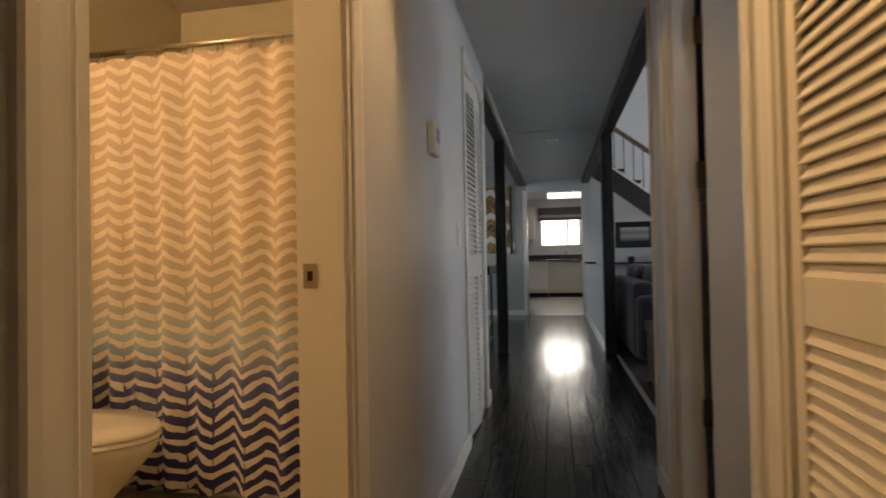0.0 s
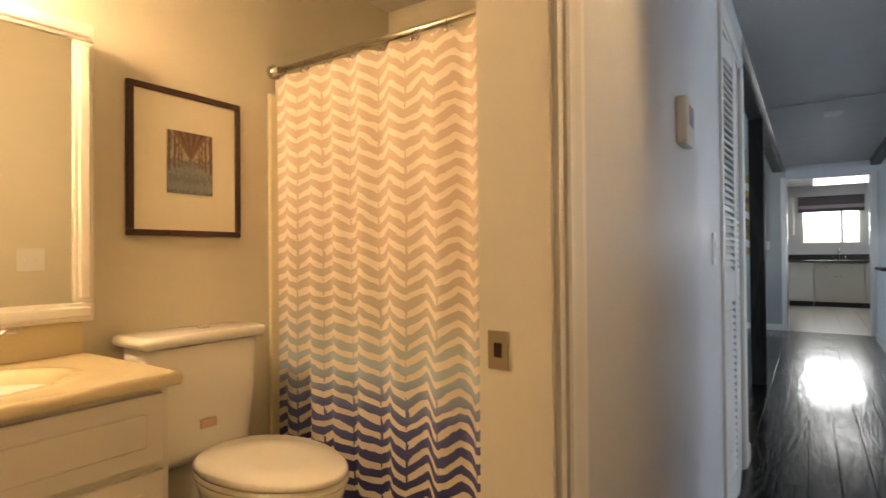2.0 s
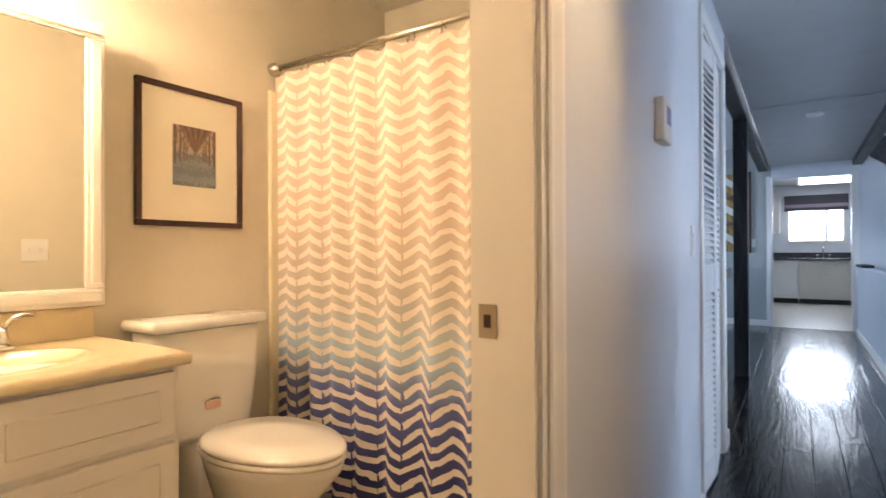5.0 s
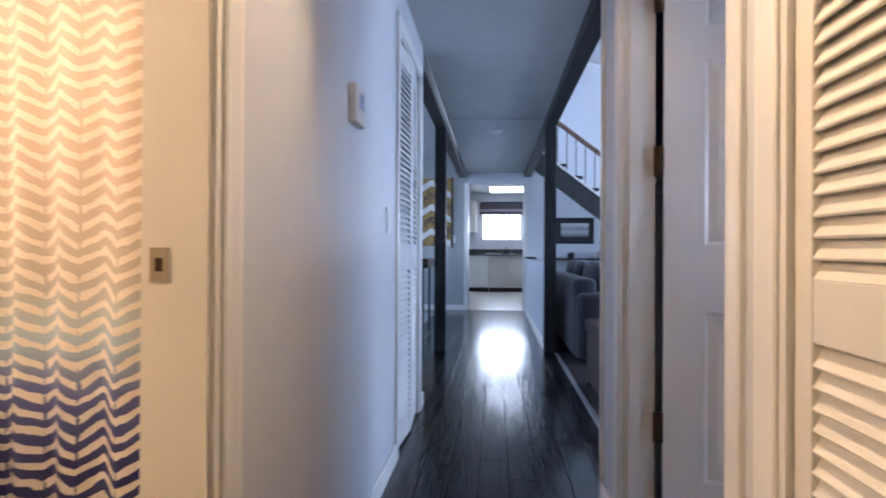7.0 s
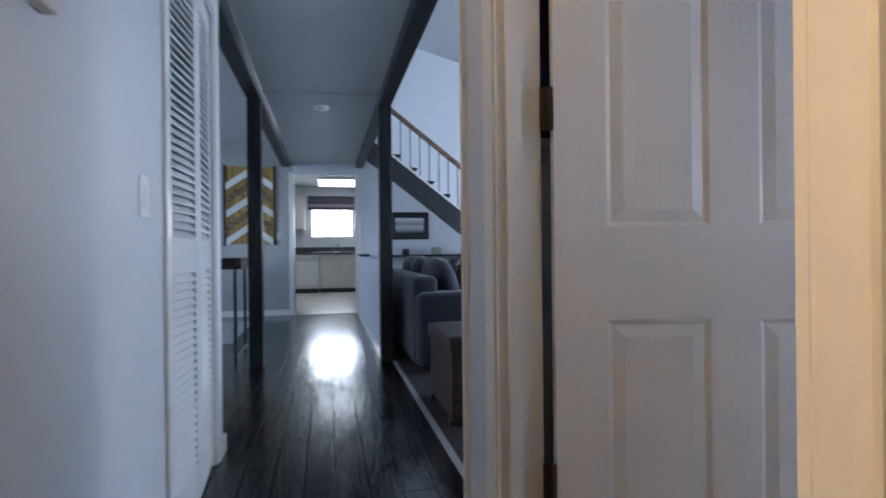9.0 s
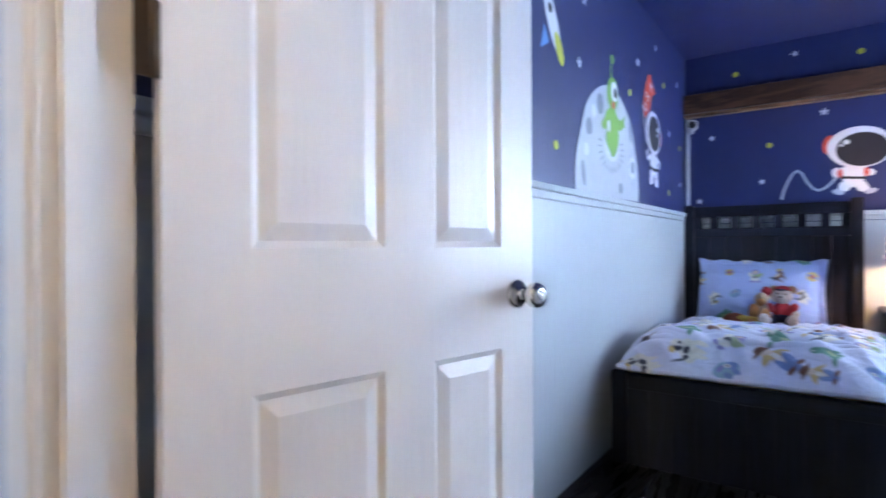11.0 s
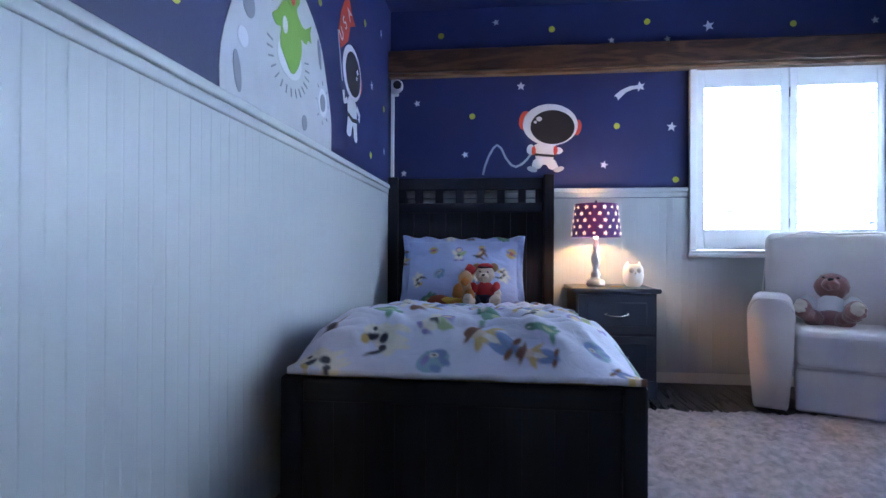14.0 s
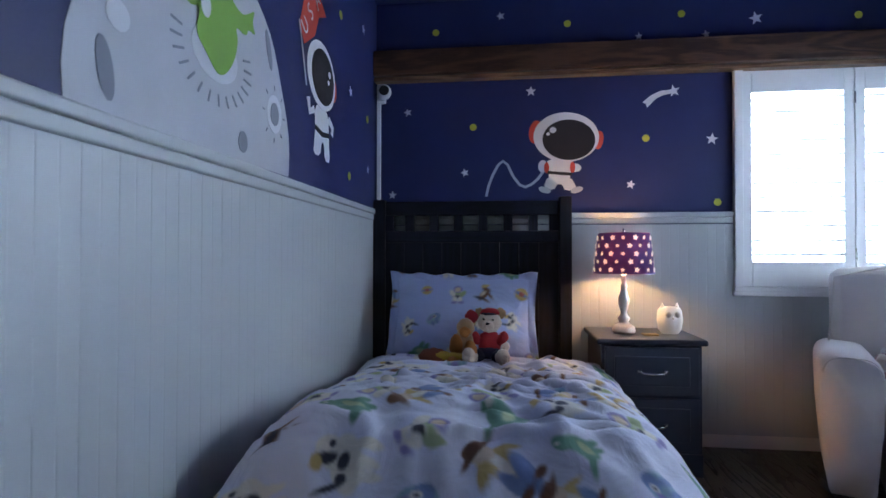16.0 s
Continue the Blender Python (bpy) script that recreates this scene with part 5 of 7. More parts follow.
def bear(name, m, s, fur, ear, shirt, shorts, cap, sole, label):
    """A sitting plush bear facing its own -x, one plain mesh with a tufted surface."""
    bm = bmesh.new()
    mats = [fur, ear, shirt, shorts, sole, BLACK, cap or fur]
    B = lambda c, r, k=0, rot=None: ball(bm, [q * s for q in c], [q * s for q in r], k, 26, 18, rot)
    B((0, 0, 0.34), (0.18, 0.20, 0.23), 2)
    B((-0.02, 0, 0.17), (0.20, 0.21, 0.15), 3)
    B((-0.04, 0, 0.70), (0.19, 0.205, 0.19), 0)
    B((-0.19, 0, 0.645), (0.10, 0.105, 0.085), 0)
    B((-0.285, 0, 0.675), (0.024, 0.036, 0.026), 5)
    for q in (-1, 1):
        B((0.0, 0.185 * q, 0.85), (0.045, 0.095, 0.095), 1)
        B((-0.205, 0.075 * q, 0.745), (0.016, 0.018, 0.018), 5)
        B((-0.07, 0.23 * q, 0.42), (0.09, 0.085, 0.13), 2, pose(0, 0, 0, -28 * q, 20, 0))
        B((-0.16, 0.29 * q, 0.27), (0.075, 0.07, 0.11), 0, pose(0, 0, 0, -14 * q, 30, 0))
        B((-0.20, 0.17 * q, 0.12), (0.16, 0.115, 0.11), 3, pose(0, 0, 0, 0, 0, -22 * q))
        B((-0.36, 0.25 * q, 0.12), (0.13, 0.105, 0.10), 0, pose(0, 0, 0, 0, 0, -25 * q))
        B((-0.45, 0.285 * q, 0.14), (0.07, 0.115, 0.135), 0)
        B((-0.492, 0.30 * q, 0.14), (0.035, 0.085, 0.10), 4)
    if cap:
        B((-0.02, 0.0, 0.86), (0.165, 0.175, 0.085), 6)
        B((-0.17, 0.0, 0.84), (0.10, 0.13, 0.018), 3)
    for v in bm.verts:
        v.co += Vector((1, 1, 1)) * (0.016 * s * noise.noise(v.co * (14 / s)) + 0.010 * s * noise.noise(v.co * (31 / s)))
    ob = part(name, bm, mats)
    ob.matrix_basis = m
    return tagged(ob, label, "plush toy")


bear("teddy_bear", pose(4.07, 4.43, 0.503, 0, 6, -6), 0.262, FUR_CREAM, FUR_TAN, RED, DARKBLUE, RED, FUR_CREAM, "cream plush bear in red shirt and dark shorts")
bear("teddy_bear", pose(4.14, 2.60, 0.385, 0, 32, -32), 0.40, FUR_ROSE, FUR_ROSE, WHITE_F, FUR_ROSE, None, FUR_CREAM, "dusty rose plush bear in a white shirt")


def plush_pony():
    """A slumped orange and brown plush toy with a yellow strap, one plain mesh."""
    bm = bmesh.new()
    for c, r, k in (((0, -0.01, 0.075), (0.05, 0.05, 0.085), 2), ((-0.035, -0.02, 0.165), (0.045, 0.040, 0.042), 2), ((-0.07, -0.02, 0.150), (0.03, 0.026, 0.024), 0), ((-0.01, -0.045, 0.212), (0.03, 0.03, 0.028), 3),
                    ((-0.05, 0.12, 0.035), (0.055, 0.07, 0.036), 4), ((-0.08, 0.06, 0.045), (0.022, 0.10, 0.016), 1), ((-0.07, 0.03, 0.025), (0.06, 0.028, 0.026), 0), ((-0.05, 0.02, 0.085), (0.03, 0.03, 0.05), 0), ((-0.06, -0.045, 0.06), (0.035, 0.03, 0.05), 0)):
        ball(bm, c, r, k, 20, 14)
    for v in bm.verts:
        v.co += Vector((1, 1, 1)) * (0.005 * noise.noise(v.co * 55))
    ob = part("plush_pony", bm, [ORANGE, mat("yellow_plush", (0.62, 0.38, 0.05), 0.95, bump=0.5), FUR_TAN, RED, mat("rust_plush", (0.24, 0.07, 0.03), 0.95, bump=0.6, bscale=160)])
    ob.matrix_basis = pose(4.06, 4.555, 0.502)
    tagged(ob, "brown and orange plush toy slumped against the pillow", "plush toy")


plush_pony()


def nightstand():
    x0, x1, y0, y1, h = 4.135, 4.555, 3.47, 3.938, 0.610
    blue = mat("slate_blue_paint", (0.034, 0.042, 0.066), 0.38, var=0.06, bump=0.05, stretch=(1, 1, 0.2))
    root = thing("nightstand", pose(0, 0, 0.003), "dark slate-blue nightstand with two panelled drawers beside the bed", "nightstand")
    part("body", bx(x0 + 0.012, x1, y0 + 0.014, y1 - 0.014, 0.06, h - 0.026, 0.003), blue, root)
    part("top", bx(x0 - 0.012, x1, y0 - 0.008, y1 + 0.008, h - 0.026, h, 0.009, 3), blue, root)
    part("plinth", bx(x0 + 0.06, x1, y0 + 0.03, y1 - 0.03, 0.04, 0.06), blue, root)
    b_ = bmesh.new()
    arch = [(y0 + 0.11 + (y1 - y0 - 0.22) * k / 10, 0.075 - 0.045 * abs(k / 5 - 1) ** 3) for k in range(11)]
    prism(b_, [(y0 + 0.014, 0.0), (y0 + 0.085, 0.0)] + arch + [(y1 - 0.085, 0.0), (y1 - 0.014, 0.0), (y1 - 0.014, 0.10), (y0 + 0.014, 0.10)], 0.018, Matrix(((0, 0, 1, x0 + 0.004), (1, 0, 0, 0), (0, 1, 0, 0), (0, 0, 0, 1))))
    part("bracket_foot_apron", b_, blue, root)
    for q in (y0 + 0.014, y1 - 0.032):
        part("side_foot", bx(x0 + 0.022, x1, q, q + 0.018, 0, 0.06), blue, root)
    for a, b in ((0.362, 0.574), (0.115, 0.345)):
        d = panel_front("drawer", root, x0 + 0.0115, y0 + 0.03, y1 - 0.03, a, b, blue, -1, 0.016, 0.04)
        yc, zc = (y0 + y1) / 2, (a + b) / 2
        bm = bmesh.new()
        tube(bm, [(x0 - 0.01, yc - 0.055, zc), (x0 - 0.032, yc - 0.04, zc - 0.006), (x0 - 0.034, yc, zc - 0.008), (x0 - 0.032, yc + 0.04, zc - 0.006), (x0 - 0.01, yc + 0.055, zc)], 0.0055, 8)
        for q in (-1, 1):
            ball(bm, (x0 - 0.012, yc + 0.057 * q, zc), (0.006, 0.010, 0.010), 0, 10, 6)
        part("handle", bm, CHROME, d, "brushed nickel drawer pull")


def table_lamp():
    root = thing("table_lamp", pose(4.345, 3.782, 0.6135), "silver turned table lamp with a lit navy star-patterned shade", "lamp")
    bm = bmesh.new()
    lathe(bm, [(0.0512, 0), (0.0549, 0.010), (0.0512, 0.030), (0.0439, 0.036), (0.0268, 0.044), (0.0220, 0.056), (0.0317, 0.070), (0.0195, 0.084), (0.0146, 0.10), (0.0244, 0.135), (0.0293, 0.162), (0.0171, 0.195), (0.0122, 0.218), (0.0195, 0.228), (0.0110, 0.238), (0.0110, 0.28)], 24)
    part("base", bm, mat("polished_silver", (0.80, 0.76, 0.72), 0.38, 1.0, var=0.02), root, "polished silver turned base")
    cloth = bpy.data.materials.new("navy_lampshade")
    cloth.use_nodes = True
    nt = cloth.node_tree
    p = nt.nodes["Principled BSDF"]
    p.inputs["Base Color"].default_value, p.inputs["Roughness"].default_value = (0.045, 0.028, 0.16, 1), 0.8
    tr = nt.nodes.new("ShaderNodeBsdfTranslucent")
    tr.inputs["Color"].default_value = (0.0075, 0.0010, 0.0050, 1)
    ad = nt.nodes.new("ShaderNodeAddShader")
    nt.links.new(p.outputs["BSDF"], ad.inputs[0])
    nt.links.new(tr.outputs["BSDF"], ad.inputs[1])
    nt.links.new(ad.outputs["Shader"], nt.nodes["Material Output"].inputs["Surface"])
    bm = bmesh.new()
    lathe(bm, [(0.145, 0.290), (0.122, 0.486)], 40, cap=False)
    sh = part("shade", bm, cloth, root, "navy lampshade with glowing stars laid on in place of cut-outs")
    # stars sit on the shade and glow themselves, standing for bulb light through cut-outs
    starm = glow("glowing_star_piece", (1.0, 0.76, 0.46), 1.0)
    k = 0
    for row, z in enumerate((0.310, 0.348, 0.386, 0.424, 0.462)):
        r = 0.145 - 0.023 * (z - 0.290) / 0.196 + 0.0012
        for i in range(15):
            a = 2 * math.pi * (i + 0.5 * (row % 2)) / 15 + random.uniform(-0.03, 0.03)
            s = (0.0145, 0.0105)[(i + row) % 2]
            bm = bmesh.new()
            prism(bm, star_pts(0, 0, s, random.uniform(-0.3, 0.3), 0.45), 0.0012, Matrix.Translation((r * math.cos(a), r * math.sin(a), z)) @ Matrix(((-math.sin(a), 0, math.cos(a)), (math.cos(a), 0, math.sin(a)), (0, 1, 0))).to_4x4())
            part("star", bm, starm, sh)
            k += 1
    bm = bmesh.new()
    lathe(bm, [(0.004, 0.480), (0.009, 0.493), (0.006, 0.505), (0.001, 0.510)], 12)
    part("finial", bm, CHROME, root)
    bm = bmesh.new()
    lathe(bm, [(0.009, 0.280), (0.020, 0.305), (0.022, 0.320), (0.012, 0.335)], 16)
    part("bulb", bm, glow("warm_bulb", (1.0, 0.70, 0.35), 6.0), root, "lit bulb")
    lamp_light("table_lamp_light", (4.345, 3.782, 0.985), 12.5, (1.0, 0.50, 0.16), 0.03).data.use_shadow = True


def owl_light():
    bm = bmesh.new()
    lathe(bm, [(0.036, 0.0), (0.050, 0.02), (0.056, 0.06), (0.052, 0.10), (0.045, 0.115), (0.02, 0.122)], 24)
    for q in (-1, 1):
        bmesh.ops.create_cone(bm, cap_ends=True, segments=10, radius1=0.016, radius2=0.003, depth=0.03, matrix=Matrix.Translation((0, 0.032 * q, 0.122)))
        ball(bm, (-0.049, 0.018 * q, 0.088), (0.006, 0.014, 0.014), 1, 12, 8)
    ball(bm, (-0.055, 0, 0.075), (0.006, 0.005, 0.008), 1, 8, 6)
    # faint emission in the ceramic stands for the table lamp's light on it
    ob = part("owl_night_light", bm, [glow("white_ceramic_added_glow", (1.0, 0.80, 0.52), 0.16), mat("owl_eye_ring", (0.70, 0.64, 0.55), 0.4)])
    ob.matrix_basis = pose(4.35, 3.565, 0.6135) @ Matrix.Scale(1.07, 4)
    tagged(ob, "small white ceramic owl night light on the nightstand, faint glow added for lamplight", "night light")


nightstand()
table_lamp()
owl_light()
tagged(part("coaster", bx(4.25, 4.31, 3.64, 3.71, 0.6132, 0.619, 0.003), mat("gold_foil", (0.5, 0.33, 0.12), 0.35, 0.6)), "small gold trinket lying on the nightstand", "trinket")


def armchair():
    fab = mat("cream_upholstery", (0.86, 0.80, 0.76), 0.9, bump=0.35, bscale=260, sheen=0.3, var=0.04)
    root = thing("armchair", pose(4.135, 2.545, 0.003, 0, 0, -25), "cream upholstered recliner armchair with rolled arms", "armchair")

    def pad(name, x0, x1, y0, y1, z0, z1, bev, m=None, lump=0.0, label=""):
        bm = bmesh.new()
        vs = box(bm, x0, x1, y0, y1, z0, z1, bev, 4)
        if lump:
            bmesh.ops.subdivide_edges(bm, edges=bm.edges[:], cuts=3, use_grid_fill=True)
        for v in bm.verts:
            if lump:
                d = noise.noise(v.co * 7) * lump
                v.co += Vector((d, d * 0.4, d))
            if m:
                v.co = m @ v.co
        return part(name, bm, fab, root, label, True)
    for s in (-1, 1):
        top = [(0.104 * math.copysign(abs(math.cos(t)) ** 0.55, math.cos(t)), 0.50 + 0.088 * math.sin(t) ** 0.8) for t in [math.pi * k / 14 for k in range(15)]]
        bm = bmesh.new()
        prism(bm, top + [(-0.098, 0.30), (-0.078, 0.05), (-0.070, 0.03), (0.070, 0.03), (0.078, 0.05), (0.098, 0.30)], 0.60, Matrix(((0, 0, 1, -0.385), (1, 0, 0, 0.318 * s), (0, 1, 0, 0), (0, 0, 0, 1))))
        ends = [e for e in bm.edges if abs(e.verts[0].co.x - e.verts[1].co.x) < 1e-5]
        bmesh.ops.bevel(bm, geom=ends, offset=0.018, segments=3, affect="EDGES")
        part("arm", bm, fab, root, smooth=True)
        seam_ = bmesh.new()
        tube(seam_, [(-0.387, 0.318 * s + y * 0.93, z - 0.006) for y, z in top[1:-1]], 0.004, 6)
        part("arm_piping", seam_, fab, root)
    pad("seat_cushion", -0.375, 0.12, -0.213, 0.213, 0.255, 0.432, 0.042, None, 0.008)
    pad("footrest_panel", -0.372, -0.33, -0.212, 0.212, 0.035, 0.245, 0.016)
    pad("seat_frame", -0.33, 0.2, -0.205, 0.205, 0.04, 0.265, 0.01)
    tilt = pose(0.09, 0, 0.40, 0, 7, 0)
    pad("back_cushion", -0.01, 0.15, -0.35, 0.35, -0.02, 0.545, 0.06, tilt, 0.024)
    pad("back_frame", 0.11, 0.17, -0.31, 0.31, -0.10, 0.40, 0.03, pose(0.09, 0, 0.36, 0, 3, 0))
    seam = bmesh.new()
    tube(seam, [tuple(tilt @ Vector(p)) for p in [(-0.012, -0.34, 0.49), (-0.008, -0.17, 0.527), (-0.008, 0.0, 0.52), (-0.008, 0.17, 0.532), (-0.012, 0.34, 0.49), (-0.014, 0.362, 0.2), (-0.012, 0.358, 0.0)]], 0.005, 6)
    part("piping", seam, fab, root)


armchair()

# rug
bm = bmesh.new()
nx, ny = 150, 130
g = []
for i in range(nx + 1):
    row = []
    for j in range(ny + 1):
        x, y = 1.85 + 2.02 * i / nx, 1.95 + 2.05 * j / ny
        e = min(i, nx - i, j, ny - j)
        z = 0.004 if e == 0 else 0.018 + 0.020 * random.random() + 0.006 * noise.noise(Vector((x * 8, y * 8, 0)))
        row.append(bm.verts.new((x + random.uniform(-0.005, 0.005), y + random.uniform(-0.005, 0.005), z)))
    g.append(row)
for i in range(nx):
    for j in range(ny):
        bm.faces.new((g[i][j], g[i + 1][j], g[i + 1][j + 1], g[i][j + 1])).smooth = True
rug = part("rug", bm, mat("shaggy_rose_grey_wool", (0.60, 0.53, 0.52), 0.95, var=0.32, scale=24, bump=1.0, bscale=140, sheen=0.3))
tagged(rug, "pale rose-grey shaggy rug on the dark floor", "rug")


def white_chest(name, x0, x1, y0, y1, h, label, crown):
    root = thing(name, pose(0, 0, 0.003), label, "cabinet")
    part("body", bx(x0, x1, y0, y1 - 0.02, 0.06, h - 0.03, 0.003), WHITE_P, root)
    part("plinth", bx(x0 + 0.01, x1 - 0.01, y0, y1 - 0.03, 0, 0.06), WHITE_P, root)
    t = 0.022 if crown else 0.004
    part("top", bx(x0 - t, x1 + t, y0, y1 + t - 0.016, h - 0.03, h, 0.006), WHITE_P, root)
    if crown:
        bm = bmesh.new()
        box(bm, x0 - 0.012, x1 + 0.012, y0, y1 - 0.008, h - 0.06, h - 0.03, 0.008)
        part("crown_moulding", bm, WHITE_P, root)
    bm = bmesh.new()
    for a in ((x0 + 0.002, x0 + 0.05, 0.07, h - 0.065), (x1 - 0.05, x1 - 0.002, 0.07, h - 0.065), (x0 + 0.05, x1 - 0.05, 0.07, 0.13), (x0 + 0.05, x1 - 0.05, h - 0.125, h - 0.065)):
        box(bm, a[0], a[1], y1 - 0.02, y1 - 0.012, a[2], a[3])
    part("side_panel_frame", bm, WHITE_P, root)


white_chest("white_chest", 0.66, 1.255, 3.52, 4.0, 1.20, "tall white chest with crown moulding beside the door", True)
white_chest("white_dresser", 1.285, 1.62, 3.42, 3.905, 1.03, "white painted dresser with plain top", False)

# window with shutters
def shuttered_window(name, m, w, h, label):
    """A window facing its own -y; origin at the lower left corner of the opening."""
    root = thing(name, m, label, "window", kind="structure")
    sh = mat("white_shutter_paint", (0.78, 0.79, 0.80), 0.4, var=0.01)
    for a in ((-0.045, w + 0.045, -0.045, 0.0), (-0.045, w + 0.045, h, h + 0.025), (-0.045, 0.0, 0, h), (w, w + 0.045, 0, h)):
        part("frame", bx(a[0], a[1], -0.025, 0.06, a[2], a[3], 0.004), sh, root)
    part("sill", bx(-0.06, w + 0.06, -0.045, -0.025, -0.045, -0.02, 0.006), sh, root)
    glass = bpy.data.materials.new("window_glass")
    glass.use_nodes = True
    gp = glass.node_tree.nodes["Principled BSDF"]
    gp.inputs["Transmission Weight"].default_value, gp.inputs["Roughness"].default_value, gp.inputs["IOR"].default_value = 1.0, 0.0, 1.45
    pane = part("pane", bx(0.0, w, 0.085, 0.09, 0, h), glass, root)
    pane.visible_shadow = False
    part("sash_bar", bx(w / 2 - 0.02, w / 2 + 0.02, 0.07, 0.10, 0, h), sh, root)
    n = 2
    pw = w / n
    lo = bx(0, pw - 0.11, -0.03, 0.03, -0.004, 0.004, 0.002, 1)
    me = mesh_of("louver", lo, sh)
    for k in range(n):
        x0 = pw * k
        p = part("shutter_stile", bx(x0 + 0.002, x0 + 0.05, 0.0, 0.028, 0.002, h - 0.002, 0.003), sh, root)
        part("stile", bx(x0 + pw - 0.05, x0 + pw - 0.002, 0.0, 0.028, 0.002, h - 0.002, 0.003), sh, p)
        part("rail", bx(x0 + 0.05, x0 + pw - 0.05, 0.0, 0.028, 0.002, 0.13, 0.003), sh, p)
        part("rail", bx(x0 + 0.05, x0 + pw - 0.05, 0.0, 0.028, h - 0.13, h - 0.002, 0.003), sh, p)
        nl = int((h - 0.26) / 0.068)
        for i in range(nl):
            piece("louver", me, p, pose(x0 + 0.055, 0.014, 0.13 + (h - 0.26) * (i + 0.5) / nl, -6, 0, 0))
        for z in (0.14, h - 0.2):
            part("hinge", bx(x0 - 0.002, x0 + 0.004, -0.003, 0.0, z, z + 0.06), CHROME, p)


EASTW = Matrix(((0, 1, 0, 0), (-1, 0, 0, 0), (0, 0, 1, 0), (0, 0, 0, 1)))
shuttered_window("window_1", Matrix.Translation((RE, 3.14, 0.83)) @ EASTW, 1.09, 1.14, "bright window with white plantation shutters")
shuttered_window("window_2", Matrix.Translation((4.42, RS, 0.83)) @ Matrix.Rotation(math.pi, 4, "Z"), 1.52, 1.14, "second window with white plantation shutters")

# beam, chair rail, bead boards
bmw = bmesh.new()
box(bmw, RE - 0.085, RE - 0.001, RS, RN, 1.972, 2.112, 0.008)
tagged(part("window_beam", bmw, BROWNBEAM), "dark walnut-stained timber beam over the window", "beam", kind="structure")
tagged(part("beam_ledge", bx(RE - 0.06, RE - 0.001, RS, RN, 1.949, 1.971, 0.003), wood("pale_brown_ledge", (0.10, 0.055, 0.03), (0.24, 0.15, 0.09), 0.4, "y", 6)), "lighter brown ledge under the beam", "trim", kind="structure")
for nm, a in (("chair_rail", (RW + 0.01, RE, RN - 0.028, RN, 1.212, 1.24)), ("chair_rail_cove", (RW + 0.01, RE, RN - 0.019, RN, 1.180, 1.212))):
    tagged(part(nm, bx(*a, 0.007, 3), BEAD), "pale painted chair rail on the beadboard", "trim", kind="structure")
for nm, a in (("chair_rail", (RE - 0.030, RE, 3.19, RN - 0.034, 1.190, 1.219)), ("chair_rail_cove", (RE - 0.02, RE, 3.19, RN - 0.034, 1.160, 1.190))):
    tagged(part(nm, bx(*a, 0.006, 3), BEAD), "pale painted chair rail on the beadboard", "trim", kind="structure")

# mural, in thin raised paint
W_STAR = mat("white_mural_paint", (0.70, 0.70, 0.72), 0.6, var=0.03)
Y_DOT = mat("lime_yellow_mural_paint", (0.55, 0.55, 0.05), 0.6, var=0.05)
R_MUR = mat("red_mural_paint", (0.60, 0.07, 0.04), 0.6, var=0.05)
G_MUR = mat("green_mural_paint", (0.21, 0.39, 0.06), 0.6, var=0.05)
V_MUR = mat("visor_mural_paint", (0.020, 0.017, 0.020), 0.5, var=0.2)
MOON = mat("moon_mural_paint", (0.46, 0.48, 0.52), 0.6, var=0.06, scale=5)
MOON_D = mat("moon_crater_mural_paint", (0.22, 0.24, 0.29), 0.6, var=0.06)
MOON_L = mat("moon_light_mural_paint", (0.60, 0.62, 0.66), 0.6, var=0.04)
NORTH = lambda d=0.0: Matrix(((1.085, 0, 0, -0.2125), (0, 0, -1, RN - d), (0.018, 1, 0, -0.037), (0, 0, 0, 1)))
EAST = lambda d=0.0: Matrix(((0, 0, -1, RE - d), (1.0105, 0, 0, -0.0737), (0, 1.011, 0, -0.0053), (0, 0, 0, 1)))


def smooth_pts(pts, times=2):
    """Rounds off the corners of an outline."""
    for _ in range(times):
        pts = [q for a, b in zip(pts, pts[1:] + pts[:1]) for q in ((0.75 * a[0] + 0.25 * b[0], 0.75 * a[1] + 0.25 * b[1]), (0.25 * a[0] + 0.75 * b[0], 0.25 * a[1] + 0.75 * b[1]))]
    return pts


def decal(name, shapes, place, label, category="mural"):
    """shapes: (outline, layer, material). Each layer lies a little higher."""
    mats, bm = [], bmesh.new()
    for pts, layer, mt in shapes:
        if mt not in mats:
            mats.append(mt)
        prism(bm, pts, 0.0012, place(0.0013 * layer), mats.index(mt))
    return tagged(part(name, bm, mats), label, category)


for y, z, r in ((4.251, 1.868, 0.030), (4.922, 1.773, 0.024), (4.606, 1.435, 0.024), (5.007, 1.318, 0.024), (3.325, 1.589, 0.032), (3.733, 1.359, 0.026), (4.413, 2.283, 0.024), (3.689, 2.14, 0.022), (3.352, 2.135, 0.022), (3.108, 2.207, 0.036), (2.163, 2.202, 0.024)):
    decal("painted_star", [(star_pts(y, z, r, random.uniform(-0.3, 0.3)), 0, W_STAR)], EAST, "small white painted star on the navy wall")
for y, z in ((4.561, 1.682), (3.655, 1.601), (3.299, 1.262), (4.767, 2.209), (4.058, 2.225), (3.474, 2.248), (2.62, 2.20)):
    decal("painted_dot", [(oval(y, z, 0.019, 0.019, 16), 0, Y_DOT)], EAST, "round yellow-green painted dot on the navy wall")
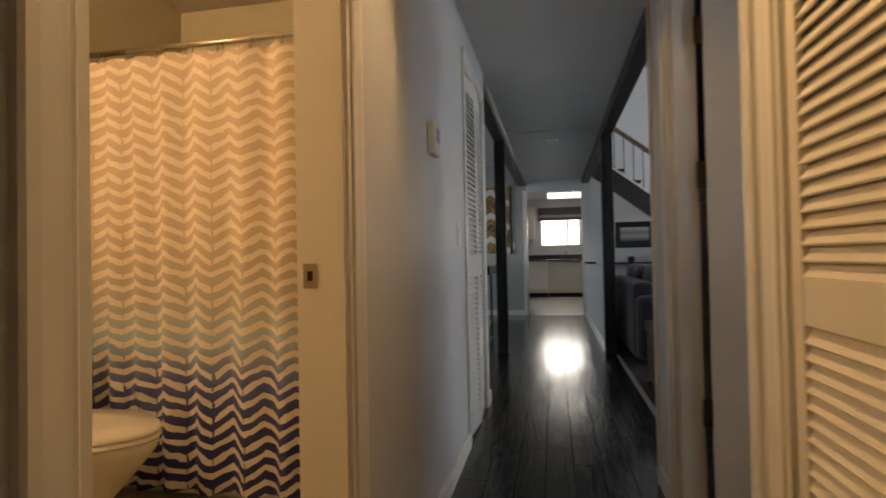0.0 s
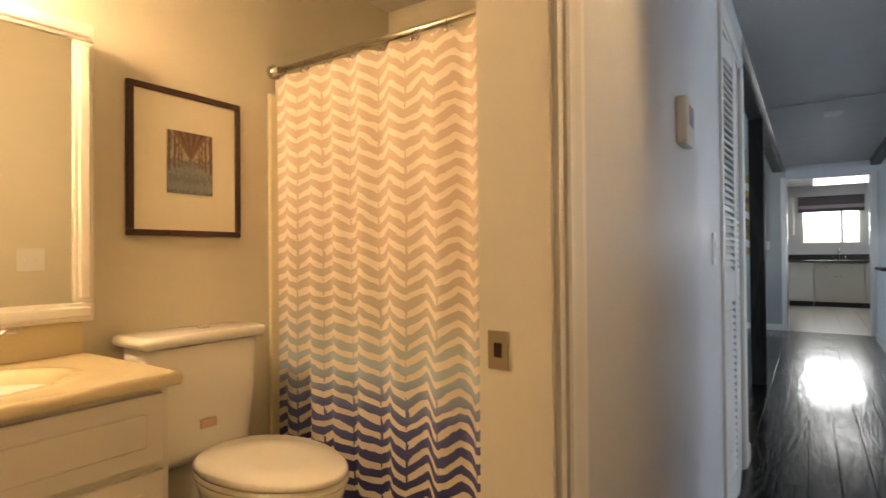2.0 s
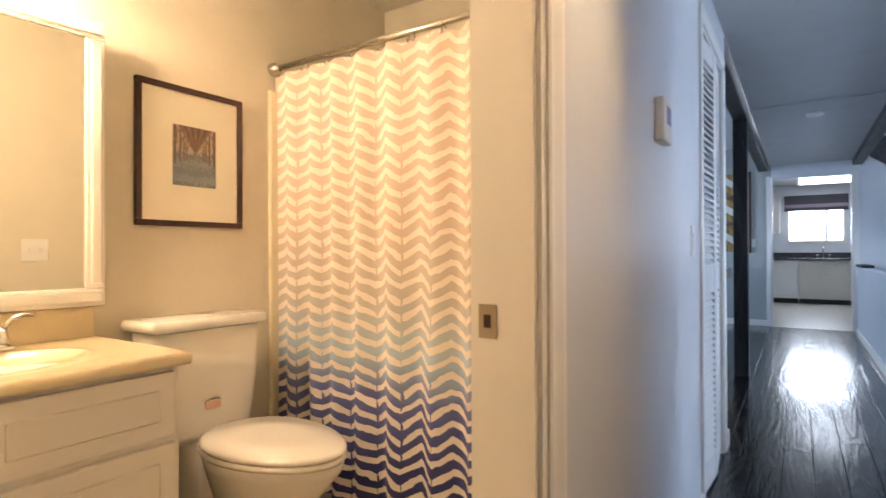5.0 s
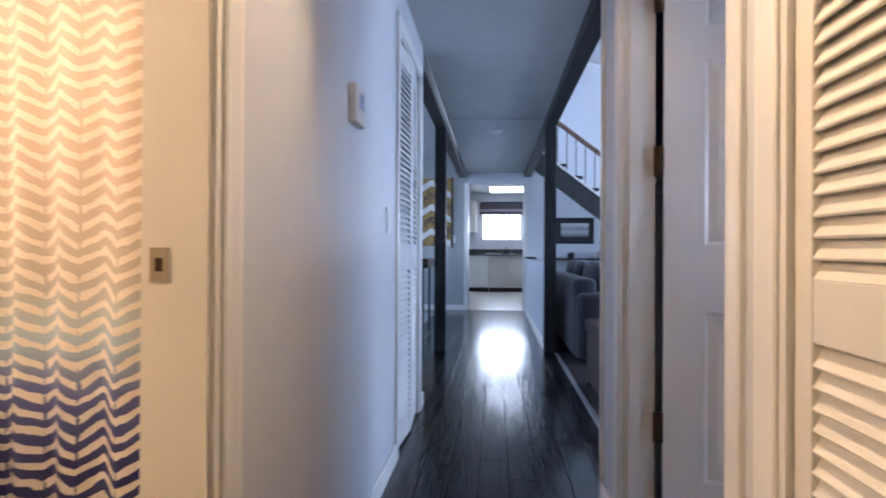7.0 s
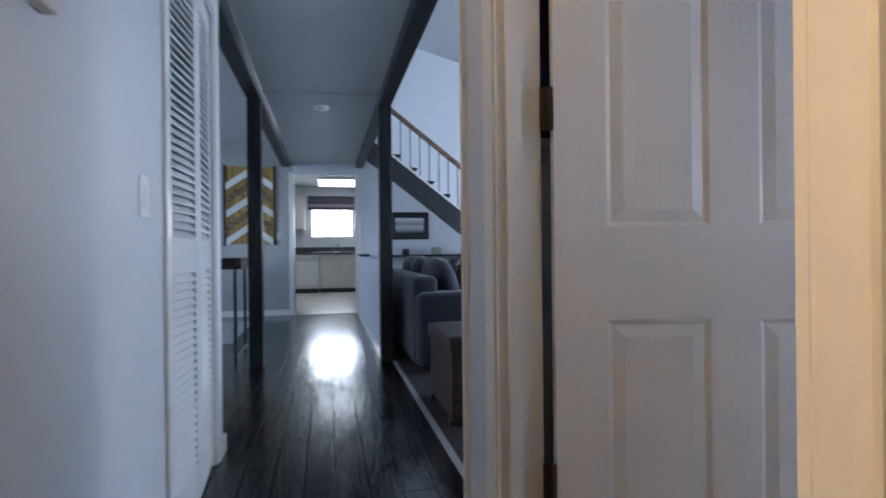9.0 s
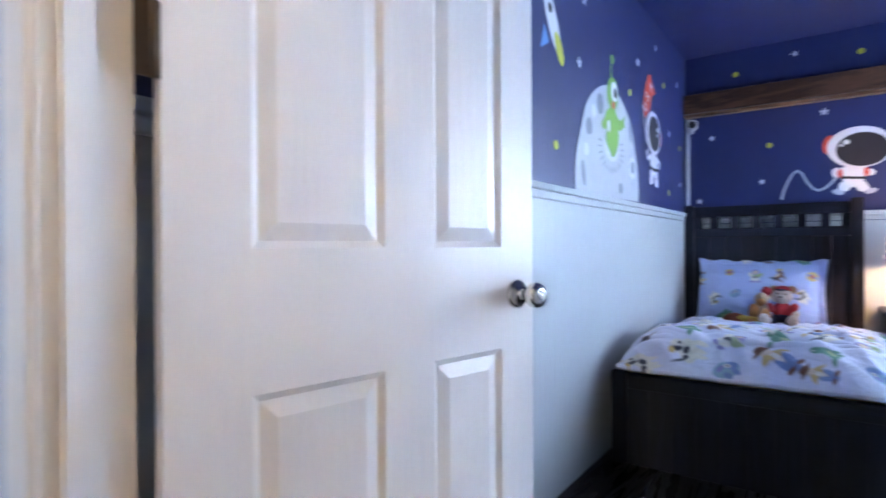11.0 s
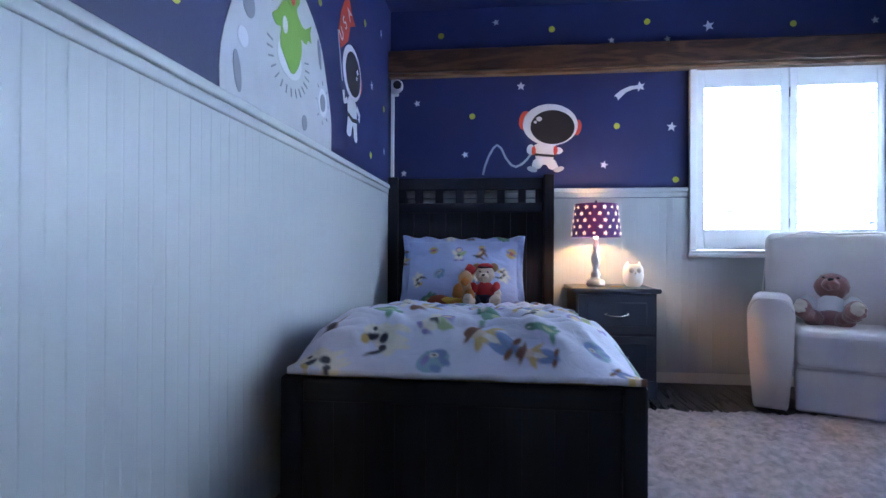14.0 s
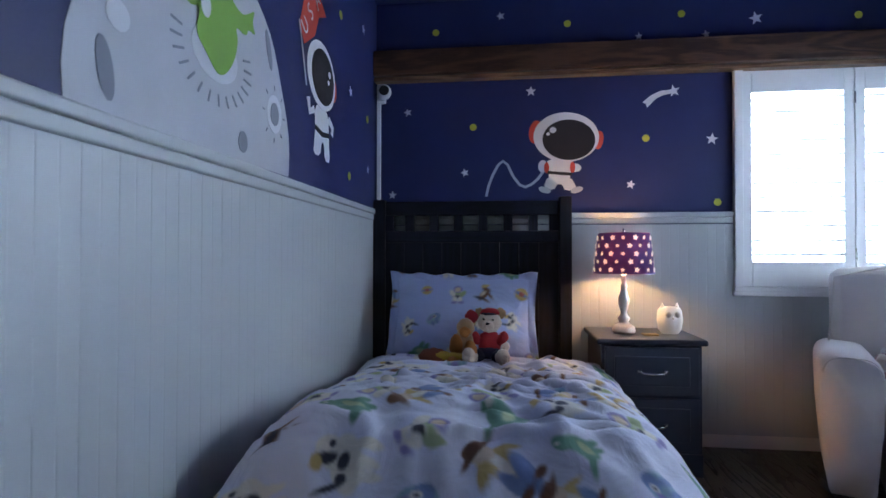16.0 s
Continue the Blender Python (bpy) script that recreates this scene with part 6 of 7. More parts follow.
for x, z, r in ((3.275, 2.028, 0.03), (3.629, 2.214, 0.028), (4.149, 2.107, 0.028), (3.942, 1.724, 0.028), (4.238, 1.402, 0.024), (2.461, 1.80, 0.028), (2.52, 2.1, 0.03)):
    decal("painted_star", [(star_pts(x, z, r, random.uniform(-0.3, 0.3)), 0, W_STAR)], NORTH, "small white painted star on the navy wall")
for x, z in ((2.23, 1.405), (3.136, 1.823), (3.80, 2.02), (4.226, 1.665), (3.927, 1.324)):
    decal("painted_dot", [(oval(x, z, 0.02, 0.02, 16), 0, Y_DOT)], NORTH, "round yellow-green painted dot on the navy wall")

# shooting star
decal("painted_shooting_star", [(star_pts(3.515, 1.845, 0.034, 0.2), 1, W_STAR),
      ([(3.53, 1.852), (3.58, 1.848), (3.63, 1.825), (3.672, 1.79), (3.655, 1.782), (3.648, 1.762), (3.632, 1.778), (3.60, 1.81), (3.56, 1.827), (3.525, 1.832)], 0, W_STAR)], EAST, "white painted shooting star with a curved tail")
# floating figure in a space suit, on the east wall (y grows to the viewer's left)
decal("painted_astronaut", [
    (oval(4.226, 1.648, 0.036, 0.062, 20, 0.15), 0, R_MUR), (oval(3.897, 1.597, 0.026, 0.05, 20, 0.15), 0, R_MUR),
    (oval(4.066, 1.617, 0.172, 0.132, 40, 0.06), 1, W_STAR), (oval(4.052, 1.602, 0.138, 0.108, 40, 0.06), 2, V_MUR),
    (oval(4.135, 1.655, 0.018, 0.016, 14), 3, W_STAR), (oval(4.16, 1.635, 0.010, 0.009, 10), 3, W_STAR),
    ([(4.165, 1.49), (4.155, 1.40), (4.165, 1.37), (4.045, 1.36), (4.045, 1.40), (4.03, 1.49), (4.10, 1.52)], 0, W_STAR),
    (oval(4.187, 1.462, 0.026, 0.034, 12), 0, W_STAR), (oval(4.016, 1.452, 0.030, 0.022, 12), 0, W_STAR),
    (oval(4.168, 1.455, 0.014, 0.03, 10), 1, R_MUR), (oval(4.032, 1.455, 0.014, 0.03, 10), 1, R_MUR),
    (ribbon_pts([(4.163, 1.43), (4.10, 1.423), (4.036, 1.418)], 0.016), 2, V_MUR),
    (smooth_pts([(4.165, 1.41), (4.185, 1.345), (4.13, 1.335), (4.115, 1.36), (4.10, 1.372), (4.085, 1.36), (4.07, 1.33), (4.005, 1.335), (4.045, 1.41)], 1), 1, W_STAR),
    (oval(4.178, 1.336, 0.034, 0.017, 14, 0.3), 2, MOON), (oval(4.01, 1.334, 0.034, 0.016, 14, -0.3), 2, MOON)], EAST, "painted white space-suit figure with a dark visor")
decal("painted_tether", [(ribbon_pts([(4.49, 1.304), (4.478, 1.36), (4.455, 1.42), (4.425, 1.475), (4.40, 1.494), (4.375, 1.475), (4.345, 1.41), (4.31, 1.365), (4.28, 1.353), (4.245, 1.368), (4.215, 1.395), (4.188, 1.431)], 0.014), 0, MOON)], EAST, "painted pale tether line curving from the space suit")
# moon with a green creature, on the north wall
mo = [(2.415, 1.229)] + [(2.845 - 0.43 * math.cos(a) * (1 + 0.02 * math.sin(9 * a)), 1.229 + 0.555 * math.sin(a) ** 0.9) for a in [math.pi * k / 30 for k in range(1, 30)]] + [(3.275, 1.229)]
sh = [(mo, 0, MOON), (oval(2.85, 1.48, 0.10, 0.07, 24), 1, MOON_L), (oval(2.564, 1.54, 0.035, 0.04, 16), 1, MOON_D), (oval(3.168, 1.411, 0.05, 0.06, 18), 1, MOON_L), (oval(3.168, 1.411, 0.028, 0.036, 18), 2, MOON_D),
      (oval(2.981, 1.285, 0.024, 0.03, 16), 1, MOON_D), (oval(2.70, 1.67, 0.04, 0.05, 16), 1, MOON_D), (oval(3.13, 1.60, 0.014, 0.06, 12, 0.3), 1, MOON_D), (oval(2.53, 1.43, 0.03, 0.03, 14), 1, MOON_L), (oval(2.50, 1.32, 0.02, 0.06, 14, 0.2), 1, MOON_D), (oval(2.62, 1.62, 0.03, 0.03, 14), 1, MOON_L)]
for k in range(15):
    a = math.pi * (0.95 + 1.15 * k / 14)
    sh.append((ribbon_pts([(2.85 + 0.135 * math.cos(a), 1.48 + 0.10 * math.sin(a)), (2.85 + 0.175 * math.cos(a), 1.48 + 0.13 * math.sin(a))], 0.006), 1, MOON_D))
for k in range(8):
    a = 2 * math.pi * k / 8
    sh.append((ribbon_pts([(3.168 + 0.062 * math.cos(a), 1.411 + 0.075 * math.sin(a)), (3.168 + 0.076 * math.cos(a), 1.411 + 0.09 * math.sin(a))], 0.004), 1, MOON_D))
moon = decal("painted_moon", sh[:1], NORTH, "large pale grey painted moon with craters above the chair rail")
for pts, layer, mt in sh[1:]:
    bm = bmesh.new()
    prism(bm, pts, 0.0012, NORTH(0.0013 * layer))
    part("painted_crater" if len(pts) > 6 else "painted_ray", bm, mt, moon)
decal("painted_creature", [
    (smooth_pts([(2.79, 1.62), (2.75, 1.56), (2.70, 1.53), (2.735, 1.50), (2.78, 1.52), (2.76, 1.45), (2.80, 1.42), (2.86, 1.37), (2.92, 1.42), (2.95, 1.50), (2.93, 1.54), (2.99, 1.53), (3.00, 1.56), (3.045, 1.555), (3.02, 1.585), (3.04, 1.63), (3.00, 1.60), (2.96, 1.58), (2.90, 1.61), (2.90, 1.64)]), 3, G_MUR),
    (oval(2.855, 1.70, 0.075, 0.085, 24, -0.2), 4, G_MUR), (oval(2.875, 1.715, 0.045, 0.05, 20), 5, W_STAR), (oval(2.885, 1.71, 0.022, 0.026, 14), 6, V_MUR), (oval(2.86, 1.645, 0.018, 0.02, 12), 5, R_MUR), (oval(2.80, 1.53, 0.02, 0.03, 12), 4, MOON_L),
    (ribbon_pts([(2.84, 1.78), (2.835, 1.82), (2.85, 1.86)], 0.014), 3, G_MUR), (oval(2.852, 1.875, 0.026, 0.022, 14), 4, G_MUR)], lambda d: NORTH(d) @ Matrix.Translation((0, 0.05, 0)), "painted green creature sitting in a moon crater")
# flag bearer
decal("painted_flag", [([(3.40, 1.73), (3.36, 1.79), (3.40, 1.90), (3.47, 2.005), (3.52, 2.02), (3.555, 1.97), (3.62, 1.925), (3.54, 1.89), (3.50, 1.80)], 0, R_MUR), (ribbon_pts([(3.355, 1.80), (3.42, 1.585)], 0.012), 1, MOON)], NORTH, "painted red flag with white letters")
decal("painted_flag_bearer", [
    (oval(3.715, 1.655, 0.03, 0.05, 16), 0, R_MUR), (oval(3.575, 1.67, 0.15, 0.132, 36, -0.12), 1, W_STAR), (oval(3.585, 1.668, 0.118, 0.108, 36, -0.12), 2, V_MUR), (oval(3.65, 1.70, 0.014, 0.014, 10), 3, W_STAR), (oval(3.64, 1.665, 0.010, 0.01, 10), 3, W_STAR),
    (smooth_pts([(3.50, 1.535), (3.51, 1.45), (3.50, 1.40), (3.49, 1.35), (3.56, 1.35), (3.575, 1.41), (3.60, 1.41), (3.61, 1.34), (3.67, 1.34), (3.655, 1.42), (3.65, 1.53), (3.58, 1.56)], 1), 0, W_STAR),
    (ribbon_pts([(3.505, 1.455), (3.58, 1.44), (3.655, 1.45)], 0.02), 1, V_MUR), (ribbon_pts([(3.50, 1.52), (3.455, 1.50), (3.44, 1.55)], 0.03), 0, W_STAR), (ribbon_pts([(3.65, 1.52), (3.70, 1.49), (3.69, 1.46)], 0.03), 0, W_STAR)], NORTH, "painted white space-suit figure holding the flag pole")


def letters(text, size, m, material, parent=None, label=""):
    cu = bpy.data.curves.new("lettering", "FONT")
    cu.body, cu.size, cu.extrude, cu.align_x, cu.align_y = text, size, 0.0006, "CENTER", "CENTER"
    tmp = new("lettering", cu)
    bpy.context.view_layer.update()
    me = bpy.data.meshes.new_from_object(tmp.evaluated_get(bpy.context.evaluated_depsgraph_get()))
    bpy.data.objects.remove(tmp)
    me.materials.clear()
    me.materials.append(material)
    ob = new("lettering", me)
    ob.matrix_basis = m
    return tagged(ob, label, "lettering")


for ch, x, z, r in (("U", 3.405, 1.80, 55), ("S", 3.455, 1.87, 55), ("A", 3.52, 1.945, 55)):
    letters(ch, 0.085, NORTH(0.002) @ pose(x, z, 0, 0, 0, r), W_STAR, None, "white painted letter on the red flag")
# rocket
decal("painted_rocket", [(oval(2.20, 1.90, 0.045, 0.14, 24, 0.5), 0, W_STAR), (oval(2.26, 1.80, 0.03, 0.07, 16, 0.5), 1, Y_DOT), ([(2.13, 1.86), (2.10, 1.76), (2.17, 1.80)], 1, mat("blue_mural_paint", (0.15, 0.30, 0.60), 0.6)), (oval(2.18, 1.94, 0.018, 0.02, 12), 1, V_MUR)], NORTH, "painted white rocket with a yellow flame")

# security camera and its cable cover
sc_ = thing("security_camera", pose(4.50, 5.02, 1.885), "small white security camera in the corner", "security camera")
b_ = bmesh.new()
ball(b_, (0, 0, 0), (0.040, 0.040, 0.043), 0, 18, 12)
part("head", b_, WHITE_PL, sc_)
b_ = bmesh.new()
lathe(b_, [(0.027, 0.022), (0.027, 0.037), (0.020, 0.041)], 18, pose(0, 0, 0, 0, -90, 12))
part("lens", b_, BLACK, sc_, "black glass lens")
part("mount", bx(0.01, 0.068, 0.0, 0.045, -0.05, 0.05, 0.008), WHITE_PL, sc_)
tagged(part("cable_cover", bx(4.546, 4.568, 5.05, 5.072, 1.30, 1.945, 0.004), WHITE_PL), "white cable cover running down the corner", "cable cover")


# ---- hall ----
th = thing("thermostat", pose(HL, 4.745, 1.432), "small beige wall thermostat with a pale display", "thermostat")
part("housing", bx(0.0, 0.028, -0.055, 0.055, -0.062, 0.062, 0.006), mat("beige_plastic", (0.62, 0.58, 0.50), 0.4), th)
part("display", bx(0.028, 0.0295, -0.02, 0.035, -0.01, 0.04), mat("lcd_display", (0.42, 0.46, 0.62), 0.2), th)
sw = thing("light_switch", pose(HL, 5.33, 1.10), "white light switch plate on the hall wall", "light switch")
part("plate", bx(0.0, 0.006, -0.036, 0.036, -0.058, 0.058, 0.003), WHITE_PL, sw)
part("rocker", bx(0.006, 0.010, -0.016, 0.016, -0.032, 0.032, 0.002), WHITE_PL, sw)
sw2 = thing("light_switch", pose(BE - 0.004, 4.13, 1.08, 0, 0, 180), "white double switch plate inside the bathroom", "light switch")
part("plate", bx(0.0, 0.006, -0.058, 0.058, -0.058, 0.058, 0.003), WHITE_PL, sw2)
for y in (-0.023, 0.023):
    part("toggle", bx(0.006, 0.016, y - 0.005, y + 0.005, -0.008, 0.014, 0.002), WHITE_PL, sw2)
sw3 = thing("light_switch", pose(-0.70, 11.999, 1.17), "white light switch plate on the grey wall", "light switch")
part("plate", bx(-0.04, 0.04, -0.008, 0, -0.06, 0.06, 0.003), WHITE_PL, sw3)
part("rocker", bx(-0.016, 0.016, -0.012, -0.008, -0.032, 0.032, 0.002), WHITE_PL, sw3)

b_ = bmesh.new()
lathe(b_, [(0.065, 0.0), (0.065, -0.02), (0.055, -0.032), (0.02, -0.036)], 24)
sd = part("smoke_detector", b_, WHITE_PL)
sd.location = (-0.02, 8.75, 2.249)
tagged(sd, "round white smoke detector on the hall ceiling", "smoke detector")

# track light
tl = thing("track_light", pose(-0.02, 4.35, HC), "white ceiling track light with lit spot heads", "ceiling lamp")
part("track", bx(-0.018, 0.018, -0.55, 0.55, -0.022, 0.0, 0.003), WHITE_PL, tl)
bulb = glow("lit_spot_lens", (1.0, 0.80, 0.50), 10.0)
for i, (y, ax, ay) in enumerate(((-0.30, -28, 0), (-0.02, -22, 14), (0.26, -14, -20))):
    b_ = bmesh.new()
    lathe(b_, [(0.020, 0.05), (0.028, 0.035), (0.032, -0.01), (0.042, -0.055)], 20, pose(0, y, -0.105, ax, ay, 0))
    hd = part("spot_head", b_, WHITE_PL, tl)
    b_ = bmesh.new()
    lathe(b_, [(0.038, -0.052), (0.036, -0.054)], 20, pose(0, y, -0.105, ax, ay, 0))
    part("lens", b_, bulb, hd, "lit spot lens")
    b_ = bmesh.new()
    tube(b_, [(0, y, -0.02), (0, y, -0.06)], 0.006, 8)
    part("stem", b_, WHITE_PL, hd)

# ---- dining side ----
tb = thing("console_table", pose(-1.35, 9.15, -0.012), "dark wood table on thin black metal legs", "table")
part("tabletop", bx(-0.62, 0.62, -0.35, 0.35, 0.80, 0.90, 0.006), wood("dark_walnut_top", (0.02, 0.010, 0.006), (0.08, 0.04, 0.025), 0.4, "x", 6), tb)
for x in (-0.56, 0.56):
    for y in (-0.30, 0.30):
        part("leg", bx(x - 0.012, x + 0.012, y - 0.012, y + 0.012, 0, 0.80), BLACK, tb)
    part("stretcher", bx(x - 0.01, x + 0.01, -0.29, 0.29, 0.01, 0.03), BLACK, tb)
tagged(part("dining_rug", bx(-3.4, -0.95, 9.6, 11.4, -0.010, 0.006, 0.003), mat("pale_woven_rug", (0.42, 0.42, 0.43), 0.9, bump=0.5, bscale=200)), "pale grey woven rug under the table", "rug")

art = thing("chevron_wall_art", pose(-1.06, 11.999, 1.61), "framed wooden wall art with ochre and white chevrons", "wall art")
part("backing", bx(-0.33, 0.33, -0.03, 0.0, -0.56, 0.56, 0.004), wood("ochre_plank", (0.16, 0.10, 0.03), (0.40, 0.27, 0.08), 0.6, "z", 6), art)
for k, z in enumerate((-0.52, -0.32, -0.12, 0.08, 0.28)):
    cm = (mat("white_plank", (0.62, 0.62, 0.60), 0.6), wood("brown_plank", (0.10, 0.06, 0.03), (0.22, 0.15, 0.08), 0.6, "x", 6))[k % 2]
    for s in (-1, 1):
        b_ = bmesh.new()
        o = [(0, z + 0.16), (0.32 * s, z - 0.06), (0.32 * s, z + 0.04), (0, z + 0.26)]
        prism(b_, o, 0.012, Matrix(((1, 0, 0, 0), (0, 0, -1, -0.030), (0, 1, 0, 0), (0, 0, 0, 1))))
        part("chevron_plank", b_, cm, art)
for a in ((-0.36, -0.33, -0.58, 0.58), (0.33, 0.36, -0.58, 0.58)):
    part("frame_rail", bx(a[0], a[1], -0.045, 0.0, a[2], a[3], 0.003), DARKFRAME, art)

# ---- living side ----
hw = tagged(part("half_wall", bx(0.47, 0.56, 8.45, 11.6, -0.012, 0.86), PAINT_LIVING), "low pale half wall beside the hall", "wall", kind="structure")
tagged(part("half_wall_cap", bx(0.455, 0.575, 10.9, 11.62, 0.86, 0.89, 0.004), BLACKBEAM), "black cap on the half wall", "trim", kind="structure")
baseboard(0.456, 0.47, 8.45, 11.6, 0.09)
tagged(part("floor_transition_strip", bx(0.55, 0.585, 5.31, 8.33, -0.012, 0.004, 0.003), mat("pale_metal_strip", (0.42, 0.42, 0.42), 0.4, 0.4)), "pale floor transition strip along the hall", "trim", kind="structure")
tagged(part("floor_living", bx(0.585, 6.0, 5.3, 12.0, -0.012, -0.002), mat("dark_carpet", (0.035, 0.025, 0.025), 0.95, bump=0.6, bscale=250)), "dark living room carpet", "floor", kind="structure")


def sofa():
    fab = mat("charcoal_upholstery", (0.030, 0.029, 0.040), 0.9, bump=0.4, bscale=220, sheen=0.3, var=0.12)
    root = thing("sofa", pose(0.66, 7.75, -0.002), "dark charcoal upholstered corner sofa with loose cushions", "sofa")
    P = lambda nm, a, bev: part(nm, bx(*a, bev, 3), fab, root, smooth=True)
    P("back", (0.0, 0.20, 0.10, 2.6, 0.05, 0.74), 0.05)
    P("arm", (0.02, 0.92, 0.0, 0.24, 0.05, 0.62), 0.06)
    P("seat_base", (0.18, 0.92, 0.22, 2.0, 0.06, 0.30), 0.03)
    P("back", (0.9, 3.0, 2.62, 2.84, 0.05, 0.86), 0.05)
    P("seat_base", (0.18, 3.0, 2.0, 2.64, 0.06, 0.30), 0.03)
    P("arm", (2.92, 3.14, 1.95, 2.84, 0.05, 0.62), 0.06)
    for y0, y1 in ((0.25, 1.1), (1.12, 1.98)):
        P("seat_cushion", (0.2, 0.94, y0, y1, 0.30, 0.45), 0.05)
    for x0, x1 in ((0.95, 1.9), (1.92, 2.9)):
        P("seat_cushion", (x0, x1, 1.98, 2.62, 0.30, 0.45), 0.05)
    for i, (x, y, rz, s) in enumerate(((0.30, 0.52, 4, 1.0), (0.28, 1.15, -6, 1.05), (0.30, 1.75, 3, 1.0), (1.35, 2.42, 92, 1.05), (2.2, 2.42, 88, 1.0))):
        b_ = bmesh.new()
        ball(b_, (0, 0, 0), (0.12, 0.30 * s, 0.23 * s), 0, 20, 14)
        for v in b_.verts:
            v.co.y = math.copysign(abs(v.co.y / 0.3) ** 0.7 * 0.3, v.co.y)
            v.co.z = math.copysign(abs(v.co.z / 0.23) ** 0.75 * 0.23, v.co.z)
        c = part("sofa_cushion", b_, fab, None)
        c.matrix_basis = pose(0.66 + x, 7.75 + y, 0.655, 0, -14, rz)
        tagged(c, "plump charcoal back cushion on the sofa", "cushion", "sofa cushions")
    b_ = bmesh.new()
    ball(b_, (0, 0, 0), (0.07, 0.22, 0.20), 0, 18, 12)
    c = part("throw_pillow", b_, print_cloth("black_white_print", (0.05, 0.05, 0.06), 9, 0.3, [(0.6, 0.6, 0.6), (0.5, 0.5, 0.52), (0.65, 0.65, 0.66)]))
    c.matrix_basis = pose(1.62, 9.75, 0.66, 0, -20, 60)
    tagged(c, "black and white patterned throw pillow on the sofa", "cushion")


sofa()
tr_ = thing("trunk", pose(0.99, 6.86, -0.002), "dark brown wooden trunk used as a side table", "trunk")
TRW = wood("dark_red_brown_wood", (0.014, 0.006, 0.004), (0.055, 0.022, 0.014), 0.45, "x", 6)
part("body", bx(-0.33, 0.33, -0.30, 0.30, 0.03, 0.40, 0.006), TRW, tr_)
part("lid", bx(-0.345, 0.345, -0.315, 0.315, 0.40, 0.48, 0.012), TRW, tr_)
for x in (-0.30, 0.30):
    for y in (-0.27, 0.27):
        part("corner_foot", bx(x - 0.04, x + 0.04, y - 0.04, y + 0.04, 0, 0.03), TRW, tr_)

framed_print("framed_photograph", Matrix.Translation((1.27, 11.998, 1.31)) @ Matrix(((1, 0, 0, 0), (0, 0, -1, 0), (0, 1, 0, 0), (0, 0, 0, 1))), 0.60, 0.42, 0.05,
             mat("black_mat_board", (0.015, 0.015, 0.016), 0.4), BLACK, scenic("grey_landscape_print", [(0.2, (0.05, 0.05, 0.05)), (0.45, (0.55, 0.55, 0.55)), (0.6, (0.30, 0.30, 0.30)), (0.75, (0.6, 0.6, 0.6))], (4, 2, 1)), (0.0, 0.0, 0.44, 0.24), "black framed monochrome landscape photograph on the wall")

# staircase climbing towards the hall
SL = 0.775
zl = lambda x: 1.90 - SL * (x - 0.92)
stc = thing("staircase", pose(0, 0, 0), "open staircase with black stringer, wooden handrail and thin balusters", "staircase")
on_y = lambda y: Matrix(((1, 0, 0, 0), (0, 0, 1, y), (0, 1, 0, 0), (0, 0, 0, 1)))
xa, xb = 0.57, 3.35
b_ = bmesh.new()
prism(b_, [(xa, zl(xa)), (xb, max(zl(xb), 0)), (xb + 0.4, 0.0), (xb + 0.4, max(zl(xb + 0.4) + 0.33, 0.04)), (xa, zl(xa) + 0.33)], 0.05, on_y(11.18))
part("stringer", b_, BLACKBEAM, stc, "black-stained stair stringer")
b_ = bmesh.new()
prism(b_, [(xa, zl(xa) + 0.33), (xb + 0.4, zl(xb + 0.4) + 0.33), (xb + 0.4, zl(xb + 0.4) + 0.365), (xa, zl(xa) + 0.365)], 0.04, on_y(11.185))
part("shoe_rail", b_, TRIM, stc, "white shoe rail")
b_ = bmesh.new()
prism(b_, [(xa, zl(xa) + 0.93), (xb, zl(xb) + 0.93), (xb, zl(xb) + 1.0), (xa, zl(xa) + 1.0)], 0.06, on_y(11.175))
part("handrail", b_, wood("mid_brown_handrail", (0.07, 0.035, 0.02), (0.20, 0.11, 0.06), 0.4, "x", 7), stc, "brown wooden handrail")
me = mesh_of("baluster", bx(-0.006, 0.006, 11.199, 11.211, 0, 0.58), BLACK)
x = xa + 0.06
while x < xb - 0.05:
    piece("baluster", me, stc, pose(x, 0, zl(x) + 0.355))
    x += 0.135
for i in range(12):
    x = xa + 0.2 + i * 0.235
    z = zl(x) + 0.26
    if z > 0.1:
        part("tread", bx(x, x + 0.27, 11.23, 11.995, z - 0.04, z, 0.004), FLOORB, stc)
sb = thing("console_shelf", pose(1.75, 11.85, -0.002), "low dark shelf behind the sofa with small ornaments", "shelf")
part("top", bx(-0.95, 0.95, -0.14, 0.14, 0.84, 0.87, 0.004), BLACKBEAM, sb)
for x in (-0.85, 0.85):
    part("leg", bx(x - 0.03, x + 0.03, -0.12, 0.12, 0, 0.84), BLACKBEAM, sb)
b_ = bmesh.new()
lathe(b_, [(0.05, 0), (0.06, 0.05), (0.05, 0.09)], 16)
o_ = part("black_bowl", b_, BLACK)
o_.location = (1.19, 11.85, 0.8685)
tagged(o_, "small black ornament on the shelf", "ornament")
b_ = bx(-0.07, 0.07, -0.03, 0.03, 0, 0.11, 0.004)
o_ = part("photo_block", b_, mat("pale_block", (0.45, 0.42, 0.38), 0.6))
o_.location = (1.66, 11.85, 0.8685)
tagged(o_, "small pale photo block on the shelf", "ornament")

# ---- kitchen ----
CABW = mat("warm_white_cabinet", (0.62, 0.60, 0.55), 0.4, var=0.02)


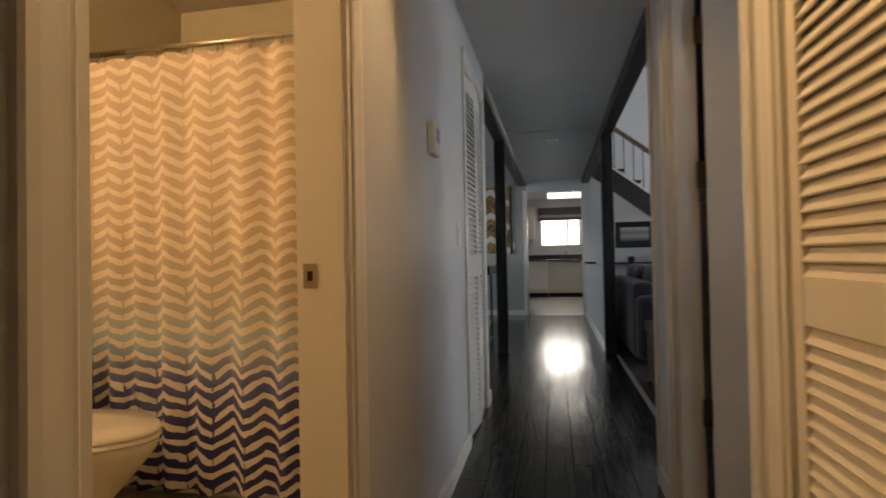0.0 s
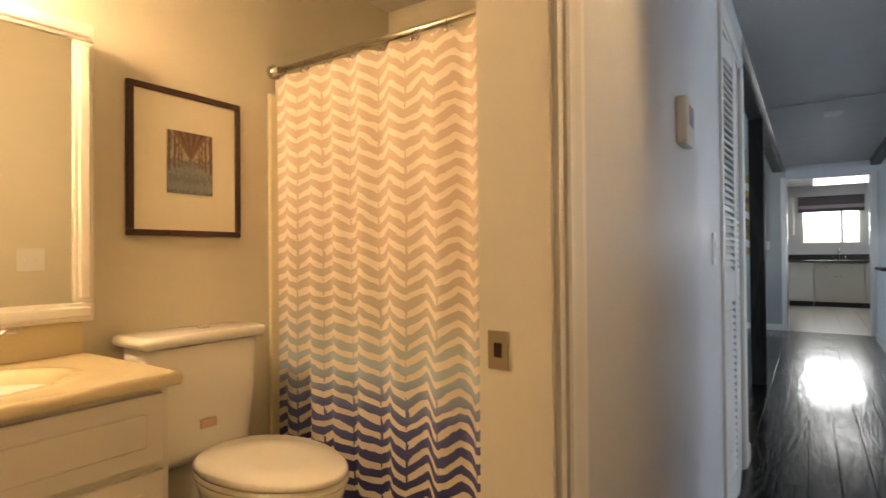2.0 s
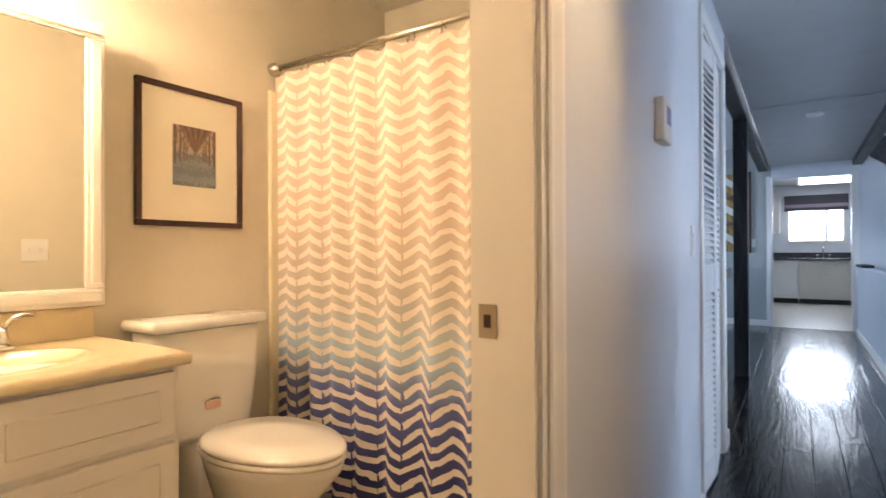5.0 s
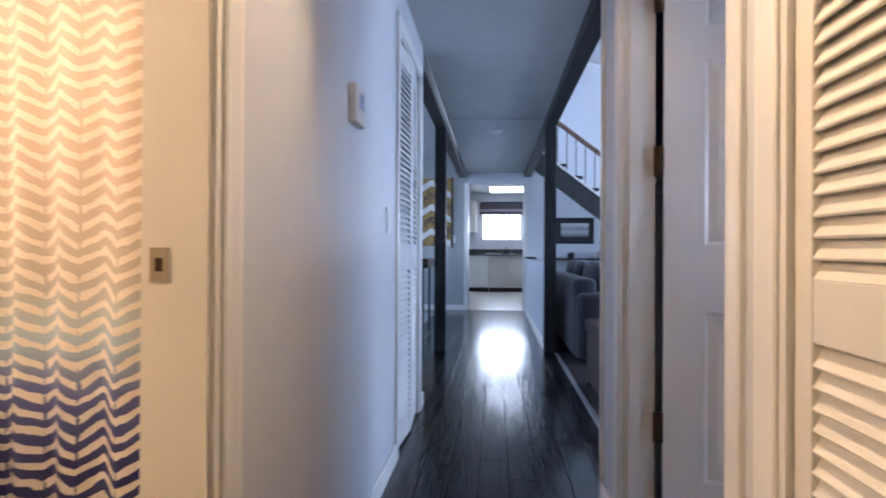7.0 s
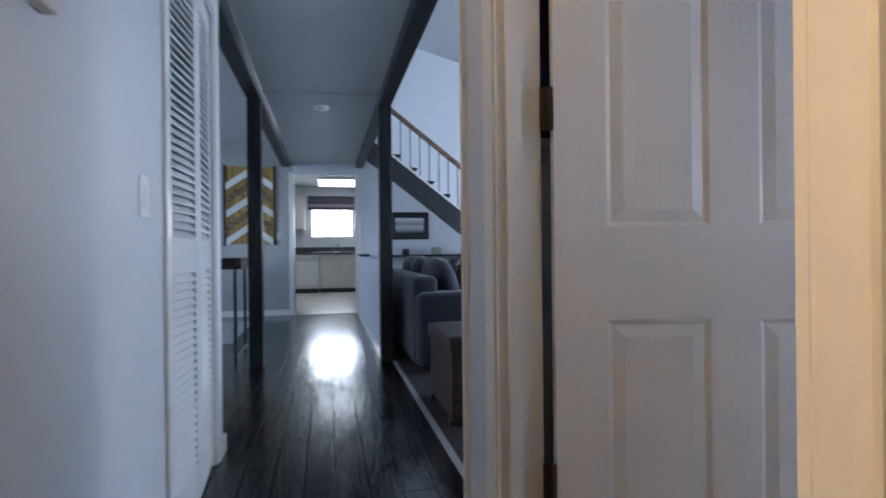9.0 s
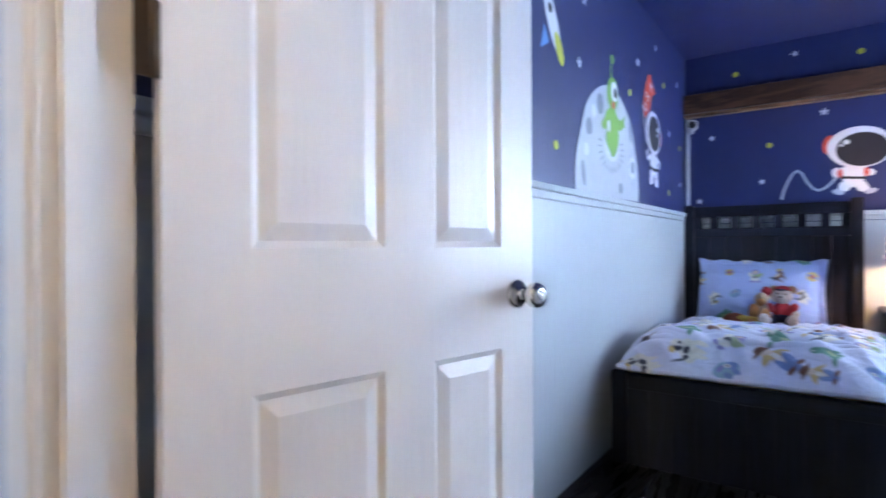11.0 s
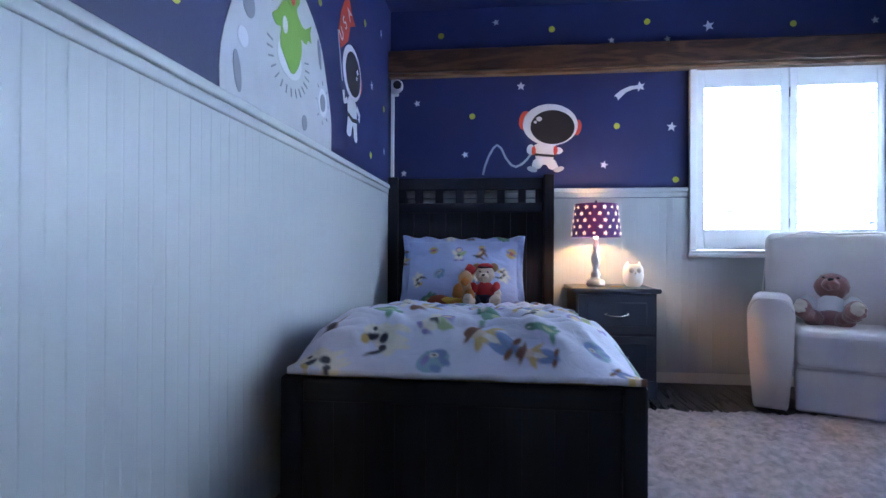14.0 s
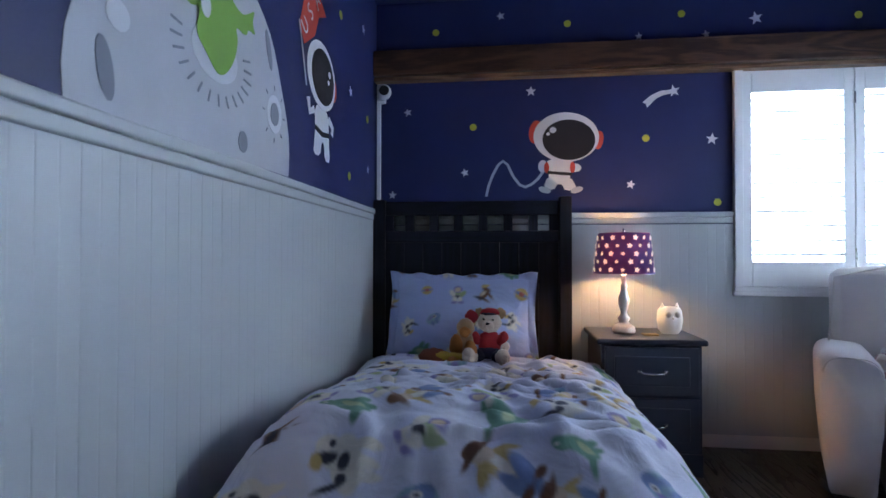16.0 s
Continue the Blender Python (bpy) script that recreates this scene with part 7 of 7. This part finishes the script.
def base_unit(x0, x1, doors):
    root = thing("base_cabinet", pose(0, 0, -0.002), "white kitchen base cabinet with panelled doors", "cabinet", "kitchen base cabinets")
    part("body", bx(x0 + 0.002, x1 - 0.002, 16.14, 16.74, 0.10, 0.868), CABW, root)
    part("toe_kick", bx(x0 + 0.002, x1 - 0.002, 16.20, 16.74, 0, 0.10), BLACK, root)
    w = (x1 - x0) / doors
    for k in range(doors):
        a, b = x0 + w * k + 0.012, x0 + w * (k + 1) - 0.012
        for nm, lo, hi in (("drawer", 0.70, 0.85), ("cabinet_door", 0.12, 0.68)):
            bm = bmesh.new()
            box(bm, a, b, 16.12, 16.14, lo, hi, 0.004)
            box(bm, a + 0.05, b - 0.05, 16.112, 16.122, lo + 0.045, hi - 0.045, 0.004)
            d = part(nm, bm, CABW, root)
            bm = bmesh.new()
            ball(bm, ((a + b) / 2 if nm == "drawer" else (b - 0.03 if k % 2 == 0 else a + 0.03), 16.10, (lo + hi) / 2 if nm == "drawer" else hi - 0.08), (0.012, 0.012, 0.012), 0, 10, 6)
            part("knob", bm, CHROME, d)


base_unit(-0.14, 0.66, 2)
base_unit(0.66, 1.46, 2)
dw = thing("dishwasher", pose(0, 0, -0.002), "white dishwasher with a black toe panel", "dishwasher")
part("body", bx(-0.76, -0.145, 16.16, 16.74, 0.1, 0.868), WHITE_PL, dw)
part("door", bx(-0.755, -0.15, 16.12, 16.16, 0.16, 0.72, 0.01), WHITE_PL, dw)
part("control_panel", bx(-0.755, -0.15, 16.115, 16.16, 0.73, 0.865, 0.008), WHITE_PL, dw)
part("toe_panel", bx(-0.755, -0.15, 16.17, 16.2, 0, 0.15), BLACK, dw)
tagged(part("kitchen_worktop", bx(-1.4, 1.5, 16.08, 16.745, 0.868, 0.908, 0.008), mat("dark_stone_worktop", (0.05, 0.05, 0.055), 0.2, var=0.4, scale=40)), "dark speckled kitchen worktop over the cabinets", "worktop")
tagged(part("kitchen_backsplash", bx(-1.4, 1.5, 16.735, 16.748, 0.91, 1.02, 0.002), mat("dark_stone_upstand", (0.05, 0.05, 0.055), 0.25, var=0.4, scale=40)), "dark stone upstand behind the worktop", "upstand", kind="structure")
kf = thing("kitchen_faucet", pose(0.28, 16.62, 0.906), "chrome kitchen faucet behind the sink", "faucet")
b_ = bmesh.new()
tube(b_, [(0, 0, 0), (0, 0, 0.16), (0, -0.04, 0.22), (0, -0.12, 0.22), (0, -0.15, 0.18)], 0.013, 10)
part("spout", b_, CHROME, kf)
for x in (-0.1, 0.1):
    b_ = bmesh.new()
    lathe(b_, [(0.022, 0), (0.015, 0.05), (0.026, 0.06), (0.02, 0.075)], 14, pose(x, 0, 0))
    part("handle", b_, CHROME, kf)
wn = thing("window_3", pose(-0.30, KY, 1.27), "bright kitchen window with a dark roman blind", "window", kind="structure")
for a in ((-0.05, 0.97, -0.06, 0.0), (-0.05, 0.97, 0.83, 0.88), (-0.05, 0.0, 0, 0.83), (0.92, 0.97, 0, 0.83)):
    part("frame", bx(a[0], a[1], -0.02, 0.05, a[2], a[3], 0.004), TRIM, wn)
part("sash_bar", bx(0.62, 0.67, 0.0, 0.04, 0, 0.83), TRIM, wn)
bl = thing("roman_blind", pose(-0.33, KY - 0.02, 2.16), "dark grey roman blind drawn half up", "blind")
BLF = mat("dark_grey_blind_cloth", (0.07, 0.065, 0.075), 0.9, bump=0.4, bscale=150)
# one low fold is coloured paler mauve for window light coming through the cloth
for k in range(4):
    part("fold", bx(-0.06, 1.04, -0.055 - 0.008 * k, -0.035, -0.275 + 0.07 * k, -0.275 + 0.07 * (k + 1) + 0.010, 0.01), BLF if k != 1 else mat("backlit_mauve_blind_cloth", (0.26, 0.22, 0.26), 0.9), bl)
part("head_rail", bx(-0.06, 1.04, -0.05, 0.0, 0.0, 0.05, 0.004), BLF, bl)
kl = thing("kitchen_ceiling_light", pose(0.30, 15.6, 2.44), "rectangular lit fluorescent kitchen ceiling light", "ceiling lamp")
part("frame", bx(-0.46, 0.46, -0.62, 0.62, -0.05, 0.0, 0.006), TRIM, kl)
part("diffuser", bx(-0.42, 0.42, -0.58, 0.58, -0.06, -0.05), glow("lit_diffuser", (0.92, 0.96, 1.0), 4.5), kl, "glowing white diffuser")
up = thing("wall_cabinet", pose(0, 0, 0), "white kitchen wall cabinet beside the window", "cabinet")
part("body", bx(-1.395, -0.46, 16.42, 16.745, 1.42, 2.2), CABW, up)
part("cabinet_door", bx(-0.92, -0.47, 16.40, 16.42, 1.43, 2.19, 0.004), CABW, up)
up = thing("wall_cabinet", pose(0, 0, 0), "dark-edged wall cabinet beside the window", "cabinet")
part("body", bx(0.78, 1.4, 16.42, 16.745, 1.25, 2.2), CABW, up)
part("cabinet_door", bx(0.79, 1.39, 16.40, 16.42, 1.26, 2.19, 0.004), CABW, up)
fr = thing("refrigerator", pose(-1.02, 13.6, -0.002), "white refrigerator with long handles", "refrigerator")
part("body", bx(-0.37, 0.30, -0.4, 0.4, 0.04, 1.72, 0.012), WHITE_PL, fr)
for lo, hi in ((0.06, 1.15), (1.17, 1.71)):
    dr = part("door", bx(0.302, 0.35, -0.395, 0.395, lo, hi, 0.012), WHITE_PL, fr)
    b_ = bmesh.new()
    tube(b_, [(0.35, -0.33, lo + 0.08), (0.385, -0.33, lo + 0.12), (0.385, -0.33, hi - 0.12), (0.35, -0.33, hi - 0.08)], 0.011, 8)
    part("handle", b_, WHITE_PL, dr)
casing = lambda x: tagged(part("door_casing", bx(x - 0.03, x + 0.03, 11.982, 12.0, 0, 2.10, 0.004), TRIM), "white casing of the kitchen opening", "trim", kind="structure")
casing(-0.49)
casing(0.49)
for x0, x1 in ((-0.46, -0.445), (0.445, 0.46)):
    tagged(part("opening_lining", bx(x0, x1, 11.99, 12.125, 0, 2.07), TRIM), "white lining of the kitchen opening", "trim", kind="structure")

# ---- outside ----
skyboard = glow("bright_overcast", (0.93, 0.97, 1.0), 12.0)
for nm, a, sky_ in (("backdrop_east", (8.6, 8.7, -3, 8, -2, 7), skyboard), ("backdrop_kitchen", (-5, 6, 21.0, 21.1, -2, 7), glow("dull_overcast", (0.93, 0.97, 1.0), 6.0))):
    tagged(part(nm, bx(*a), sky_), "plain bright overcast sky outside the windows", "backdrop", kind="structure")
tagged(part("backdrop_south", bx(-1, 8.6, -2.6, -2.5, -2, 7), skyboard), "plain bright overcast sky outside the window", "backdrop", kind="structure")
tagged(part("ground", bx(-60, 60, -60, 80, -0.5, -0.14), mat("garden_ground", (0.16, 0.15, 0.11), 0.9, bump=0.5)), "bare garden ground round the house", "ground", kind="structure")
rnd = random.Random(5)
b_ = bmesh.new()
for k in range(700):
    c = Vector((6.4 + rnd.gauss(0, 0.35), 1.75 + rnd.gauss(0, 0.6), 0.25 + abs(rnd.gauss(0, 0.36))))
    m = Matrix.Translation(c) @ Euler((rnd.uniform(0, 6), rnd.uniform(0, 6), rnd.uniform(0, 6))).to_matrix().to_4x4()
    prism(b_, [(0, -0.07), (0.03, -0.02), (0.025, 0.04), (0, 0.08), (-0.025, 0.04), (-0.03, -0.02)], 0.002, m)
tagged(part("shrub_leaves", b_, mat("sunlit_leaves", (0.12, 0.20, 0.07), 0.6, var=0.3)), "leafy green garden shrub outside the window", "shrub", kind="stuff")


# ---- boards, planks and tiles ----
wn_ = bpy.data.objects["wall_bedroom_north"]
def bead_mesh(name, w, h, t):
    bm = bmesh.new()
    prism(bm, [(0.0002, 0), (0.0002, t - 0.0006), (0.003, t), (w * 0.5 - 0.003, t), (w * 0.5, t - 0.0006), (w * 0.5 + 0.003, t), (w - 0.003, t), (w - 0.0002, t - 0.0006), (w - 0.0002, 0)], h, Matrix())
    return mesh_of(name, bm, BEAD)


bead = bead_mesh("bead_board", 0.0915, 1.178, 0.014)
x = RW + 0.012
while x + 0.0915 < RE:
    piece("bead_board", bead, wn_, Matrix(((1, 0, 0, x), (0, -1, 0, RN), (0, 0, 1, 0), (0, 0, 0, 1))))
    x += 0.0915
we_ = bpy.data.objects["wall_bedroom_east"]
beade = bead_mesh("bead_board", 0.0915, 1.156, 0.012)
beads = bead_mesh("bead_board", 0.0915, 0.787, 0.012)
y = RS + 0.005
while y + 0.0915 < RN - 0.014:
    tall = y > 3.10
    piece("bead_board", beade if tall else beads, we_, Matrix(((0, -1, 0, RE), (1, 0, 0, y), (0, 0, 1, 0), (0, 0, 0, 1))))
    y += 0.0915

# hall planks
fl = bpy.data.objects["floor"]
rp = random.Random(11)
PLW = 0.128
lens = (1.15, 1.45, 0.95)
planks = {}
for L in lens:
    planks[L] = mesh_of("plank", bx(-PLW / 2 + 0.0008, PLW / 2 - 0.0008, 0.0008, L - 0.0008, -0.012, 0.0, 0.0014, 1), FLOORW)
x = -0.60 + PLW / 2
while x < 0.56:
    y = 1.6
    y += rp.uniform(0.3, 0.9)
    part("plank", bx(x - PLW / 2 + 0.0008, x + PLW / 2 - 0.0008, 1.602, y - 0.0008, -0.012, 0.0, 0.0014, 1), FLOORW, fl)
    while y < 12.0:
        L = rp.choice(lens)
        if y + L > 12.0:
            part("plank", bx(x - PLW / 2 + 0.0008, x + PLW / 2 - 0.0008, y + 0.0008, 11.998, -0.012, 0.0, 0.0014, 1), FLOORW, fl)
        else:
            piece("plank", planks[L], fl, pose(x, y, rp.uniform(-0.0005, 0.0003)))
        y += L
    x += PLW
rest = bmesh.new()
box(rest, -4.6, -0.601, 6.45, 12.0, -0.012, 0.0)
tagged(part("floor_dining", rest, FLOORW), "dark ebony wood dining floor", "floor", kind="structure")

# kitchen tiles
fk = bpy.data.objects["floor_kitchen"]
TILE = mat("cream_ceramic_tile", (0.62, 0.58, 0.50), 0.25, var=0.05, scale=3)
tile = mesh_of("tile", bx(0.002, 0.303, 0.002, 0.303, -0.006, 0.0, 0.0015, 1), TILE)
for i in range(8):
    for j in range(14):
        piece("tile", tile, fk, pose(-1.06 + 0.305 * i, 12.02 + 0.305 * j, 0))
